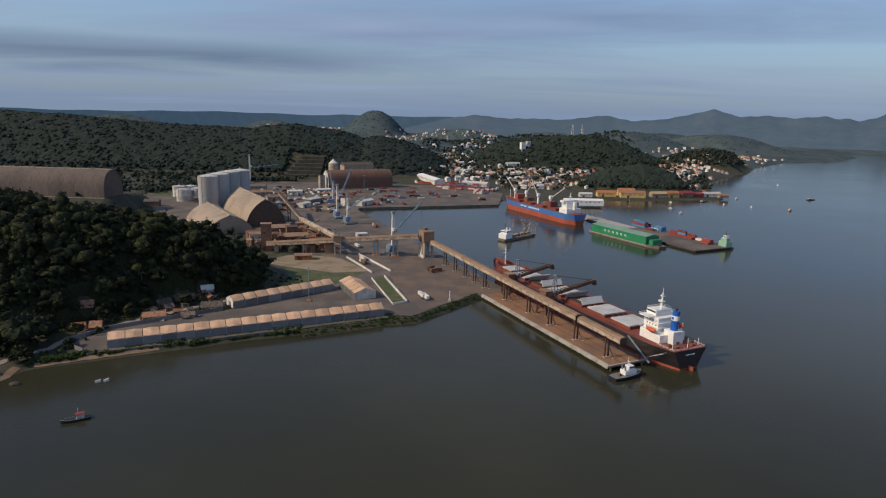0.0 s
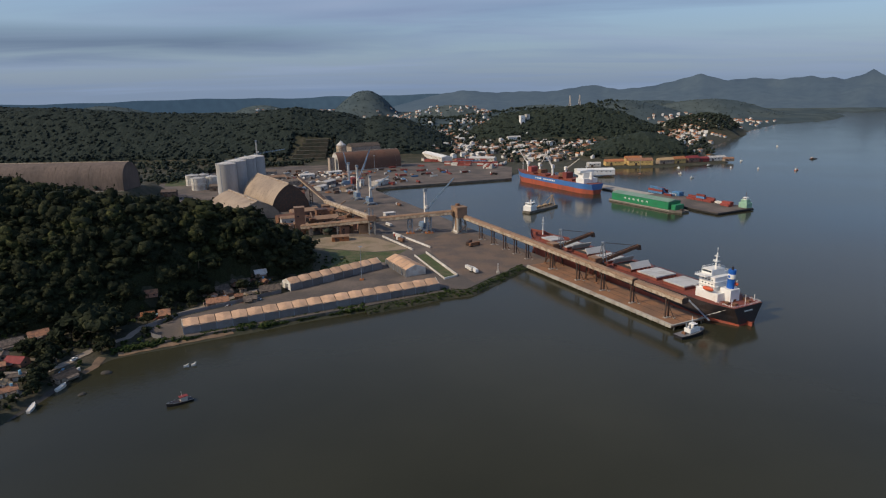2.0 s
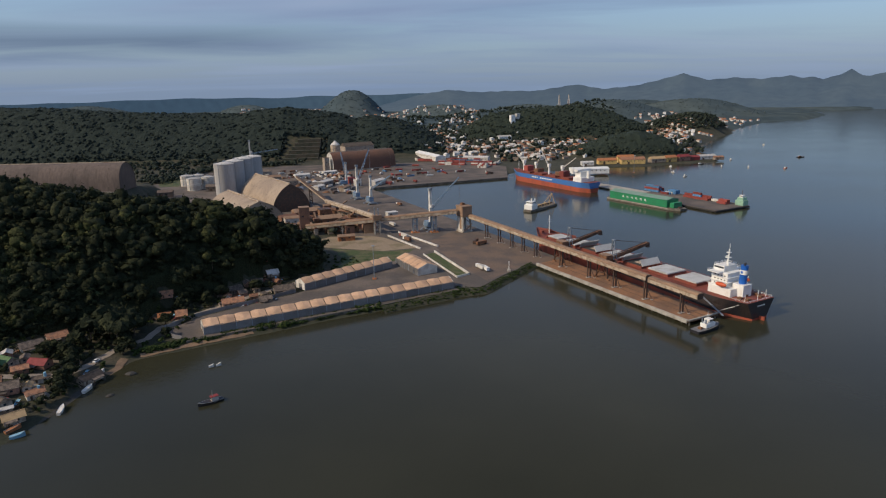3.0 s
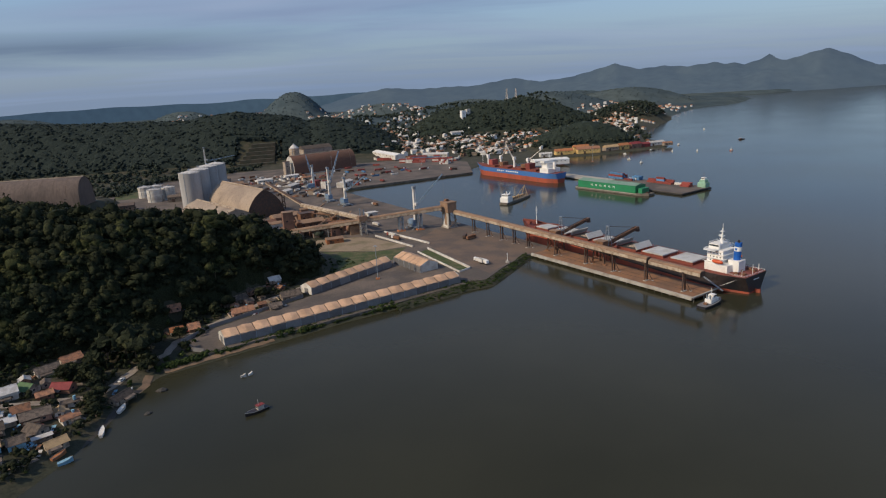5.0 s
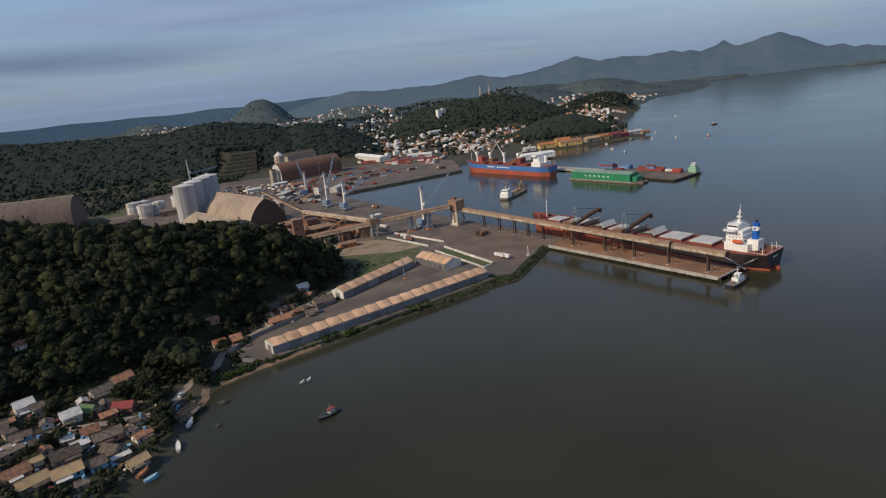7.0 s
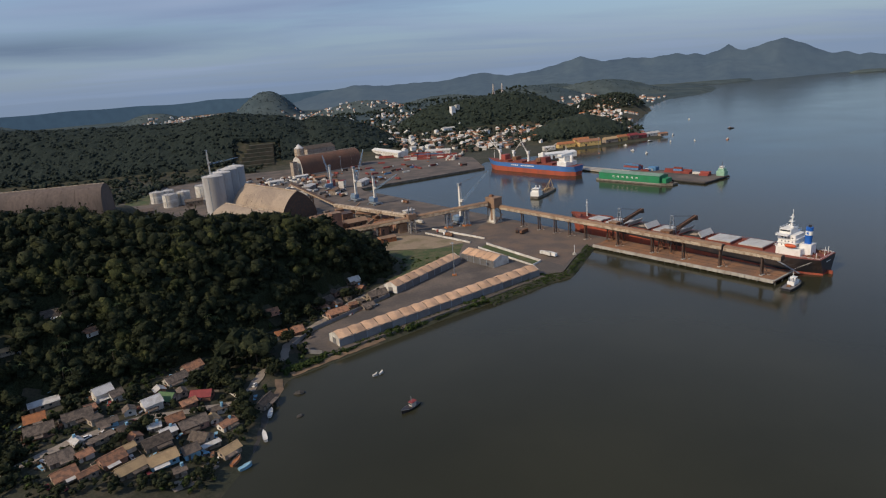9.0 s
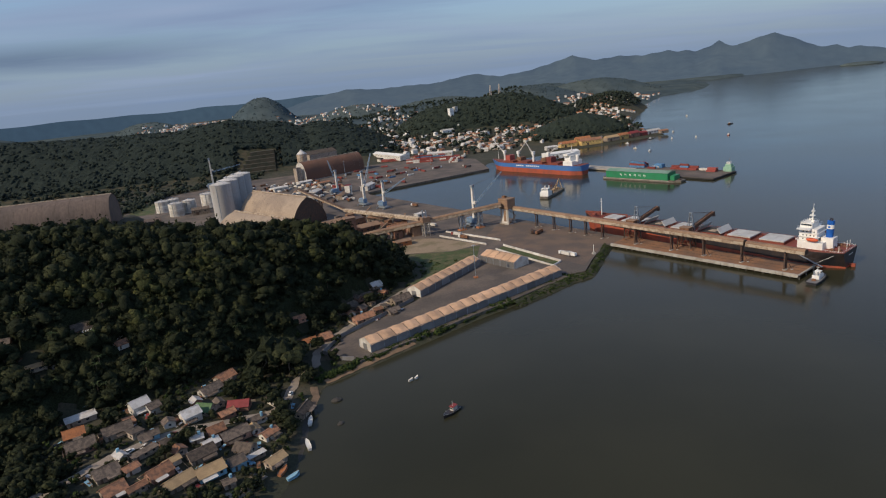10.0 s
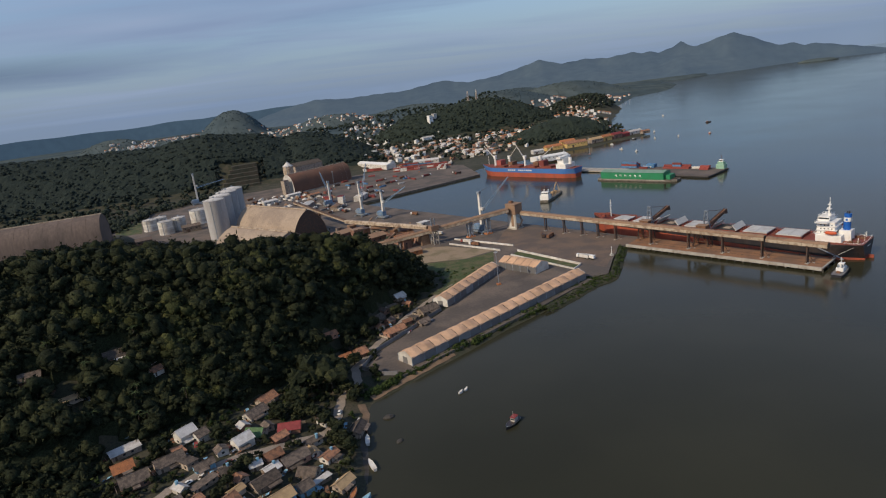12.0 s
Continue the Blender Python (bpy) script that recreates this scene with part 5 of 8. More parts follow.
def light_tower_boat():
    s = thing("pilot_launch", qpose(158, 330, 2.6), "pale green and white tiered pilot station on the jetty", "building")
    part("base", Geo().box((0, 0, 3), (11, 9, 6)), M["palegreen"], s, bevel=0.2)
    part("tier", Geo().box((0, 0, 7.6), (8, 6.5, 3.4)), M["palegreen"], s, bevel=0.2)
    part("lookout", Geo().box((0, 0, 10.6), (5, 4.6, 2.8)), M["white"], s, bevel=0.2)
    part("window", Geo().box((0, -2.36, 10.9), (4.2, 0.1, 1.0)).box((0, 2.36, 10.9), (4.2, 0.1, 1.0)).box((-2.56, 0, 10.9), (0.1, 3.8, 1.0)), M["glass"], s)
    part("mast", Geo().tube((0, 0, 12), (0, 0, 18), 0.25, n=6), M["darksteel"], s)


light_tower_boat()


# ---- conveyors and towers on the quay ----
def transfer_tower():
    t = thing("transfer_tower", qpose(99, -14, 3.0), "tall brown conveyor transfer tower on pale concrete legs", "tower")
    for x in (-4.5, 4.5):
        for y in (-4, 4):
            part("leg", Geo().beam((x * 1.15, y * 1.15, 0), (x, y, 16), 1.5), M["concrete"], t)
    part("skirt_wall", Geo().box((0, -4.4, 8), (8.0, 0.5, 14)).box((-5.0, 0, 8), (0.5, 7.5, 14)), M["offwhite"], t)
    part("rust_stain_panel", Geo().box((1.2, -4.8, 9), (3.2, 0.3, 12)), M["gallery"], t)
    part("transfer_house", Geo().box((0, 0, 20.8), (13, 11, 10)), M["gallery"], t, bevel=0.15)
    part("roof", Geo().loft([[(-7, -6, 25.8), (7, -6, 25.8), (7, 6, 25.8), (-7, 6, 25.8)], [(-6.6, -5.6, 26.6), (6.6, -5.6, 26.6), (6.6, 5.6, 26.6), (-6.6, 5.6, 26.6)]]), M["gallery"], t)
    part("roof_hoist", Geo().box((-3, 0, 27.6), (4, 3, 2)), M["rust"], t)
    part("stair", Geo().beam((6.8, -6, 0), (6.8, 5, 8), 1.0, 0.3).beam((6.8, 5, 8), (6.8, -5, 16), 1.0, 0.3), M["darksteel"], t)
    part("base_plinth", Geo().box((0, 0, 0.5), (14, 12, 1.0)), M["concrete"], t)


transfer_tower()
gallery("conveyor_gallery", (-104, 604, 15.5), (-24, 600, 22.0), 5.0, 4.4, "sloping dusty covered conveyor to the transfer tower", 10)
gallery("conveyor_gallery", (-176, 611, 8.5), (-105, 604, 15.0), 5.0, 4.4, "tan covered conveyor rising from the plant", 8)
gallery("conveyor_gallery", (-172, 742, 12), (-107, 612, 17.0), 4.6, 4.0, "pale covered conveyor from the warehouses", 14, "galside")
gallery("conveyor_gallery", (-222, 836, 30), (-172, 744, 13.0), 3.6, 3.2, "narrow inclined conveyor to the vaulted store", 10, "darksteel")


def frame_tower(x, y, h, w, label, mats="concrete", masts=False):
    t = thing("conveyor_support", pose(x, y, 3.0, 0, 0, 12), label, "support", "supports of the inland conveyors")
    for dx in (-w / 2, w / 2):
        for dy in (-w / 2, w / 2):
            part("leg", Geo().box((dx, dy, h / 2), (0.9, 0.9, h)), M[mats], t)
    for z in np.arange(4, h, 5):
        for c, d in (((0, -w / 2, z), (w, 0.5, 0.5)), ((0, w / 2, z), (w, 0.5, 0.5)), ((-w / 2, 0, z), (0.5, w, 0.5)), ((w / 2, 0, z), (0.5, w, 0.5))):
            part("cross_beam", Geo().box(c, d), M[mats], t)
        part("diagonal_brace", Geo().beam((-w / 2, -w / 2, z), (w / 2, -w / 2, min(h, z + 5)), 0.35), M[mats], t)
    if masts:
        part("head_house", Geo().box((0, 0, h + 2), (w + 3, w + 2, 5)), M["gallery"], t)
        part("mast", Geo().box((-2.2, 0, h + 8), (1.0, 1.0, 8)), M["greysteel"], t)
        part("mast", Geo().box((1.6, 0, h + 7.5), (1.0, 1.0, 7)), M["greysteel"], t)


frame_tower(-104, 602, 15, 5.5, "pale braced tower under the conveyor junction", "concrete", True)
frame_tower(-66, 603, 15.5, 4.0, "braced grey steel conveyor support with orange feet", "greysteel")
frame_tower(-47, 602, 17.0, 4.0, "braced grey steel conveyor support with orange feet", "greysteel")
frame_tower(-138, 608, 8.5, 3.0, "short concrete conveyor support", "concrete")
frame_tower(-130, 655, 11, 3.0, "short concrete conveyor support", "concrete")
frame_tower(-150, 697, 10, 3.0, "short concrete conveyor support", "concrete")
frame_tower(-198, 790, 18, 3.0, "slender dark conveyor support by the vaulted store", "darksteel")
for x, y in ((-66, 603), (-47, 602)):
    solid("concrete_footing", Geo().box((0, 0, 0.6), (8, 6, 1.2), taper=0.9), M["orangeroof"], "orange-painted concrete footing on the apron", "footing", group="orange footings", m=pose(x, y, 3.0, 0, 0, 12))


def plant_block(x, y, sx, sy, h, wall, roof, turn, label, pitched=0.0, name="plant_building"):
    if len(label.split()) < 4:
        label += " in the port"
    z = max(2.5, ground_z(x, y))
    z = 3.0 if z < 3.2 else z
    t = thing(name, pose(x, y, z - 0.02, 0, 0, turn), label, "building")
    part("wall", Geo().box((0, 0, h / 2), (sx, sy, h)), M[wall], t)
    if pitched:
        part("roof", Geo().loft([[(xx, -sy / 2 - 0.4, h), (xx, 0, h + pitched), (xx, sy / 2 + 0.4, h), (xx, sy / 2 + 0.4, h - 0.25), (xx, -sy / 2 - 0.4, h - 0.25)] for xx in (-sx / 2 - 0.4, sx / 2 + 0.4)]), M[roof], t)
    else:
        part("roof", Geo().box((0, 0, h + 0.2), (sx + 0.8, sy + 0.8, 0.4)), M[roof], t)
    part("door", Geo().box((-sx * 0.2, -sy / 2 - 0.05, min(h * 0.3, 2.2)), (min(4, sx * 0.3), 0.12, min(h * 0.6, 4.4))), M["darksteel"], t)
    for k in range(max(1, int(sx / 7))):
        part("window", Geo().box((-sx / 2 + 3.5 + k * 7, -sy / 2 - 0.05, h * 0.68), (1.8, 0.12, min(1.4, h * 0.2))), M["glass"], t)
    return t


for args in ((-178, 616, 10, 9, 27, "brick", "gallery", 14, "tall windowless brick-brown elevator tower"),
             (-158, 650, 26, 14, 9, "rust", "gallery", 20, "low rusty plant building under conveyors", 3), (-128, 632, 20, 12, 8, "pinkwall", "tile", 15, "small salmon plant building with tiled roof", 2.5),
             (-188, 690, 30, 16, 10, "brick", "gallery", 25, "brown plant building with dusty roof", 3), (-140, 690, 22, 14, 8, "plaster", "gallery", -20, "dusty plaster plant building", 2.5),
             (-165, 668, 12, 12, 15, "rust", "darksteel", 20, "rusty steel hopper house"), (-196, 645, 16, 12, 11, "offwhite", "gallery", 20, "dirty white plant office by the trees", 2),
             (-120, 665, 14, 10, 6, "brick", "rustroof", -25, "low brick store with rusty roof", 2), (-205, 668, 18, 12, 8, "rust", "rustroof", 30, "rust-stained plant shed", 2.5),
             (-133, 580, 16, 9, 4.5, "orangeroof", "gallery", 12, "long low orange-brown shed beneath a conveyor", 1.5), (-112, 628, 10, 7, 5, "orangeroof", "gallery", 12, "small orange-brown shed beneath a conveyor", 1.5),
             (-92, 690, 12, 8, 5, "offwhite", "whiteroof", 25, "small white quay office"), (-219, 1112, 9, 10, 25, "plaster", "darksteel", 30, "pale elevator tower at the end of the long store"),
             (-172, 1225, 60, 26, 36, "plaster", "oldtile", 28, "large brown-roofed terminal block below the ridge", 6)):
    plant_block(*args)
rngp = random.Random(19)
PLANT = [(-178, 616, 9), (-158, 650, 15), (-128, 632, 12), (-188, 690, 17), (-140, 690, 13), (-165, 668, 9), (-196, 645, 10), (-120, 665, 9), (-205, 668, 11)]
while len(PLANT) < 36:
    x, y, w = rngp.uniform(-222, -112), rngp.uniform(606, 735), rngp.uniform(5, 11)
    if x > -112 - (y - 620) * 0.55 or x < -190 - (735 - y) * 0.1 or min(math.hypot(x - a, y - b) - c for a, b, c in PLANT) < w * 0.55 or (y > 690 and x < -196):
        continue
    PLANT.append((x, y, w * 0.55))
    plant_block(x, y, w, w * rngp.uniform(0.6, 0.9), rngp.uniform(3.5, 10), rngp.choice(("rust", "brick", "plaster", "gallery", "pinkwall")), rngp.choice(("gallery", "rustroof", "tile", "gallery", "oldtile")), rngp.choice((14, 20, 104, -20)), "small rusty outbuilding crowded under the conveyors", rngp.choice((0, 1.5, 2.2)))


def hopper(x, y, turn, label):
    t = thing("feed_hopper", pose(x, y, 3.0, 0, 0, turn), label, "hopper", "feed hoppers")
    part("bin", Geo().loft([[(-k, -k, z), (k, -k, z), (k, k, z), (-k, k, z)] for k, z in ((0.8, 4.0), (3.0, 8.0), (3.0, 10.5))]), M["rust"], t)
    for sx in (-2.7, 2.7):
        for sy in (-2.7, 2.7):
            part("leg", Geo().box((sx, sy, 4.0), (0.4, 0.4, 8.0)), M["darksteel"], t)
    part("chute", Geo().beam((0, 0, 10.5), (9, 0, 15), 1.4, 1.2), M["gallery"], t)


for x, y, turn in ((-148, 618, 20), (-170, 640, 110), (-134, 654, -60), (-152, 712, 30), (-118, 646, 70)):
    hopper(x, y, turn, "rusty steel feed hopper on four legs")


def pipe_rack(p0, p1, z):
    (x0, y0), (x1, y1) = p0, p1
    L = math.hypot(x1 - x0, y1 - y0)
    t = thing("pipe_rack", pose(x0, y0, 3.0, 0, 0, math.degrees(math.atan2(y1 - y0, x1 - x0))), "rust-brown pipe rack between plant buildings", "pipes", "pipe racks")
    for i in range(int(L / 8) + 1):
        part("trestle", Geo().box((i * 8, -1, z / 2), (0.3, 0.3, z)).box((i * 8, 1, z / 2), (0.3, 0.3, z)).box((i * 8, 0, z), (0.3, 2.4, 0.3)), M["darksteel"], t)
    for k in (-0.7, 0, 0.7):
        part("pipe", Geo().tube((0, k, z + 0.4), (L, k, z + 0.4), 0.28, n=6), M["rust"], t)


pipe_rack((-200, 632), (-130, 612), 7)
pipe_rack((-186, 668), (-120, 640), 8)
pipe_rack((-176, 706), (-130, 668), 9)

for args in ((-120, 940, 30, 12, 7, "offwhite", "whiteroof", 60, "white quay warehouse", 2), (-165, 890, 20, 10, 6, "plaster", "gallery", 65, "dusty quay shed", 2), (-200, 940, 26, 14, 8, "shedwall", "whiteroof", 65, "grey steel yard warehouse", 2),
             (-205, 905, 18, 12, 6, "offwhite", "whiteroof", 65, "small white yard building", 1.5), (-165, 960, 14, 8, 9, "redbox", "redroof", 65, "red-clad yard cabin"), (-150, 935, 10, 8, 11, "offwhite", "redroof", 65, "white and red hopper cabin"),
             (-260, 960, 30, 16, 7, "plaster", "oldtile", 30, "old brown-roofed yard store", 3), (-300, 1010, 40, 16, 7, "plaster", "gallery", 20, "long dusty yard store", 3), (-250, 1040, 24, 12, 6, "offwhite", "whiteroof", 20, "white yard store", 2),
             (-330, 1080, 40, 18, 8, "shedwall", "oldtile", 10, "dark-roofed shed by the railway", 3), (-210, 1080, 24, 12, 5, "offwhite", "whiteroof", 25, "white lorry shed", 1.5), (-180, 1040, 20, 8, 5, "plaster", "tile", 25, "small tiled yard building", 2),
             (-35, 1290, 150, 22, 9, "offwhite", "white", -70, "long white-roofed transit shed", 3), (-360, 925, 24, 12, 7, "plaster", "oldtile", 10, "old low store near the silos", 3),
             (-415, 880, 20, 12, 7, "barreldark", "barreldark", 10, "small brown store beside the barrel warehouse", 3), (60, 1210, 50, 20, 9, "offwhite", "whiteroof", -20, "white port shed behind the containers", 2.5),
             (225, 1005, 60, 26, 8, "white", "white", 0, "white-banded wharf building at the ferry landing", 2)):
    plant_block(*args)


def vault(x, y, L, W, H, turn, roof, label, ribs=8, hip=0.0, power=0.85, gable="darksteel", z=2.9):
    """A warehouse under one curved roof. Local x runs along the ridge, away from the near end."""
    t = thing("vaulted_warehouse", pose(x, y, z, 0, 0, turn), label, "warehouse")
    prof = [(W / 2 * math.cos(a), H * (math.sin(a) ** power if power < 0.95 else 0.25 * (1 - abs(math.cos(a))) + 0.75 * math.sin(a))) for a in np.linspace(math.pi, 0, 25)]
    s = L / ribs
    for i in range(ribs):
        ring = []
        for k in (0.0, 0.5, 0.985):
            xx = i * s + k * s
            e = (1 - (1 - xx / hip) ** 2 * 0.55) if hip and xx < hip else 1.0
            ring.append([(xx, py * e, pz * (e if hip else 1)) for py, pz in prof])
        part("roof_section", Geo().loft(ring, closed=False, caps=False), M[roof], t, smooth=True)
    e0 = 0.45 if hip else 1.0
    part("gable_wall", Geo().add([(0.4, py * e0 * 0.99, pz * e0 * 0.99) for py, pz in prof], [tuple(range(25))]), M[roof if hip else gable], t)
    part("gable_wall", Geo().add([(L - 0.4, py * 0.99, pz * 0.99) for py, pz in prof], [tuple(range(24, -1, -1))]), M[gable], t)
    part("ridge_walkway", Geo().box((L / 2 + hip / 2, 0, H + 0.4), (L - hip, 2.0, 1.0)), M["galside"], t)
    part("side_plinth", Geo().box((L / 2 + hip / 3, -W / 2, 0.8), (L - hip / 1.5, 0.8, 1.6)).box((L / 2 + hip / 3, W / 2, 0.8), (L - hip / 1.5, 0.8, 1.6)), M["concrete"], t)
    return t


vault(-240, 692, 112, 52, 21, 123, "barrel", "tan dust-covered vaulted grain store with a low roof", 10, 0, 1.0, "barrel")
vault(-214, 742, 126, 48, 33, 121.5, "barrel", "tall tan dust-covered vaulted grain store", 11, 0, 1.0, "darksteel")
vault(-445, 836, 300, 46, 37, 178, "barreldark", "very long brown barrel-roofed warehouse behind the wooded hill", 20, 0, 0.6, "barreldark", 20.5)
vault(-214, 1122, 124, 36, 33, 29, "rustroof", "long rust-brown barrel-roofed ore store", 12, 0, 0.62, "offwhite")


def silo(x, y, r, h, label, material="silo", cone=2.5):
    t = thing("silo", pose(x, y, 2.9), label, "silo", "storage silos")
    n = 28
    k = 6
    for i in range(k):
        z0, z1 = h * i / k, h * (i + 1) / k - 0.15
        part("wall_ring", Geo().tube((0, 0, z0), (0, 0, z1), r, n=n, caps=False), M[material], t, smooth=True)
        part("joint_band", Geo().tube((0, 0, z1), (0, 0, z1 + 0.15), r - 0.12, n=n, caps=False), M["concrete"], t)
    part("roof", Geo().tube((0, 0, h), (0, 0, h + cone), r + 0.25, 1.5, n=n), M["whiteroof"], t)
    part("roof_vent", Geo().tube((0, 0, h + cone), (0, 0, h + cone + 1.5), 1.3, n=8), M["greysteel"], t)
    part("ladder", Geo().box((-r * 0.3, -r * 0.96, h / 2), (0.8, 0.3, h)), M["greysteel"], t)
    g = rail(Geo(), [(r * math.cos(a), r * math.sin(a), h) for a in np.linspace(0, 2 * math.pi, 15)], 1.1, 0.12)
    part("roof_rail", g, M["greysteel"], t)
    return t


for i, (x, y, h) in enumerate(((-318, 838, 49), (-311, 861, 50), (-304, 884, 51), (-297, 907, 51))):
    silo(x, y, 13.2, h, "tall pale grey concrete grain silo")
for x, y, r, h in ((-420, 985, 10, 16), (-393, 935, 10, 18), (-377, 950, 9, 18), (-352, 980, 13, 20), (-408, 1000, 9, 15)):
    silo(x, y, r, h, "squat white steel storage tank", "offwhite", 1.5)
silo(-207, 1164, 9, 43, "round cream tower with a conical cap", "galside", 7)


def harbour_crane(x, y, tower, boom, yaw, el, label, turn=0):
    c = thing("harbour_crane", pose(x, y, 3.0, 0, 0, turn), label, "crane", "mobile harbour cranes")
    part("chassis", Geo().box((0, 0, 2.0), (16, 7, 2.2)), M["greysteel"], c)
    for sx in (-7, 7):
        for sy in (-6, 6):
            part("outrigger", Geo().beam((sx * 0.8, sy * 0.4, 2), (sx, sy, 1.6), 0.8).box((sx, sy, 0.4), (2.2, 2.2, 0.8)), M["greysteel"], c)
    for i in range(6):
        for sy in (-2.6, 2.6):
            part("wheel", Geo().tube((-6 + i * 2.4, sy - 0.5, 0.75), (-6 + i * 2.4, sy + 0.5, 0.75), 0.75, n=10), M["rubber"], c)
    part("machine_house", Geo().box((-2, 0, 6.4), (11, 6, 5.6)), M["craneblue"], c, bevel=0.2)
    part("counterweight", Geo().box((-8.5, 0, 5.6), (2.4, 6, 3.4)), M["greysteel"], c)
    part("tower", Geo().box((2.2, 0, 9 + (tower - 9) / 2), (3.0, 3.0, tower - 9), taper=0.75), M["offwhite"], c)
    part("tower_head", Geo().box((2.2, 0, tower + 1.2), (3.6, 3.2, 2.6)), M["greysteel"], c)
    part("cab", Geo().box((5, 0, tower * 0.62), (3, 2.6, 2.8)), M["offwhite"], c, bevel=0.2)
    a, e = radians(yaw), radians(el)
    b0 = Vector((2.2 + 2 * math.cos(a), 2 * math.sin(a), tower * 0.55))
    tip = b0 + Vector((boom * math.cos(e) * math.cos(a), boom * math.cos(e) * math.sin(a), boom * math.sin(e)))
    side = Vector((-math.sin(a), math.cos(a), 0))
    up = (tip - b0).normalized().cross(side)
    if up.z < 0:
        up = -up
    bm_ = part("boom", Geo().beam(b0 + side * 1.3, tip + side * 0.5, 0.45).beam(b0 - side * 1.3, tip - side * 0.5, 0.45).beam(b0 + up * 2.0, tip + up * 0.7, 0.45), M["craneblue"], c)
    g = Geo()
    n = 12
    for i in range(n):
        f0, f1 = i / n, (i + 1) / n
        for s in (1, -1):
            p0 = b0.lerp(tip, f0) + side * s * (1.3 - 0.8 * f0)
            p1 = b0.lerp(tip, f1) + up * (2.0 - 1.3 * f1)
            g.beam(p0, p1, 0.22)
    part("lacing", g, M["craneblue"], bm_)
    part("stay_rope", Geo().tube((2.2, 0, tower + 2), tip, 0.12, n=4), M["darksteel"], c)
    part("hoist_rope", Geo().tube(tip, tip - Vector((0, 0, boom * 0.45)), 0.1, n=4), M["darksteel"], c)
    return c


harbour_crane(-141, 815, 43, 46, 110, 62, "blue and white mobile harbour crane with raised boom", -65)
harbour_crane(-121, 775, 34, 40, 20, 30, "blue and white mobile harbour crane on the quay", -65)
harbour_crane(-51, 612, 41, 44, 40, 48, "pale mobile harbour crane standing behind the conveyor", -65)
harbour_crane(-168, 930, 34, 34, 100, 66, "blue-grey mobile crane in the yard", 20)
harbour_crane(-370, 1180, 52, 50, 0, 8, "thin tower crane before the wooded ridge", 10)


# ---- sheds and yard ----
def tent_shed(p0, p1, W, eave, peak, bays, label):
    (x0, y0), (x1, y1) = p0, p1
    L, turn = math.hypot(x1 - x0, y1 - y0), math.degrees(math.atan2(y1 - y0, x1 - x0))
    t = thing("storage_shed", pose(x0, y0, 3.05, 0, 0, turn), label, "shed", "tarpaulin sheds")
    s = L / bays
    rings = []
    for k in np.linspace(0, 1, 7):
        sag = 0.2 + 1.4 * (1 - abs(2 * k - 1)) ** 0.9
        rings.append([(0.12 + k * (s - 0.36), yy, zz) for yy, zz in ((-W / 2 - 0.35, eave - 0.35 + 0.35 * sag), (-W / 4, eave + (peak - eave) * 0.5 + 0.5 * sag), (0, peak + 0.35 * sag), (W / 4, eave + (peak - eave) * 0.5 + 0.5 * sag), (W / 2 + 0.35, eave - 0.35 + 0.35 * sag))])
    roof = Geo().loft(rings, closed=False, caps=False).mesh("roof_panel", M["tarp"])
    wall = Geo().box((s / 2, 0, eave / 2 + 0.15), (s - 0.2, 0.15, eave + 0.3)).mesh("wall_panel", M["shedwall"])
    post = Geo().box((0, 0, eave / 2), (0.35, 0.4, eave)).mesh("post", M["greysteel"])
    for i in range(bays):
        ob = new("roof_panel", roof)
        ob.parent, ob.location = t, (i * s, 0, 0)
        for y in (-W / 2, W / 2):
            ob = new("wall_panel", wall)
            ob.parent, ob.location = t, (i * s, y, 0)
            ob = new("post", post)
            ob.parent, ob.location = t, (i * s, y * 1.01, 0)
    for x in (0.1, L - 0.1):
        part("gable", Geo().extrude([(-W / 2, 0), (W / 2, 0), (W / 2, eave), (0, peak + 0.3), (-W / 2, eave)], -0.08, 0.08), M["offwhite"], t).matrix_basis = Matrix.Translation((x, 0, 0)) @ Matrix(((0, 0, 1, 0), (1, 0, 0, 0), (0, 1, 0, 0), (0, 0, 0, 1)))
    part("door", Geo().box((-0.05, 0, 2.1), (0.14, 4.2, 4.2)), M["shedwall"], t)
    return t


tent_shed((-198, 350.5), (-43, 423), 13, 5.0, 7.6, 18, "long low shed under peach-tan tarpaulins by the water")
tent_shed((-152, 429), (-90, 482), 12.5, 5.2, 8.0, 9, "low shed under peach-tan tarpaulins beside the yard")
tent_shed((-75.5, 490), (-58, 455), 17, 5.6, 8.6, 5, "wide short shed under striped tan tarpaulins")


def wall_run(name, pts, h, th, material, label, z=3.0):
    t = thing(name, None, label, "wall")
    for (x0, y0), (x1, y1) in zip(pts, pts[1:]):
        n = max(1, int(math.hypot(x1 - x0, y1 - y0) / 8))
        for i in range(n):
            f0, f1 = i / n, (i + 0.985) / n
            part("wall_panel", Geo().beam((x0 + (x1 - x0) * f0, y0 + (y1 - y0) * f0, z + h / 2), (x0 + (x1 - x0) * f1, y0 + (y1 - y0) * f1, z + h / 2), th, h), M[material], t)
    return t


wall_run("boundary_wall", [(-206, 338), (-213, 342), (-223, 356), (-210, 377), (-180, 400), (-154, 421)], 2.6, 0.3, "shedwall", "grey concrete boundary wall round the shed yard")
wall_run("dock_wall", [(-93, 590), (-62, 534)], 1.5, 1.2, "offwhite", "low whitewashed wall beside the apron")
wall_run("dock_wall", [(-83, 604), (-46, 541)], 1.5, 1.2, "offwhite", "low whitewashed wall beside the apron")
wall_run("lawn_wall", [(-50, 522), (-26, 450)], 1.8, 0.8, "offwhite", "low whitewashed wall round a lawn strip")
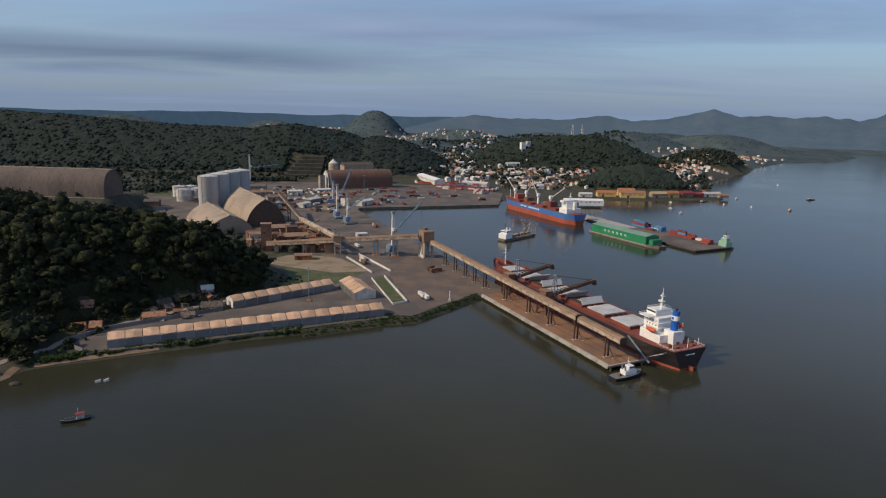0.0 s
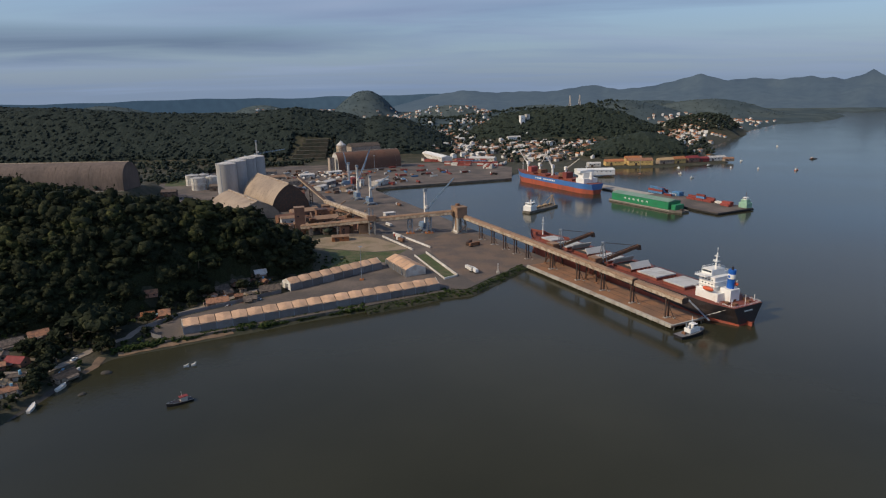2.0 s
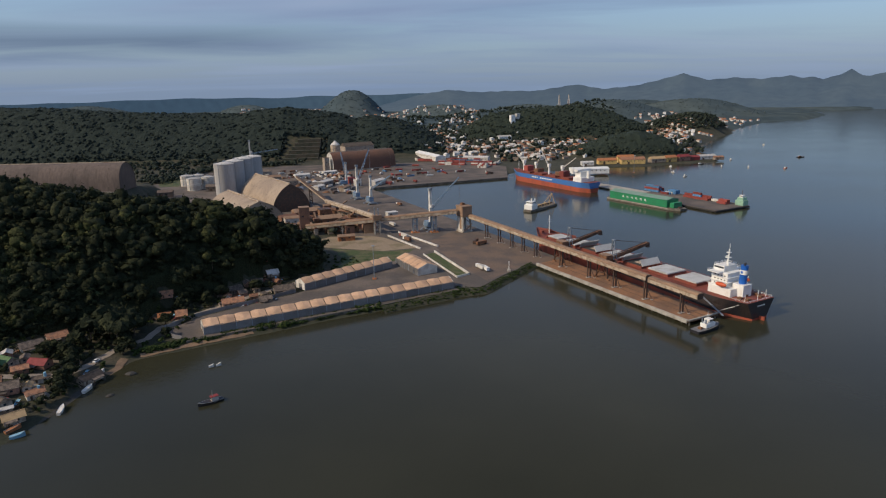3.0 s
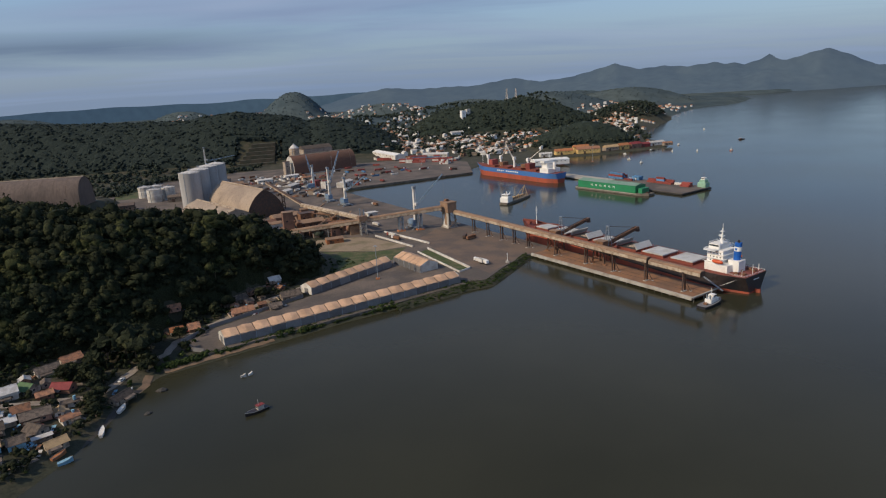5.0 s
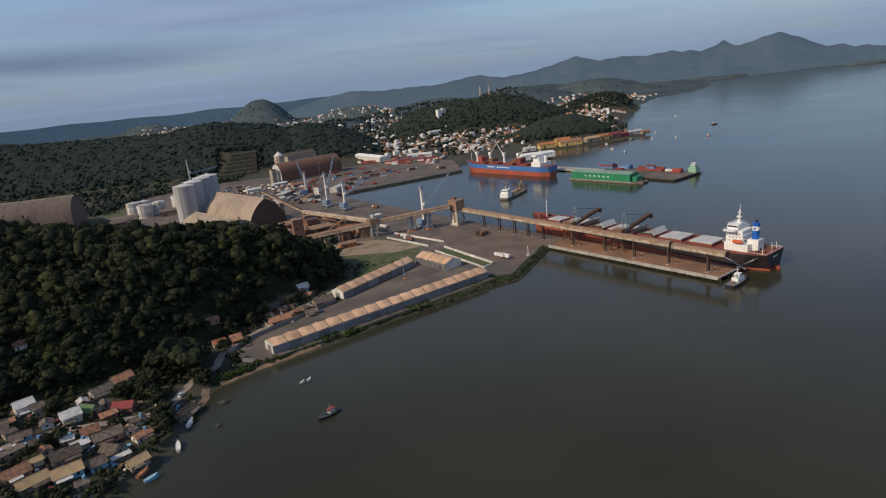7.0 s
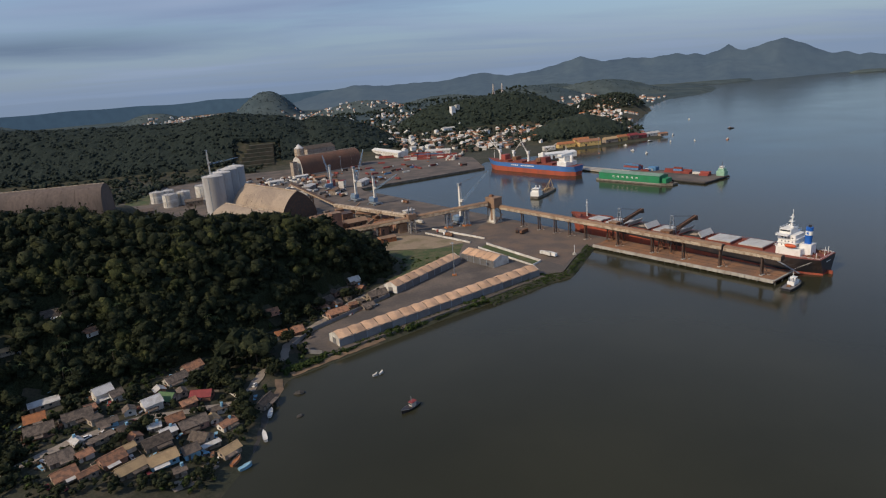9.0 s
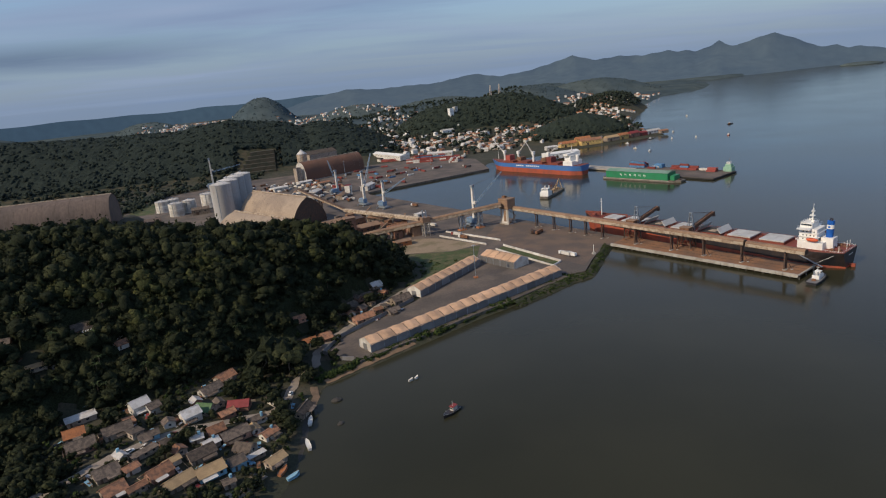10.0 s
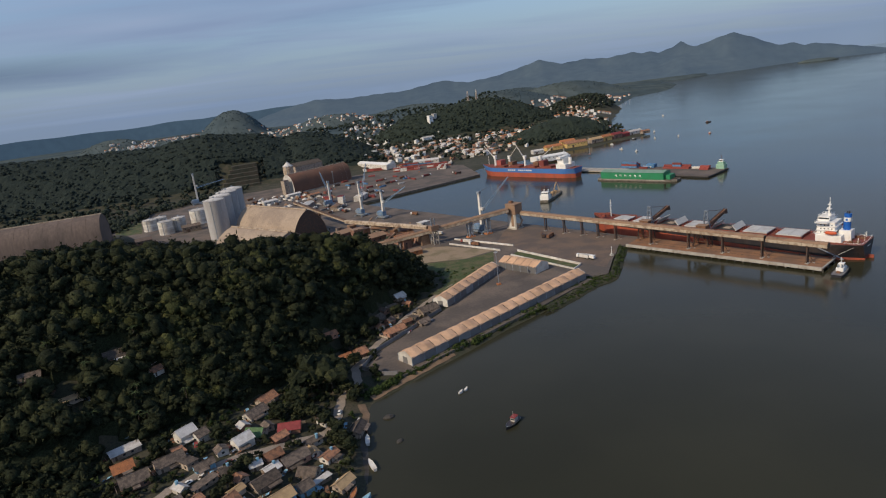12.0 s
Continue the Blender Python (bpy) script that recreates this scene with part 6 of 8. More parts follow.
wall_run("lawn_wall", [(-60, 514), (-36, 443), (-26, 450)], 1.4, 0.6, "offwhite", "low whitewashed wall round a lawn strip")
slab("lawn", [(-59, 513), (-51, 521), (-27, 450), (-36, 445)], 2.5, 3.10, M["grass"], "mown grass strip between low walls", "lawn")


def lorry(x, y, turn, cab="white", load="offwhite", label="white lorry parked on the apron"):
    t = thing("lorry", pose(x, y, 3.02, 0, 0, turn), label, "lorry", "lorries on the apron")
    part("trailer", Geo().box((-2.5, 0, 2.3), (9.5, 2.5, 2.6)), M[load], t, bevel=0.08)
    part("cab", Geo().box((4.2, 0, 1.9), (2.2, 2.4, 2.6)), M[cab], t, bevel=0.15)
    part("windscreen", Geo().box((5.32, 0, 2.4), (0.06, 2.0, 0.8)), M["glass"], t)
    for x2 in (-6, -4.7, 3.9):
        for y2 in (-1.1, 1.1):
            part("wheel", Geo().tube((x2, y2 - 0.2, 0.5), (x2, y2 + 0.2, 0.5), 0.5, n=10), M["rubber"], t)


for x, y, t, cb, ld, lb in ((-13, 462, 110, "white", "white", "white box lorry parked on the apron"), (-16, 466, 110, "white", "offwhite", "white box lorry parked on the apron"), (-75, 570, 120, "white", "rust", "tipper lorry with a rusty body"), (-78, 585, 125, "redbox", "offwhite", "red-cabbed lorry by the low wall"),
                            (-5, 545, 40, "rust", "rust", "rust-coloured dump lorry on the apron"), (-10, 552, 70, "rust", "darksteel", "dark dump lorry on the apron"), (-90, 640, 115, "white", "offwhite", "white lorry on the quay"), (-85, 760, 115, "white", "rust", "tipper lorry on the quay"),
                            (-160, 880, 60, "white", "offwhite", "white lorry in the yard"), (-190, 980, 20, "redbox", "rust", "rusty tipper in the yard"), (-120, 1060, 80, "white", "offwhite", "white lorry in the yard"), (-60, 1090, 10, "redbox", "redbox", "red lorry in the yard"), (-100, 1000, 65, "white", "darksteel", "dark lorry on the inner quay"),
                            (-150, 1090, 120, "redbox", "redbox", "red lorry in the yard"), (-20, 1080, 15, "white", "rust", "tipper lorry in the yard"), (20, 1060, 15, "white", "darksteel", "dark lorry on the inner quay")):
    lorry(x, y, t, cb, ld, lb)
rng = random.Random(5)
for i in range(40):
    x, y = rng.uniform(-330, -150), rng.uniform(860, 1130)
    if min(math.hypot(x - sx, y - sy) for sx, sy in ((-318, 838), (-311, 861), (-304, 884), (-297, 907), (-240, 800), (-265, 840), (-215, 760))) < 34:
        continue
    lorry(x, y, rng.choice((60, 65, 150, 240, 20)), rng.choice(("white", "redbox", "white")), rng.choice(("offwhite", "rust", "darksteel", "shedwall")), "lorry waiting in the crowded yard")


for i in range(46):
    x, y = rng.uniform(-205, 70), rng.uniform(930, 1120)
    if y < 925 + (x + 125) * 0.42 or (y < 1000 and x < -110):
        continue
    if rng.random() < 0.55:
        lorry(x, y, rng.choice((20, 25, 110, 200)), rng.choice(("white", "redbox", "white")), rng.choice(("redbox", "rust", "darksteel", "redbox")), "lorry loaded in the container yard")
    else:
        copy_thing(BOXES[rng.choice((0, 0, 0, 1, 2))], pose(x, y, 3.0, 0, 0, rng.choice((20, 110)) + rng.uniform(-5, 5)))
for j in range(4):
    for i in range(9):
        x, y = -285 + i * 11 + j * 4, 1010 + j * 22 + i * 4.5
        if rng.random() < 0.8:
            lorry(x, y, 112 + rng.uniform(-4, 4), rng.choice(("white", "greysteel", "redbox")), rng.choice(("darksteel", "shedwall", "rust", "offwhite")), "lorry parked in a row beside the ore store")
for i in range(60):
    x, y = rng.uniform(-300, -150), rng.uniform(870, 1110)
    if min(math.hypot(x - sx, y - sy) for sx, sy in ((-318, 838), (-311, 861), (-304, 884), (-297, 907), (-262, 840), (-270, 850))) < 30:
        continue
    solid("stockpile", Geo().loft([[(r * (1 + 0.2 * math.sin(a * 3 + i)) * math.cos(a), r * 0.7 * (1 + 0.2 * math.cos(a * 2 + i)) * math.sin(a), z) for a in np.linspace(0, 2 * math.pi, 10, endpoint=False)] for r, z in ((5.5, 0), (3.4, 1.7), (0.8, 2.8))]), M[rng.choice(("rust", "concrete", "darksteel", "gallery", "offwhite", "quay"))], "heap of bulk goods under sheets in the yard", "heap", group="heaps in the yard", m=pose(x, y, 2.98, 0, 0, rng.uniform(0, 180)))


def lamp_mast(x, y, h, label):
    t = thing("light_mast", pose(x, y, 3.05), label, "lamp", "tall light masts")
    part("pole", Geo().tube((0, 0, 0.8), (0, 0, h), 0.32, 0.16, n=8), M["greysteel"], t)
    part("base", Geo().box((0, 0, 0.5), (3.0, 3.0, 1.0)), M["orangeroof"], t, "orange concrete base")
    hd = part("lamp_head", Geo().tube((0, 0, h), (0, 0, h + 0.5), 1.2, 1.0, n=10), M["greysteel"], t)
    for k in range(4):
        part("floodlight", Geo().box((1.2 * math.cos(k * 1.57), 1.2 * math.sin(k * 1.57), h + 0.1), (0.6, 0.6, 0.5)), M["offwhite"], hd)


lamp_mast(-99, 447, 26, "tall grey light mast on an orange base")
lamp_mast(-140, 1085, 30, "tall grey light mast in the container yard")
lamp_mast(20, 1120, 30, "tall grey light mast in the container yard")
lamp_mast(295, 990, 28, "tall grey light mast at the ferry landing")


def beacon(x, y):
    t = thing("navigation_beacon", pose(x, y, 3.0), "small white beacon post on the seawall", "beacon")
    part("plinth", Geo().box((0, 0, 0.8), (2.6, 2.6, 1.6), taper=0.8), M["concrete"], t)
    part("post", Geo().tube((0, 0, 1.6), (0, 0, 7), 0.3, 0.2, n=8), M["white"], t)
    part("lantern", Geo().tube((0, 0, 7), (0, 0, 7.8), 0.4, n=8), M["white"], t)


beacon(6, 456)
BANK = [(-91, 383), (-60, 399), (-38, 411), (-19, 416), (-8, 430), (4, 446), (17, 462), (28, 477)]
g = Geo()
rows = []
for i, (x, y) in enumerate(BANK):
    (xa, ya), (xb, yb) = BANK[max(0, i - 1)], BANK[min(len(BANK) - 1, i + 1)]
    q = math.hypot(xb - xa, yb - ya)
    nx, ny = (yb - ya) / q, -(xb - xa) / q
    rows.append([(x + nx * d, y + ny * d, z + 0.3 * math.sin(i * 2.3 + d)) for d, z in ((-1.5, 3.3), (0.5, 3.2), (2.5, 1.9), (5.0, 0.6), (8.0, -1.5))])
g.loft(rows, closed=False, caps=False)
solid("revetment", g, M["ground"], "dark overgrown rubble bank below the apron's edge", "revetment", "structure")
solid("boulder", Geo().loft([[(-3 + k + (0.5 - abs(f - 0.5)) * 0, 2.2 * math.sin(f * 3.1) * math.cos(a), 1.4 * math.sin(f * 3.1) * math.sin(a)) for a in np.linspace(0, 2 * math.pi, 9, endpoint=False)] for k, f in ((0, 0.06), (1.5, 0.3), (3.4, 0.55), (5.2, 0.8), (6, 0.96))]), M["rock"], "dark wet boulder in the shallows", "rock", m=pose(-220, 300, 0.2))
solid("boulder", Geo().loft([[(-2 + k, 1.5 * math.sin(f * 3.1) * math.cos(a), 0.9 * math.sin(f * 3.1) * math.sin(a)) for a in np.linspace(0, 2 * math.pi, 9, endpoint=False)] for k, f in ((0, 0.06), (1.0, 0.3), (2.4, 0.55), (3.6, 0.8), (4, 0.96))]), M["rock"], "dark wet boulder in the shallows", "rock", m=pose(-220, 276, 0.1, 0, 0, 40))


def strip(name, pts, w, material, label, dz=0.12, category="road"):
    """A lane laid on the ground along a line."""
    rings = []
    pts = [np.array(p, float) for p in pts]
    fine = []
    for p, q in zip(pts, pts[1:]):
        n = max(1, int(np.hypot(*(q - p)) / 3))
        fine += [p + (q - p) * i / n for i in range(n)]
    fine.append(pts[-1])
    for i, p in enumerate(fine):
        d = fine[min(i + 1, len(fine) - 1)] - fine[max(i - 1, 0)]
        d = d / np.hypot(*d)
        nrm = np.array((-d[1], d[0]))
        row = []
        for k in (-1, -0.33, 0.33, 1):
            q = p + nrm * k * w / 2 * (1 + 0.15 * math.sin(i * 1.7 + k))
            row.append((q[0], q[1], ground_z(q[0], q[1]) + dz))
        rings.append(row)
    return solid(name, Geo().loft(rings, closed=False, caps=False), M[material], label, category, "structure", smooth=True)


strip("road", [(-345, 246), (-334, 254), (-319, 269), (-306, 278), (-293, 286), (-270, 291), (-252, 295), (-246, 304), (-240, 326), (-228, 343), (-227, 360), (-214, 381), (-197, 401), (-179, 424), (-150, 452), (-128, 470)], 5.0, "lane", "pale dry earth lane through the shore village", 0.35)
strip("trim", [(-262, 283), (-256, 275), (-246, 270)], 7, "lane", "bare earth landing by the houses", 0.3, "path")
strip("trim", [(-256, 243), (-262, 234), (-270, 228)], 6, "lane", "bare earth clearing between houses", 0.3, "path")
strip("trim", [(-224, 322), (-207, 331), (-178, 346), (-168, 351)], 3.6, "sand", "narrow strip of tan beach sand", 0.25, "beach")
strip("trim", [(-231, 318), (-230, 308), (-232, 300)], 4, "sand", "narrow strip of tan beach sand", 0.25, "beach")
strip("trim", [(-236, 232), (-238, 250), (-236, 268), (-234, 290)], 6, "rock", "dark muddy tidal shore", 0.2, "shore")


# ---- houses ----
def house(x, y, sx, sy, h, turn, roof, wall, label, pitch=0.32, lean=0.0, chim=False, z=None):
    """A small house: local x along the ridge. lean = 1 gives a single slope."""
    if len(label.split()) < 4:
        label += " near the water"
    sx, sy, h = sx * 0.93, sy * 0.93, h * 0.86
    z = ground_z(x, y) if z is None else z
    t = thing("house", pose(x, y, z - 0.3, 0, 0, turn), label, "house", "houses of the shore village")
    part("wall", Geo().box((0, 0, (h + 0.3) / 2), (sx, sy, h + 0.3)), M[wall], t)
    e, th = 0.55, 0.16
    H = h + 0.3
    if lean:
        part("roof_slope", Geo().add([(-sx / 2 - e, -sy / 2 - e, H), (sx / 2 + e, -sy / 2 - e, H), (sx / 2 + e, sy / 2 + e, H + pitch * sy * 0.5), (-sx / 2 - e, sy / 2 + e, H + pitch * sy * 0.5),
                                      (-sx / 2 - e, -sy / 2 - e, H - th), (sx / 2 + e, -sy / 2 - e, H - th), (sx / 2 + e, sy / 2 + e, H - th + pitch * sy * 0.5), (-sx / 2 - e, sy / 2 + e, H - th + pitch * sy * 0.5)],
                                     [(0, 1, 2, 3), (7, 6, 5, 4), (0, 4, 5, 1), (1, 5, 6, 2), (2, 6, 7, 3), (3, 7, 4, 0)]), M[roof], t)
    else:
        rise = pitch * sy
        part("gable", Geo().loft([[(xx, -sy / 2, H), (xx, 0, H + rise - 0.05), (xx, sy / 2, H)] for xx in (-sx / 2 + 0.02, sx / 2 - 0.02)]), M[wall], t)
        for s in (1, -1):
            a = (s * (sy / 2 + e), H - e * pitch * 2)
            b = (0.0, H + rise)
            vs = [(xx, yy, zz + dz) for dz in (0.14, 0.0) for xx, yy, zz in ((-sx / 2 - e, a[0], a[1]), (sx / 2 + e, a[0], a[1]), (sx / 2 + e, b[0], b[1]), (-sx / 2 - e, b[0], b[1]))]
            part("roof_slope", Geo().add(vs, [(0, 1, 2, 3), (7, 6, 5, 4), (0, 4, 5, 1), (1, 5, 6, 2), (2, 6, 7, 3), (3, 7, 4, 0)]), M[roof], t)
        part("ridge_cap", Geo().beam((-sx / 2 - e, 0, H + rise + 0.16), (sx / 2 + e, 0, H + rise + 0.16), 0.4, 0.16), M[roof], t)
    for s in (1, -1):
        for k in range(max(1, int(sx / 3.6))):
            wx = -sx / 2 + 1.8 + k * 3.6
            if k == 0 and s < 0:
                part("door", Geo().box((wx, s * (sy / 2 + 0.03), 1.35), (0.95, 0.1, 2.1)), M["bark"], t)
            else:
                part("window", Geo().box((wx, s * (sy / 2 + 0.03), 1.8), (1.2, 0.1, 1.0)), M["glass"], t)
        part("window", Geo().box((s * (sx / 2 + 0.03), 0, 1.9), (0.1, 1.2, 1.0)), M["glass"], t)
    # a lean-to porch on posts along one side
    if sx > 7.5 and not lean:
        pl, pd, px = sx * 0.55, 2.4, sx * 0.16 * (1 if int(abs(x)) % 2 else -1)
        part("porch_roof", Geo().add([(px - pl / 2, -sy / 2 - pd, 2.2), (px + pl / 2, -sy / 2 - pd, 2.2), (px + pl / 2, -sy / 2 - 0.1, 2.75), (px - pl / 2, -sy / 2 - 0.1, 2.75),
                                      (px - pl / 2, -sy / 2 - pd, 2.1), (px + pl / 2, -sy / 2 - pd, 2.1), (px + pl / 2, -sy / 2 - 0.1, 2.65), (px - pl / 2, -sy / 2 - 0.1, 2.65)],
                                     [(0, 1, 2, 3), (7, 6, 5, 4), (0, 4, 5, 1), (1, 5, 6, 2), (2, 6, 7, 3), (3, 7, 4, 0)]), M["whiteroof" if int(abs(y)) % 3 == 0 else "oldtile"], t, "lean-to porch roof")
        for k in (-1, 1):
            part("porch_post", Geo().box((px + k * (pl / 2 - 0.2), -sy / 2 - pd + 0.2, 1.1), (0.18, 0.18, 2.2)), M["bark"], t)
    if sx > 8.5:
        g = Geo().beam((-sx / 2 - 1.8, sy / 2 + 2.2, 0.9), (sx / 2 + 1.5, sy / 2 + 2.2, 0.9), 0.12, 1.5).beam((-sx / 2 - 1.8, sy / 2 + 2.2, 0.9), (-sx / 2 - 1.8, -sy / 2, 0.9), 0.12, 1.5)
        part("yard_wall", g, M["plaster"], t, "low plastered yard wall")
    if chim:
        part("water_tank", Geo().tube((sx * 0.25, 0, H + 0.2), (sx * 0.25, 0, H + 2.4), 0.7, n=10), M["bluewall"], t, "blue plastic water tank")
    return t


LANE = [(-345, 246), (-334, 254), (-319, 269), (-306, 278), (-293, 286), (-270, 291), (-252, 295), (-246, 304), (-240, 326), (-228, 343), (-227, 360), (-214, 381), (-197, 401), (-179, 424), (-150, 452), (-128, 470)]
VILLAGE = (
    (-343, 312, 14, 6, 3.2, 25, "whiteroof", "plaster", "long house under a whitish fibre-cement roof", 0.2, 1), (-341, 295, 9, 8, 3.0, 20, "orangeroof", "plaster", "small house with a bright orange tile roof"),
    (-334, 281, 12, 9, 3.4, 20, "oldtile", "pinkwall", "house with a dark lichen-stained roof and salmon walls"), (-321, 290, 13, 8, 3.6, 24, "oldtile", "plaster", "house with a dark weathered roof above the lane"),
    (-316, 312, 9, 8, 5.4, 35, "whiteroof", "offwhite", "two-storey whitewashed house with a pale roof"), (-309, 309, 6, 7, 4.2, 35, "oldtile", "offwhite", "small annexe with a grey roof"),
    (-290, 296, 9, 8, 4.6, 32, "whiteroof", "offwhite", "white two-storey house with a pale grey roof"), (-284, 303, 9, 8, 3.0, -28, "greenhouse_roof", "plaster", "house with a mossy green sheet roof"),
    (-268, 304, 11, 7, 3.0, -12, "redroof", "brick", "house with a dark red sheet roof"), (-278, 340, 11, 8, 3.0, 40, "tile", "plaster", "house with a tan-orange tile roof below the woods"),
    (-284, 325, 12, 8, 3.2, 38, "oldtile", "offwhite", "dark-roofed house at the edge of the woods"), (-277, 280, 8, 7, 3.0, 25, "tile", "pinkwall", "small house with a brown tile roof by the lane"),
    (-268, 274, 13, 8, 3.6, 28, "oldtile", "pinkwall", "house with a wide brown tile roof"), (-281, 260, 12, 8, 3.4, 30, "oldtile", "plaster", "house with a mottled grey-brown roof"),
    (-276, 246, 12, 8, 3.4, 28, "tanroof", "bluewall", "light-blue house with a tan sheet roof"), (-266, 251, 7, 7, 3.6, 28, "oldtile", "bluewall", "light-blue annexe with a brown roof"),
    (-263, 262, 9, 7, 3.0, -30, "oldtile", "plaster", "dark-roofed shed house by the shore"), (-258, 256, 8, 2.6, 2.6, 32, "whiteroof", "plaster", "narrow white-roofed lean-to", 0.2, 1),
    (-250, 250, 9, 6, 3.0, 40, "tanroof", "plaster", "boat house with a tan roof at the shore"), (-287, 241, 12, 7, 3.2, 38, "tanroof", "plaster", "house with a pale tan sheet roof"),
    (-296, 249, 10, 8, 3.0, 40, "tile", "pinkwall", "house with a red-brown tile roof"), (-237, 292, 12, 6, 3.0, 62, "oldtile", "plaster", "long boathouse on the water's edge"),
    (-305, 267, 12, 3.6, 2.8, 40, "oldtile", "plaster", "narrow roadside house with a dark roof", 0.25, 1), (-306, 281, 9, 5, 3.0, 25, "oldtile", "bluewall", "light-blue house beside the lane"),
    (-317, 254, 10, 8, 3.0, 30, "oldtile", "plaster", "house with a dark brown roof"), (-311, 240, 9, 8, 3.0, 35, "tile", "plaster", "house with a tile roof"), (-349, 363, 12, 9, 3.2, 15, "oldtile", "brick", "dark-roofed house half hidden in the forest"), (-331, 357, 7, 6, 3.0, 40, "tile", "offwhite", "small white house with a red-brown roof in the forest"), (-402, 288, 9, 7, 3.2, 30, "whiteroof", "plaster", "white-roofed house among dark trees"),
    (-385, 350, 10, 8, 3.0, 10, "oldtile", "brick", "hidden dark-roofed house in a forest clearing"), (-368, 338, 13, 5, 2.8, 25, "tanroof", "plaster", "tan-roofed shelter in a forest clearing", 0.2, 1),
    (-177, 453, 9, 7, 3.2, 25, "whiteroof", "plaster", "pale-roofed house beside the lane"), (-186, 441, 8, 7, 3.2, 20, "oldtile", "offwhite", "white house with a dark roof"), (-199, 428, 10, 7, 3.2, 40, "oldtile", "plaster", "brown-roofed house at the wood's edge"), (-192, 420, 6, 6, 3.0, 40, "oldtile", "pinkwall", "small brown-roofed hut"),
    (-193, 400, 15, 8, 3.4, 24, "tile", "pinkwall", "long brown tiled house with a red-walled front"), (-163, 424, 15, 9, 3.6, 20, "oldtile", "plaster", "wide old house with a dark brown roof"), (-172, 404, 9, 6, 3.2, 25, "oldtile", "plaster", "dark-roofed house by the yard wall"),
    (-235, 396, 8, 6, 3.0, 20, "tile", "pinkwall", "tile-roofed hut under the trees"), (-230, 376, 8, 6, 3.2, 20, "orangeroof", "offwhite", "white house with an orange roof"), (-220, 378, 7, 9, 3.2, 20, "tile", "brick", "brown tiled house beside the lane"))
for row in VILLAGE:
    house(*row)
HUTS = []
rngv = random.Random(77)
while len(HUTS) < 26:
    x, y = rngv.choice(((rngv.uniform(-318, -250), rngv.uniform(232, 318)), (rngv.uniform(-318, -252), rngv.uniform(236, 300)), (rngv.uniform(-212, -160), rngv.uniform(385, 455))))
    if inland(x, y) < 6 or (x > -212 and y < 0.78 * x + 544):
        continue
    if x > -240 and y > 0.98 * x + 628:
        continue
    if min(math.hypot(x - r[0], y - r[1]) - 0.42 * max(r[2], r[3]) for r in VILLAGE) < 3.2 or any(math.hypot(x - q[0], y - q[1]) < 6.5 for q in HUTS):
        continue
    if min(math.hypot(x - (x0 + (x1 - x0) * k / 6), y - (y0 + (y1 - y0) * k / 6)) for (x0, y0), (x1, y1) in zip(LANE, LANE[1:]) for k in range(7)) < 4.2:
        continue
    HUTS.append((x, y, rngv.uniform(4.5, 8.5), rngv.uniform(4, 6)))
    house(x, y, HUTS[-1][2], HUTS[-1][3], rngv.uniform(2.6, 3.4), rngv.choice((28, 118)) + rngv.uniform(-14, 14), rngv.choice(("oldtile", "oldtile", "tile", "whiteroof" if x < -240 else "oldtile", "oldtile", "tanroof" if x < -240 else "tile")), rngv.choice(("plaster", "pinkwall", "brick", "plaster", "offwhite")), "small weathered hut squeezed between the houses", 0.25, rngv.choice((0, 0, 1)), rngv.random() < 0.2)


def yard_junk(x, y, k):
    t = thing("junk_pile", pose(x, y, ground_z(x, y), 0, 0, k * 37 % 180), "pile of old boards and sheet metal in a yard", "junk", "junk piles in the yards")
    part("timber_bundle", Geo().box((0, 0, 0.4), (2.6, 1.2, 0.8)), M["bark"], t)
    part("metal_sheet", Geo().beam((-1.8, 0.8, 0.1), (1.2, -0.6, 1.3), 1.6, 0.08), M[("whiteroof", "rust", "redroof", "bluewall")[k % 4]], t)
    part("drum", Geo().tube((1.8, 0.6, 0), (1.8, 0.6, 0.9), 0.3, n=8), M[("bluewall", "rust", "orangeroof")[k % 3]], t)


for k in range(90):
    r = rngv.choice(VILLAGE)
    a = rngv.uniform(0, 6.28)
    x, y = r[0] + math.cos(a) * (r[2] * 0.5 + 2.2), r[1] + math.sin(a) * (r[2] * 0.5 + 2.2)
    if inland(x, y) > 5:
        yard_junk(x, y, k)


def parked_car(x, y, turn, paint, label):
    t = thing("car", pose(x, y, ground_z(x, y) + 0.1, 0, 0, turn), label, "car", "cars parked along the lane")
    part("body", Geo().box((0, 0, 0.65), (4.2, 1.7, 0.7)), M[paint], t, bevel=0.12)
    part("cabin", Geo().box((-0.2, 0, 1.25), (2.3, 1.5, 0.6), taper=0.82), M["glass"], t)
    part("roof", Geo().box((-0.2, 0, 1.57), (1.8, 1.2, 0.06)), M[paint], t)
    for wx in (-1.3, 1.3):
        for wy in (-0.8, 0.8):
            part("wheel", Geo().tube((wx, wy - 0.1, 0.32), (wx, wy + 0.1, 0.32), 0.32, n=10), M["rubber"], t)


for x, y, tr, pt, lb in ((-296, 282, 32, "redroof", "dark red car parked beside the lane"), (-312, 271, 40, "white", "white car parked beside the lane"), (-262, 289, 5, "greysteel", "grey car parked beside the lane"), (-243, 312, 75, "white", "white car parked beside the lane"), (-213, 377, 50, "greysteel", "grey car parked beside the lane")):
    parked_car(x, y, tr, pt, lb)
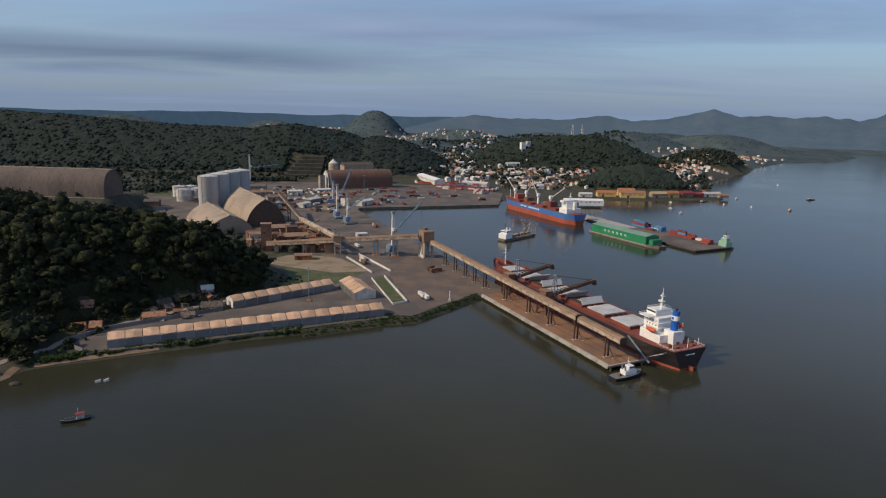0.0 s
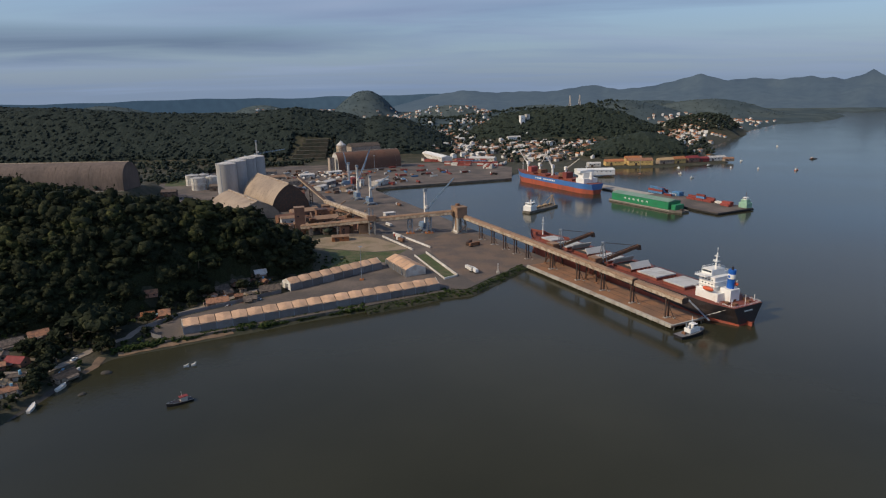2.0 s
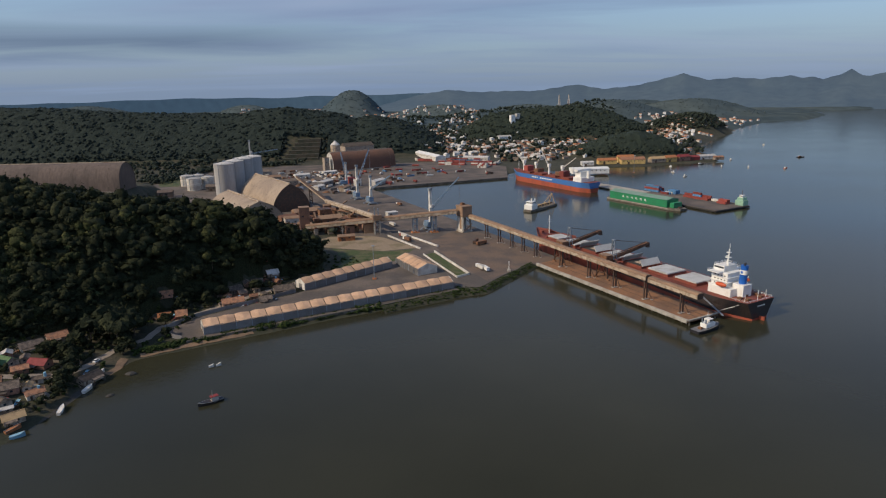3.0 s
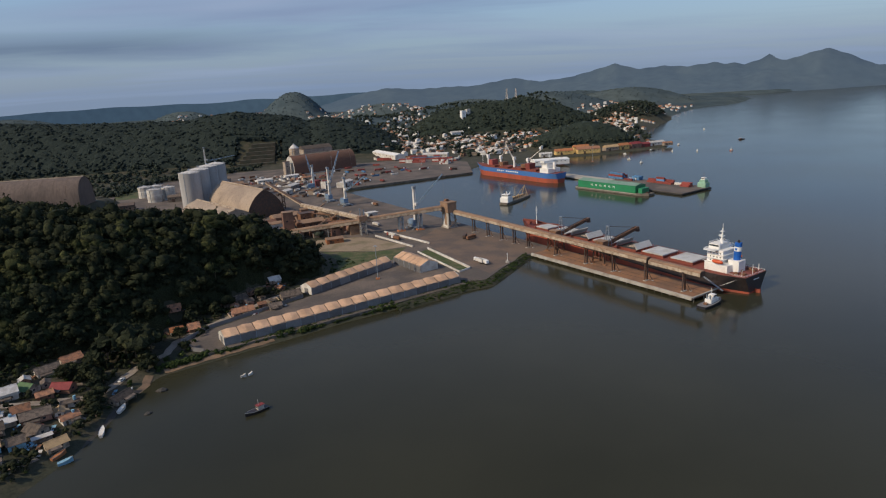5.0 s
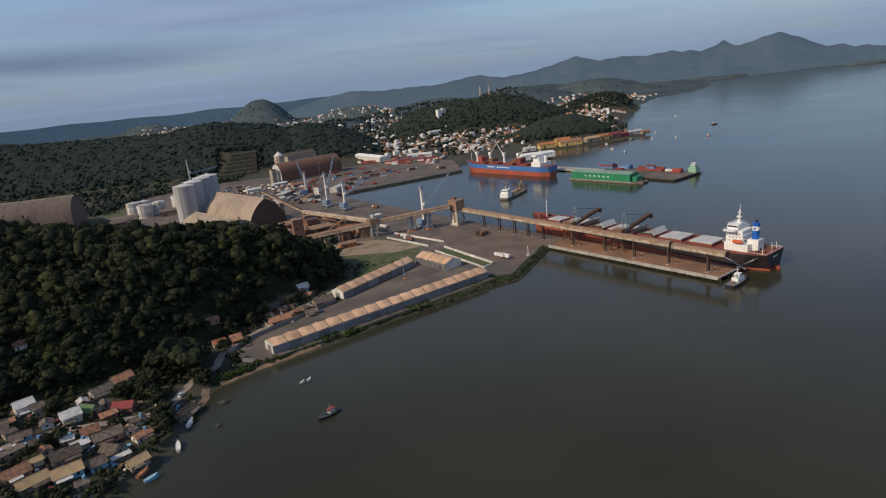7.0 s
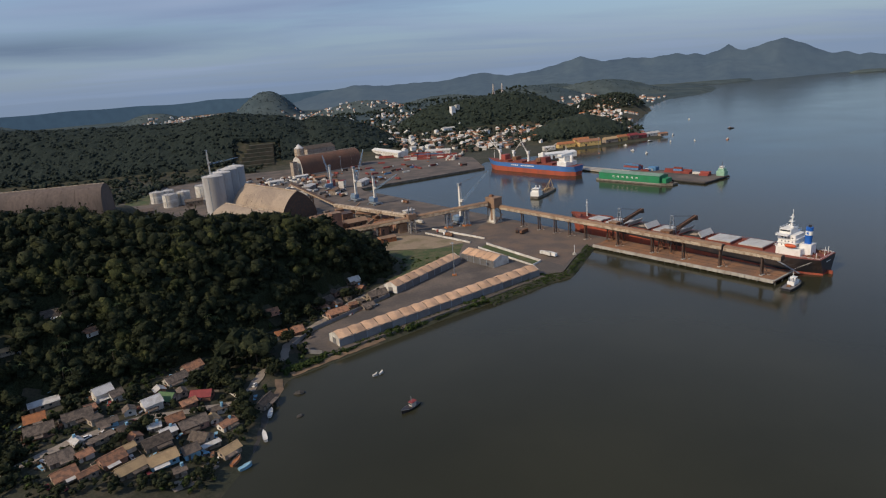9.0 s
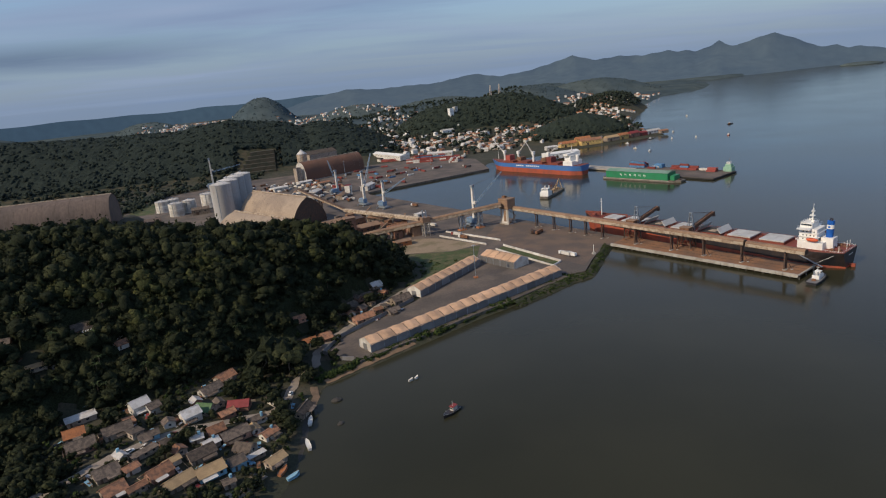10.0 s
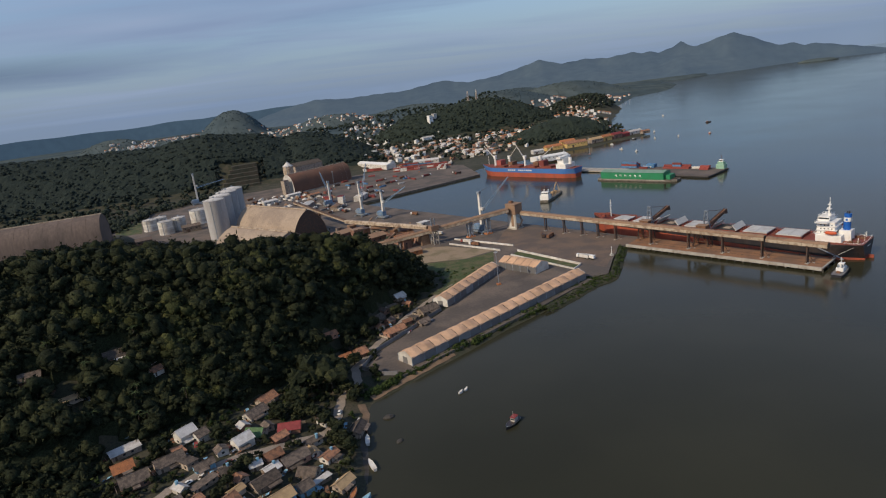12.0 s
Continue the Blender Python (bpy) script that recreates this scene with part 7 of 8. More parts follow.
for x, y, t, L, hull in ((-247, 244, 60, 7, "orangeroof"), (-236, 262, 100, 8, "offwhite"), (-234, 283, 80, 7, "offwhite"), (-243, 240, 30, 6, "bluewall"), (-236, 298, 70, 9, "offwhite")):
    workboat(pose(x, y, max(0.0, ground_z(x, y)) + 0.4, 0, 0, t), "small wooden boat drawn up on the shore", hull, None, L, 2.2)

# waterfront buildings of the old town
for args in ((290, 1118, 34, 13, 7, "yellow", "orangeroof", 2, "long yellow waterfront warehouse with orange roof", 4), (335, 1112, 44, 15, 8, "yellow", "tile", 0, "yellow waterfront warehouse with tiled roof", 4.5), (330, 1135, 30, 12, 10, "yellow", "orangeroof", 0, "tall yellow warehouse with orange roof", 4),
             (385, 1122, 30, 12, 7, "plaster", "tanroof", 12, "ochre quayside house", 4), (412, 1128, 22, 12, 8, "yellow", "orangeroof", 14, "yellow quayside house with orange roof", 4), (440, 1136, 24, 12, 8, "pinkwall", "redroof", 16, "red-roofed quayside house", 4), (462, 1142, 22, 12, 6, "redroof", "redroof", 10, "red market hall on the waterfront", 3),
             (490, 1152, 40, 12, 6, "offwhite", "whiteroof", 12, "long white waterfront hall", 3), (508, 1136, 18, 9, 5, "plaster", "tile", 5, "low waterfront restaurant", 2.5), (250, 1104, 22, 12, 6, "offwhite", "whiteroof", 0, "small white waterfront office", 2)):
    plant_block(*args, name="waterfront_building")


def antenna(x, y, h, label):
    t = thing("lattice_mast", pose(x, y, ground_z(x, y) - 0.5), label, "mast", "lattice masts")
    for sx, sy in ((-1, -1), (1, -1), (1, 1), (-1, 1)):
        part("leg", Geo().beam((sx * 3.2, sy * 3.2, 0), (sx * 0.7, sy * 0.7, h), 0.6), M["offwhite"], t)
    g = Geo()
    for i in range(9):
        f = i / 9
        r0, r1 = 3.2 - 2.5 * f, 3.2 - 2.5 * (i + 1) / 9
        g.beam((-r0, -r0, h * f), (r1, -r1, h * (i + 1) / 9), 0.35).beam((r0, -r0, h * f), (r1, r1, h * (i + 1) / 9), 0.35).beam((-r0, r0, h * f), (-r1, -r1, h * (i + 1) / 9), 0.35).beam((r0, r0, h * f), (-r1, r1, h * (i + 1) / 9), 0.35)
    part("lacing", g, M["redbox"], t)


antenna(345, 1735, 42, "red and white lattice mast on the wooded hill")
antenna(372, 1738, 42, "red and white lattice mast on the wooded hill")

# the town: houses scattered between the hills, the nearer ones one by one
TOWN = (  # x, y, half width, half depth, houses
    (150, 1380, 150, 150, 150), (20, 1480, 90, 150, 70), (200, 1240, 60, 60, 36), (300, 1440, 150, 80, 60), (480, 1330, 60, 120, 46), (560, 1500, 70, 120, 50), (-40, 1800, 200, 160, 120), (120, 2050, 260, 180, 120), (-330, 2150, 240, 160, 120),
    (640, 1700, 110, 120, 70), (860, 2000, 140, 140, 80), (980, 2200, 180, 120, 70), (700, 2060, 150, 120, 60), (420, 2000, 160, 160, 60), (-150, 2400, 300, 120, 90), (250, 2500, 300, 100, 60), (560, 3000, 120, 60, 24), (-650, 2300, 200, 80, 30),
    (-690, 2780, 120, 90, 60), (-540, 2950, 140, 110, 60), (-110, 2700, 150, 110, 70), (190, 2440, 140, 100, 70), (-330, 2420, 120, 90, 50))
TOWN_ROOFS, TOWN_WALLS = ("tile", "tile", "orangeroof", "whiteroof", "whiteroof", "oldtile"), ("offwhite", "offwhite", "white", "plaster", "yellow", "pinkwall")


def town_house(roof, wall, sx, sy, h):
    t = thing("town_house", None, {"tile": "terracotta-roofed", "orangeroof": "orange-roofed", "whiteroof": "pale-roofed", "oldtile": "dark-roofed"}[roof] + " plastered house in the old town", "house", "houses of the old town")
    part("wall", Geo().box((0, 0, h / 2 - 1), (sx, sy, h + 2)), M[wall], t)
    part("roof", Geo().loft([[(x, -sy / 2 - 0.4, h), (x, 0, h + sy * 0.3), (x, sy / 2 + 0.4, h), (x, sy / 2 + 0.4, h - 0.3), (x, -sy / 2 - 0.4, h - 0.3)] for x in (-sx / 2 - 0.4, sx / 2 + 0.4)]), M[roof], t)
    for k in range(3):
        part("window", Geo().box((-sx / 2 + sx * (k + 0.5) / 3, -sy / 2 - 0.03, h * 0.55), (1.2, 0.1, 1.3)), M["glass"], t)
    return t


rng = random.Random(21)
TEMPL = [town_house(r, w, sx, sy, h) for r, w, sx, sy, h in (("tile", "offwhite", 10, 7, 5), ("tile", "offwhite", 9, 7, 4.5), ("whiteroof", "offwhite", 13, 8, 5), ("oldtile", "plaster", 11, 7, 4.5), ("oldtile", "offwhite", 12, 8, 5.5), ("whiteroof", "white", 11, 9, 7), ("tile", "pinkwall", 10, 7, 5))]
near_spots, far_spots = [], []
for cx, cy, wx, wy, n in TOWN:
    for i in range(n):
        x, y = cx + rng.gauss(0, 0.55) * wx, cy + rng.gauss(0, 0.55) * wy
        z = ground_z(x, y)
        if inland(x, y) < 8 or z > (20 if cy < 1650 else 44 if cy < 2350 else 75):
            continue
        if y < 1195 and x < 250:
            continue
        (near_spots if len(near_spots) < 210 and y < 1650 else far_spots).append((x, y, z, rng.choice((20, 25, 110, 115, 160)) + rng.uniform(-8, 8), rng.randrange(7), rng.uniform(0.8, 1.25)))
for k, t in enumerate(TEMPL):
    x, y, z, turn, _, s = near_spots[k]
    t.matrix_basis = pose(x, y, z, 0, 0, turn)
for x, y, z, turn, k, s in near_spots[7:]:
    copy_thing(TEMPL[k], pose(x, y, z, 0, 0, turn))
for mats in (("whiteroof", "white"), ("tile", "offwhite"), ("orangeroof", "offwhite")):
    gr = Geo()
    mi = {"whiteroof": (2, 5), "tile": (0, 4, 6), "orangeroof": (1, 3)}[mats[0]]
    gw = Geo()
    for x, y, z, turn, k, s in far_spots:
        if k not in mi:
            continue
        s *= 0.82
        gw.box((x, y, z + 1), (9.5 * s, 7.5 * s, 8), turn)
        ca, sa = math.cos(radians(turn)), math.sin(radians(turn))
        gr.loft([[(x + ca * a - sa * b, y + sa * a + ca * b, z + c) for a, b, c in ((e * 5.2 * s, -4.1 * s, 5.0), (e * 5.2 * s, 0, 7.2), (e * 5.2 * s, 4.1 * s, 5.0))] for e in (-1, 1)])
    solid("town_houses", gw, M[mats[1]], "distant town houses scattered between the hills", "houses", "stuff")
    solid("town_roofs", gr, M[mats[0]], "distant town roofs scattered between the hills", "roofs", "stuff")
# two pale apartment blocks over the town
plant_block(200, 1640, 12, 11, 24, "white", "whiteroof", 20, "pale apartment tower above the town")
plant_block(215, 1650, 10, 11, 19, "offwhite", "whiteroof", 20, "pale apartment block above the town")
plant_block(170, 1580, 34, 14, 10, "white", "whiteroof", 15, "white hospital-like block above the town", 3)


# ---- plants ----
def blob(rng, sub, r, flat=0.8, rough=0.3):
    bm = bmesh.new()
    bmesh.ops.create_icosphere(bm, subdivisions=sub, radius=1.0)
    off = Vector((rng.uniform(0, 90), rng.uniform(0, 90), rng.uniform(0, 90)))
    for v in bm.verts:
        k = 1 + rough * noise.noise(v.co * 1.7 + off) + rough * 0.9 * noise.noise(v.co * 4.1 + off)
        v.co = Vector((v.co.x * r * k, v.co.y * r * k, v.co.z * r * k * flat))
    vs = np.array([v.co[:] for v in bm.verts])
    fs = np.array([[v.index for v in f.verts] for f in bm.faces])
    bm.free()
    return vs, fs


def crown(rng, lobes, sub, leaves, r=4.2, tuft=(0.35, 0.8), loose=1.14):
    """A tree crown: uneven lobes with loose tufts of leaves round them."""
    V, F, k = [], [], 0
    for i in range(lobes):
        a, d = rng.uniform(0, 6.28), (0 if i == 0 else rng.uniform(0.4, 0.95)) * r
        rr = r * (0.55 if i == 0 else rng.uniform(0.24, 0.5))
        vs, fs = blob(rng, sub, rr, rng.uniform(0.6, 1.15), 0.55)
        lean = rng.uniform(-0.5, 0.5)
        vs = vs * np.array((rng.uniform(0.8, 1.3), rng.uniform(0.8, 1.3), 1.0)) + np.outer(vs[:, 2] * lean, (math.cos(a), math.sin(a), 0))
        vs = vs + np.array((d * math.cos(a), d * math.sin(a), (0.7 if i == 0 else rng.uniform(-0.75, 0.6)) * r * 0.5))
        V.append(vs)
        F.append(fs + k)
        k += len(vs)
    base = np.concatenate(V)
    tv, tf = [], []
    for i in range(leaves):
        p = base[rng.randrange(len(base))] * rng.uniform(0.96, loose) + np.array([rng.gauss(0, 0.25) for _ in range(3)])
        s = rng.uniform(*tuft)
        d1, d2 = np.array([rng.gauss(0, 1) for _ in range(3)]), np.array([rng.gauss(0, 1) for _ in range(3)])
        d1, d2 = d1 / np.linalg.norm(d1) * s, d2 / np.linalg.norm(d2) * s
        tv += [p - d1, p + d1 * 0.4 + d2, p + d1 - d2 * 0.3]
        tf.append((k, k + 1, k + 2))
        k += 3
    if tv:
        V.append(np.array(tv))
        F.append(np.array(tf))
    return np.concatenate(V), np.concatenate(F)


def scatter(name, templates, spots, material, label, category, kind="stuff"):
    """Many plants in one mesh. spots: x, y, z, size, turn."""
    V, F, k = [], [], 0
    for i, (x, y, z, s, t) in enumerate(spots):
        vs, fs = templates[i % len(templates)]
        ca, sa = math.cos(t), math.sin(t)
        V.append(np.stack([(vs[:, 0] * ca - vs[:, 1] * sa) * s + x, (vs[:, 0] * sa + vs[:, 1] * ca) * s + y, vs[:, 2] * s + z], 1))
        F.append(fs + k)
        k += len(vs)
    V, F = np.concatenate(V), np.concatenate(F)
    me = bpy.data.meshes.new(name)
    me.vertices.add(len(V))
    me.vertices.foreach_set("co", V.ravel())
    me.loops.add(F.size)
    me.loops.foreach_set("vertex_index", F.ravel())
    me.polygons.add(len(F))
    me.polygons.foreach_set("loop_start", np.arange(0, F.size, 3))
    me.update(calc_edges=True)
    me.validate()
    me.materials.append(material)
    return tagged(new(name, me), label, category, kind=kind)


rng = random.Random(8)
CROWNS = [crown(rng, rng.choice((4, 5, 6)), 1, 90) for _ in range(12)]
LEAFY = [crown(rng, rng.choice((5, 6, 7)), 2, 300, 4.4, (0.3, 0.85), 1.2) for _ in range(16)]
SMALL = [crown(rng, 3, 1, 34, 4.5) for _ in range(10)]
BUSHES = [crown(rng, 3, 1, 30, 1.6) for _ in range(6)]

CLEAR = [(r[0], r[1], 0.45 * max(r[2], r[3]) + 1.8) for r in VILLAGE] + [(-368, 341, 8), (-350, 320, 4)] + [(x, y, 0.5 * max(a, b) + 1.0) for x, y, a, b in HUTS]


def free(x, y, r=3.0):
    for cx, cy, d in CLEAR:
        if (x - cx) ** 2 + (y - cy) ** 2 < (d + r * 0.6) ** 2:
            return False
    for (x0, y0), (x1, y1) in zip(LANE, LANE[1:]):
        dx, dy = x1 - x0, y1 - y0
        t = min(1, max(0, ((x - x0) * dx + (y - y0) * dy) / (dx * dx + dy * dy)))
        if math.hypot(x - x0 - t * dx, y - y0 - t * dy) < 2.0 + r * 0.6:
            return False
    return True


spots, leafy, olive, trunk = [], [], [], Geo()
for x in np.arange(-530, -116, 5.3):
    for y in np.arange(228, 620, 5.3):
        px, py = x + rng.uniform(-2.4, 2.4), y + rng.uniform(-2.4, 2.4)
        hgt = float(near_hill(px, py))
        if hgt < (2.5 if px > -245 else 0.6) or not free(px, py, 4) or px > -141 - max(0.0, py - 490) * 0.35:
            continue
        if py > 540 and px > -400 and rng.random() < 0.5:
            continue
        s = rng.choice((0.7, 0.9, 1.0, 1.1, 1.25, 1.4, 1.75)) * rng.uniform(0.9, 1.1) * (1.0 if hgt > 8 else 0.72)
        z = ground_z(px, py)
        row = (px, py, z + 3.6 * s + 1.2 + rng.uniform(-1.2, 1.6), s, rng.uniform(0, 6.28))
        patch = float(ripple(px, py, 17.0, 0.4)) + rng.uniform(-0.35, 0.35)
        (spots if py > 478 else olive if patch > 0.42 and hgt < 52 else leafy).append(row)
        if py < 420 and rng.random() < 0.3:
            trunk.tube((px, py, z - 0.3), (px, py, z + 5 * s), 0.35 * s, 0.2 * s, 5, False)
for i in range(2600):
    px, py = rng.choice(((rng.uniform(-430, -238), rng.uniform(225, 350)), (rng.uniform(-245, -160), rng.uniform(365, 480))))
    if px > -240 and rng.random() < 0.6:
        continue
    if inland(px, py) < 7 or float(near_hill(px, py)) > 1.5 or not free(px, py, 2.2) or (px > -212 and py < 0.78 * px + 548):
        continue
    s = rng.uniform(0.25, 0.62)
    spots.append((px, py, ground_z(px, py) + 4.6 * s, s, rng.uniform(0, 6.28)))
for i in range(420):
    px, py = rng.uniform(-470, -330), rng.uniform(228, 318)
    if not free(px, py, 3.0) or float(near_hill(px, py)) > 2 or (px > -352 and py > 266):
        continue
    s = rng.uniform(0.55, 1.15)
    leafy.append((px, py, ground_z(px, py) + 3.4 * s, s, rng.uniform(0, 6.28)))
ux, uy = np.arange(-540, -114, 3.0), np.arange(226, 622, 3.0)
umx, umy = np.meshgrid(ux, uy)
uh = near_hill(umx, umy)
uz = land(umx, umy) + np.where((uh > 1.2) & (umx < -143 - np.maximum(0, umy - 490) * 0.35), np.minimum(uh, 6.8) * (0.8 + 0.35 * ripple(umx, umy, 2.3, 0.5)), -3.0)
for cx, cy, d in CLEAR:
    uz = np.where((umx - cx) ** 2 + (umy - cy) ** 2 < (d + 1) ** 2, land(umx, umy) - 2.0, uz)
tagged(new("undergrowth", grid_mesh("undergrowth", ux, uy, lambda x, y: uz, M["leaf"], False)), "dark tangled undergrowth beneath the hillside trees", "undergrowth", kind="stuff")
scatter("forest", CROWNS, spots, M["leaf"], "dense dark green rainforest on the back of the near hill", "forest")
scatter("forest", LEAFY, leafy, M["leaf"], "dense dark green rainforest covering the near hill", "forest")
scatter("forest", LEAFY[::-1], olive, M["leafmid"], "olive green patches of lighter trees on the near hill", "forest")
solid("forest_trunks", trunk, M["bark"], "brown trunks of the hillside forest", "trunks", "stuff")

spots = []
for (xa, xb, ya, yb, st, low, size) in ((-1600, 40, 1290, 1560, 9, 8, 1.35), (50, 620, 1575, 1760, 9, 10, 1.4), (235, 505, 1172, 1310, 7, 6, 1.15), (640, 900, 1690, 1930, 11, 4, 1.4)):
    for x in np.arange(xa, xb, st):
        for y in np.arange(ya, yb, st):
            px, py = x + rng.uniform(-0.4, 0.4) * st, y + rng.uniform(-0.4, 0.4) * st
            z = ground_z(px, py)
            if z - 2.55 - 10 * float(smoothstep(1150, 1700, py)) < low or z < low or (-336 < px < -254 and py < 1368):
                continue
            s = size * rng.uniform(0.75, 1.3)
            spots.append((px, py, z + 2.6 * s, s, rng.uniform(0, 6.28)))
for name, xa, xb, ya, yb in (("ridge_canopy", -1700, 45, 1284, 1740), ("ridge_canopy", 50, 625, 1570, 1890), ("ridge_canopy", 235, 510, 1170, 1362)):
    cx, cy = np.arange(xa, xb, 8.0), np.arange(ya, yb, 8.0)
    cmx, cmy = np.meshgrid(cx, cy)
    ch = np.maximum(np.maximum(ridge(cmx, cmy, LONG_RIDGE, 1480, 190, 260, 2.0), ridge(cmx, cmy, MID_HILL, 1700, 125, 190, 3.0)), ridge(cmx, cmy, FRONT_HILL, 1250, 75, 110, 4.0))
    cz = land(cmx, cmy) + np.where(ch > 6, np.minimum(ch * 0.5, 7.5) + 2.2 * ripple(cmx, cmy, 4.1, 0.7), -4.0)
    cz = np.where((cmx > -340) & (cmx < -250) & (cmy < 1372), -4.0, cz)
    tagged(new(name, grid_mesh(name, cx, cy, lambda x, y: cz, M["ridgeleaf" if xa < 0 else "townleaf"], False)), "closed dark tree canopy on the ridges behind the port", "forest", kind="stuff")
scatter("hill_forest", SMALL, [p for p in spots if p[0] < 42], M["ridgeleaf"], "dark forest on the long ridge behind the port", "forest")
scatter("hill_forest", SMALL, [p for p in spots if p[0] >= 42], M["townleaf"], "forest in haze-tinted grey-green on the hills of the town", "forest")
spots = []
for cx, cy, t, wx, wy in FAR_HILLS:
    if (cx, cy) == (760, 1810):
        continue
    for i in range(int(wx * wy / 75)):
        a, d = rng.uniform(0, 6.28), math.sqrt(rng.random()) * 1.35
        px, py = cx + wx * d * math.cos(a), cy + wy * d * math.sin(a)
        z = ground_z(px, py)
        if z < 16:
            continue
        s = rng.uniform(0.45, 0.8)
        spots.append((px, py, z + 1.0 * s, s, rng.uniform(0, 6.28)))
scatter("distant_forest", [blob(rng, 1, 4.5, 0.7, 0.4) for _ in range(5)], spots, M["farhill"], "woods on the distant hills with haze painted into their colour", "forest")

# trees and shrubs among the houses, the yards and the town
spots = []
for i in range(1100):
    x, y = rng.uniform(-420, -150), rng.uniform(225, 470)
    d = inland(x, y)
    if d < 5 or float(near_hill(x, y)) > 6 or not free(x, y, 3) or (x > -212 and y < 0.88 * x + 566):
        continue
    s = rng.uniform(0.5, 1.3)
    spots.append((x, y, ground_z(x, y) + 1.2 * s, s, rng.uniform(0, 6.28)))
for (x0, y0), (x1, y1) in zip(COAST[7:15], COAST[8:16]):
    n = int(math.hypot(x1 - x0, y1 - y0) / 0.6)
    for i in range(n):
        f = i / n
        dx, dy = (y0 - y1), (x1 - x0)
        q = math.hypot(dx, dy)
        k = rng.uniform(4.5, 8.5) if x0 < -170 else rng.uniform(2.5, 7.0)
        px, py = x0 + (x1 - x0) * f + dx / q * k, y0 + (y1 - y0) * f + dy / q * k
        s = rng.uniform(0.55, 1.2) * (1.3 if math.sin(px * 0.11) > 0.4 else 0.9)
        spots.append((px, py, max(0.5, ground_z(px, py)) + 0.4 * s, s, rng.uniform(0, 6.28)))
for (x0, y0), (x1, y1) in zip(BANK, BANK[1:]):
    for i in range(int(math.hypot(x1 - x0, y1 - y0) / 0.35)):
        f, k = rng.random(), rng.uniform(-1.0, 4.5)
        q = math.hypot(x1 - x0, y1 - y0)
        spots.append((x0 + (x1 - x0) * f + (y1 - y0) / q * k, y0 + (y1 - y0) * f - (x1 - x0) / q * k, 3.0 - 0.55 * max(k, 0), rng.uniform(0.35, 0.8), rng.uniform(0, 6.28)))
for i in range(330):
    x, y = rng.uniform(-165, -92), rng.uniform(455, 560)
    if y < 0.88 * x + 575 or y > 505 - 0.3 * (x + 92) or float(near_hill(x, y)) > 6 or rng.random() < 0.45:
        continue
    spots.append((x, y, ground_z(x, y) + 0.4, rng.uniform(0.3, 1.0), rng.uniform(0, 6.28)))
scatter("shrubs", BUSHES, spots, M["bush"], "fresh green shrubs along the shore and lanes", "shrubs")
spots = []
for i in range(1700):
    x, y = rng.uniform(-80, 620), rng.uniform(1190, 2300)
    if inland(x, y) < 6 or (x < 110 and y < 1330):
        continue
    s = rng.uniform(0.9, 1.9)
    spots.append((x, y, ground_z(x, y) + 2.6 * s, s, rng.uniform(0, 6.28)))
for i in range(500):
    x, y = rng.uniform(-700, -120), rng.uniform(590, 1330)
    if (x > -470 and y > 690 + max(0, -x - 230) * 0.5) or float(near_hill(x, y)) > 4 or (x < -480 and 915 < y < 1010):
        continue
    s = rng.uniform(0.7, 1.6)
    spots.append((x, y, ground_z(x, y) + 2.6 * s, s, rng.uniform(0, 6.28)))
for i in range(1100):
    x, y = rng.uniform(-1300, -330), rng.uniform(960, 1320)
    if (x > -480 and y < 1235 + 0.3 * (x + 470)) or (x > -760 and y < 905):
        continue
    s = rng.uniform(0.8, 1.7)
    spots.append((x, y, ground_z(x, y) + 2.6 * s, s, rng.uniform(0, 6.28)))
for i in range(260):
    f = rng.random()
    x, y = (-482 + 30 * f * 2, 1020 + 150 * f * 2) if f < 0.5 else (-452 + 300 * (f - 0.5), 1170 + 170 * (f - 0.5))
    x, y = x + rng.gauss(0, 9), y + rng.gauss(0, 14)
    s = rng.uniform(0.7, 1.5)
    spots.append((x, y, 3.0 + 2.6 * s, s, rng.uniform(0, 6.28)))
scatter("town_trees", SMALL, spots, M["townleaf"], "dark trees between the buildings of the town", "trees")


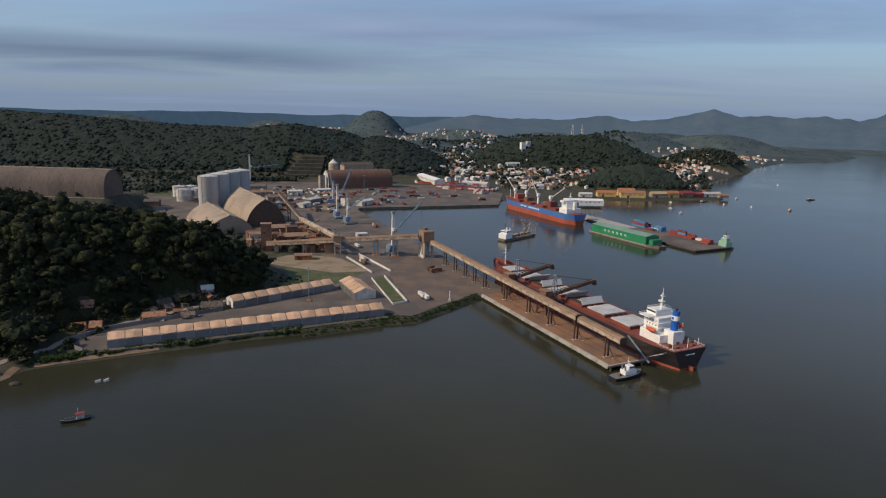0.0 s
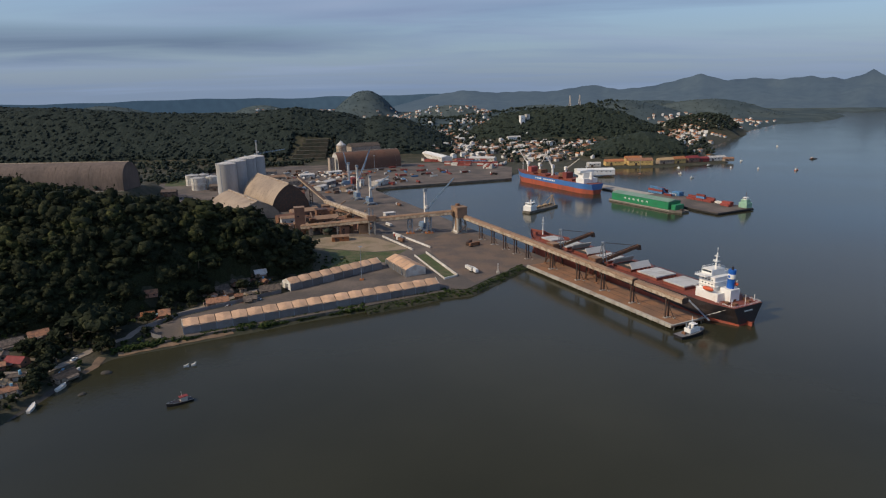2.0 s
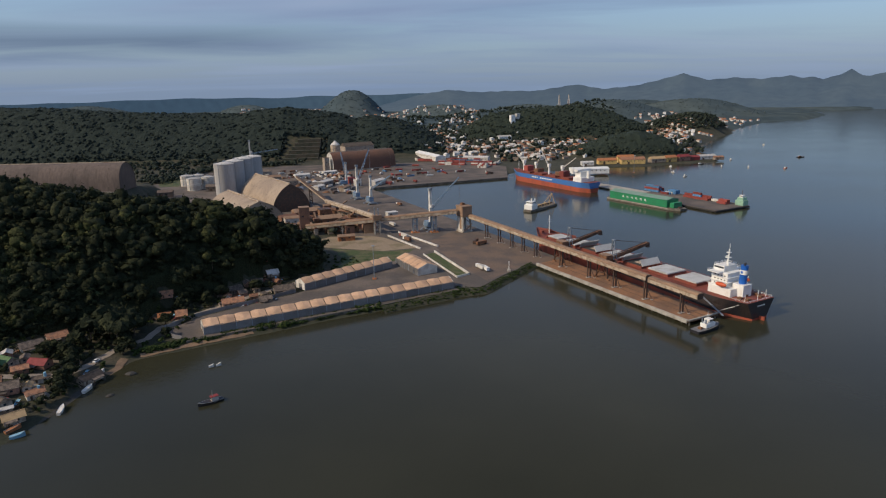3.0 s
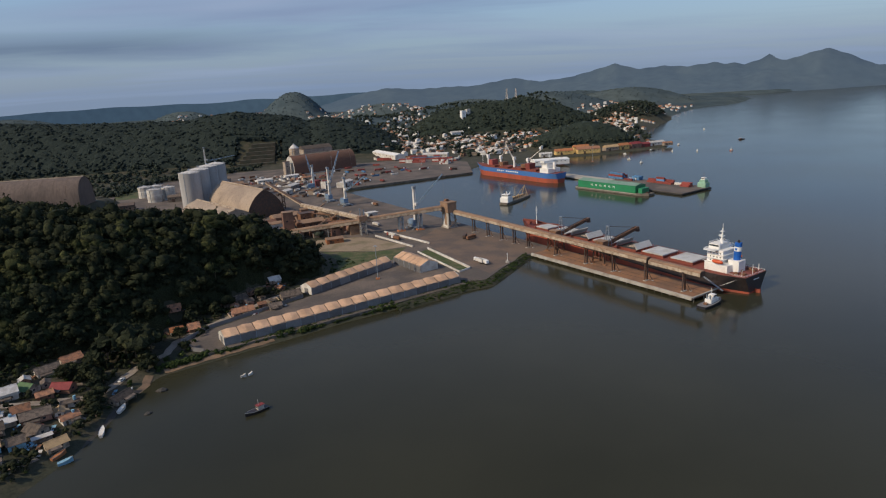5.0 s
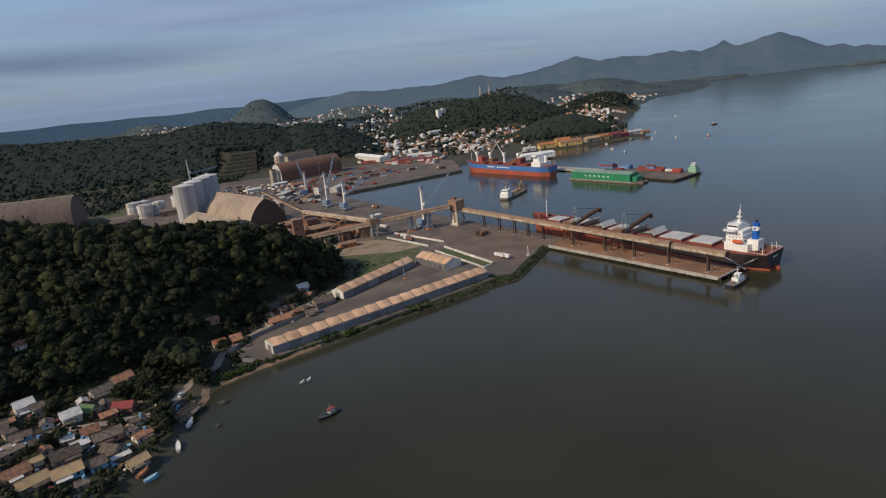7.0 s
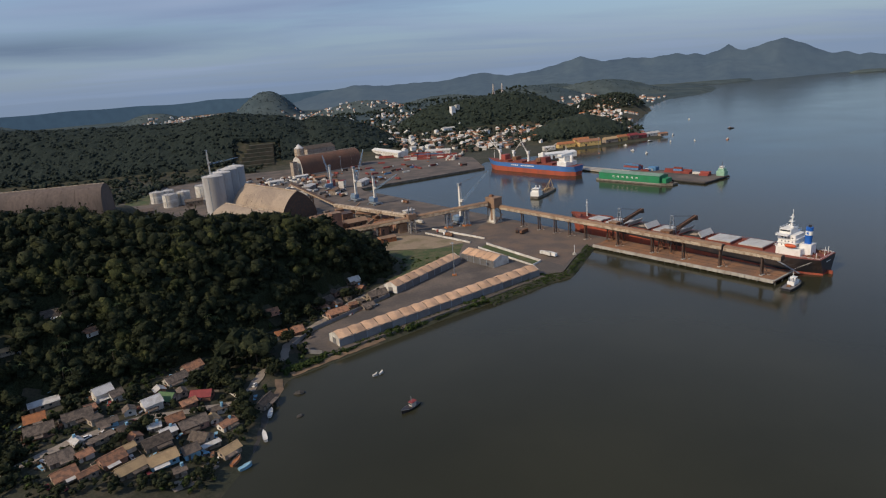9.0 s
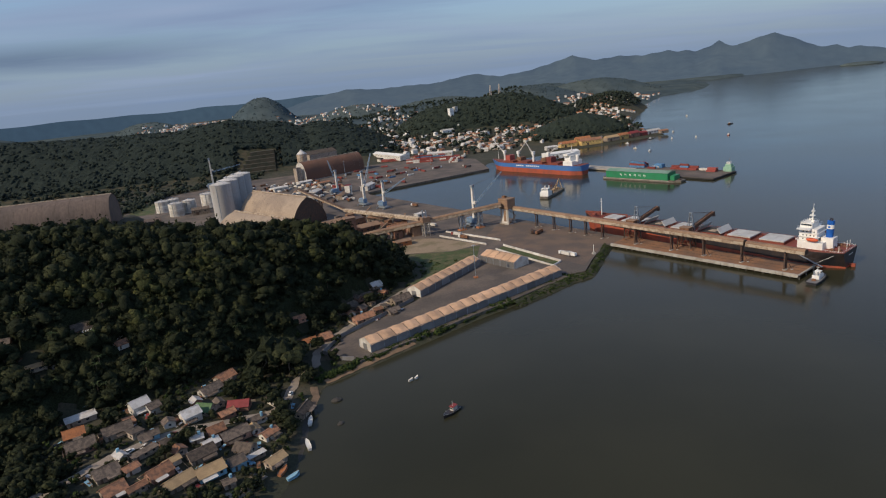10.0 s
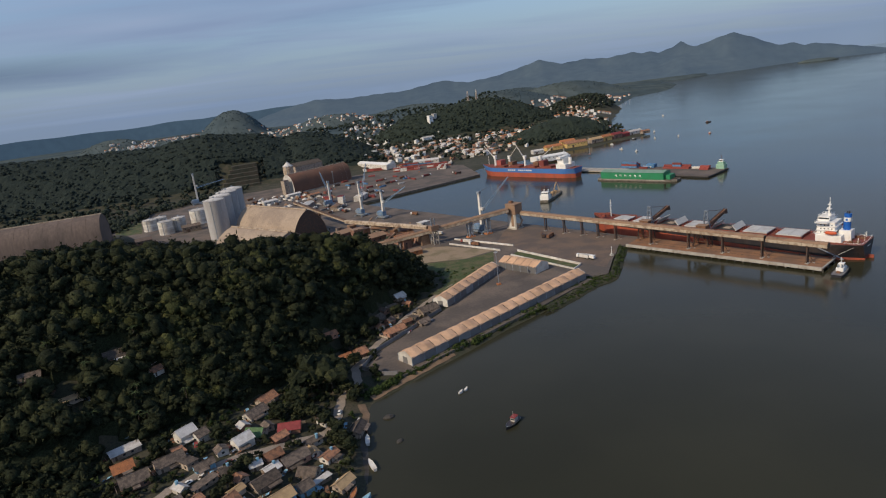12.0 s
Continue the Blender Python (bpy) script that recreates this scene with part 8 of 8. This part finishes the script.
def tree(x, y, h, seed):
    """A single broad tree: trunk, limbs and leafy crown."""
    r = random.Random(seed)
    z = ground_z(x, y)
    t = thing("tree", pose(x, y, z - 0.2), "broad dark green tree beside the shore lane", "tree", "single trees by the lane")
    g = Geo().tube((0, 0, 0), (0.2, 0.1, h * 0.45), 0.5, 0.32, 8)
    for k in range(5):
        a = k * 1.26 + r.uniform(-0.3, 0.3)
        g.tube((0.2, 0.1, h * (0.3 + 0.03 * k)), (h * 0.3 * math.cos(a), h * 0.3 * math.sin(a), h * 0.68), 0.26, 0.08, 6)
    part("trunk", g, M["bark"], t)
    vs, fs = crown(r, 12, 2, 500, h * 0.46)
    G = Geo()
    G.v, G.f = [tuple(p) for p in (vs + np.array((0, 0, h * 0.66))).tolist()], [tuple(f) for f in fs.tolist()]
    part("crown", G, M["leaf"], t)


for i, (x, y, h) in enumerate(((-243, 338, 19), (-251, 346, 20), (-238, 349, 16), (-258, 338, 16), (-247, 356, 15), (-245, 282, 8), (-243, 276, 7), (-247, 288, 8), (-300, 345, 14), (-330, 326, 12), (-225, 392, 9), (-212, 405, 9), (-168, 466, 8), (-262, 318, 9), (-296, 262, 6), (-255, 312, 8), (-250, 300, 9), (-247, 294, 8), (-288, 276, 7), (-292, 271, 6), (-300, 305, 8), (-327, 302, 8), (-262, 330, 10), (-272, 318, 8), (-226, 366, 8), (-205, 415, 10), (-184, 430, 8), (-236, 331, 9), (-231, 327, 7), (-217, 345, 6), (-233, 322, 7))):
    tree(x, y, h, i)


def palm(x, y, h, seed, z=None):
    r = random.Random(seed)
    z = ground_z(x, y) if z is None else z
    t = thing("palm", pose(x, y, z - 0.2), "pale green palm standing out of the woods", "palm", "palms in the woods")
    part("trunk", Geo().tube((0, 0, 0), (0.4, 0.2, h), 0.22, 0.15, 6), M["bark"], t)
    for k in range(11):
        a = k * 0.571 + r.uniform(-0.15, 0.15)
        L, up = r.uniform(2.6, 3.8), r.uniform(0.2, 1.3)
        rows = []
        for f in (0, 0.35, 0.7, 1.0):
            px, pz = L * f, up * math.sin(f * 2.2) * 1.3 - f * f * 1.2
            w = 0.42 * (1 - f) + 0.05
            rows.append([(0.4 + px * math.cos(a) - s * w * math.sin(a), 0.2 + px * math.sin(a) + s * w * math.cos(a), h + pz - abs(s) * 0.12) for s in (-1, 0, 1)])
        part("frond", Geo().loft(rows, closed=False, caps=False), M["leafpale"], t)


rng = random.Random(31)
made = 0
while made < 34:
    x, y = rng.uniform(-420, -205), rng.uniform(300, 430)
    if 1 < float(near_hill(x, y)) < 40 and free(x, y, 4):
        palm(x, y, rng.uniform(9, 13), made)
        made += 1
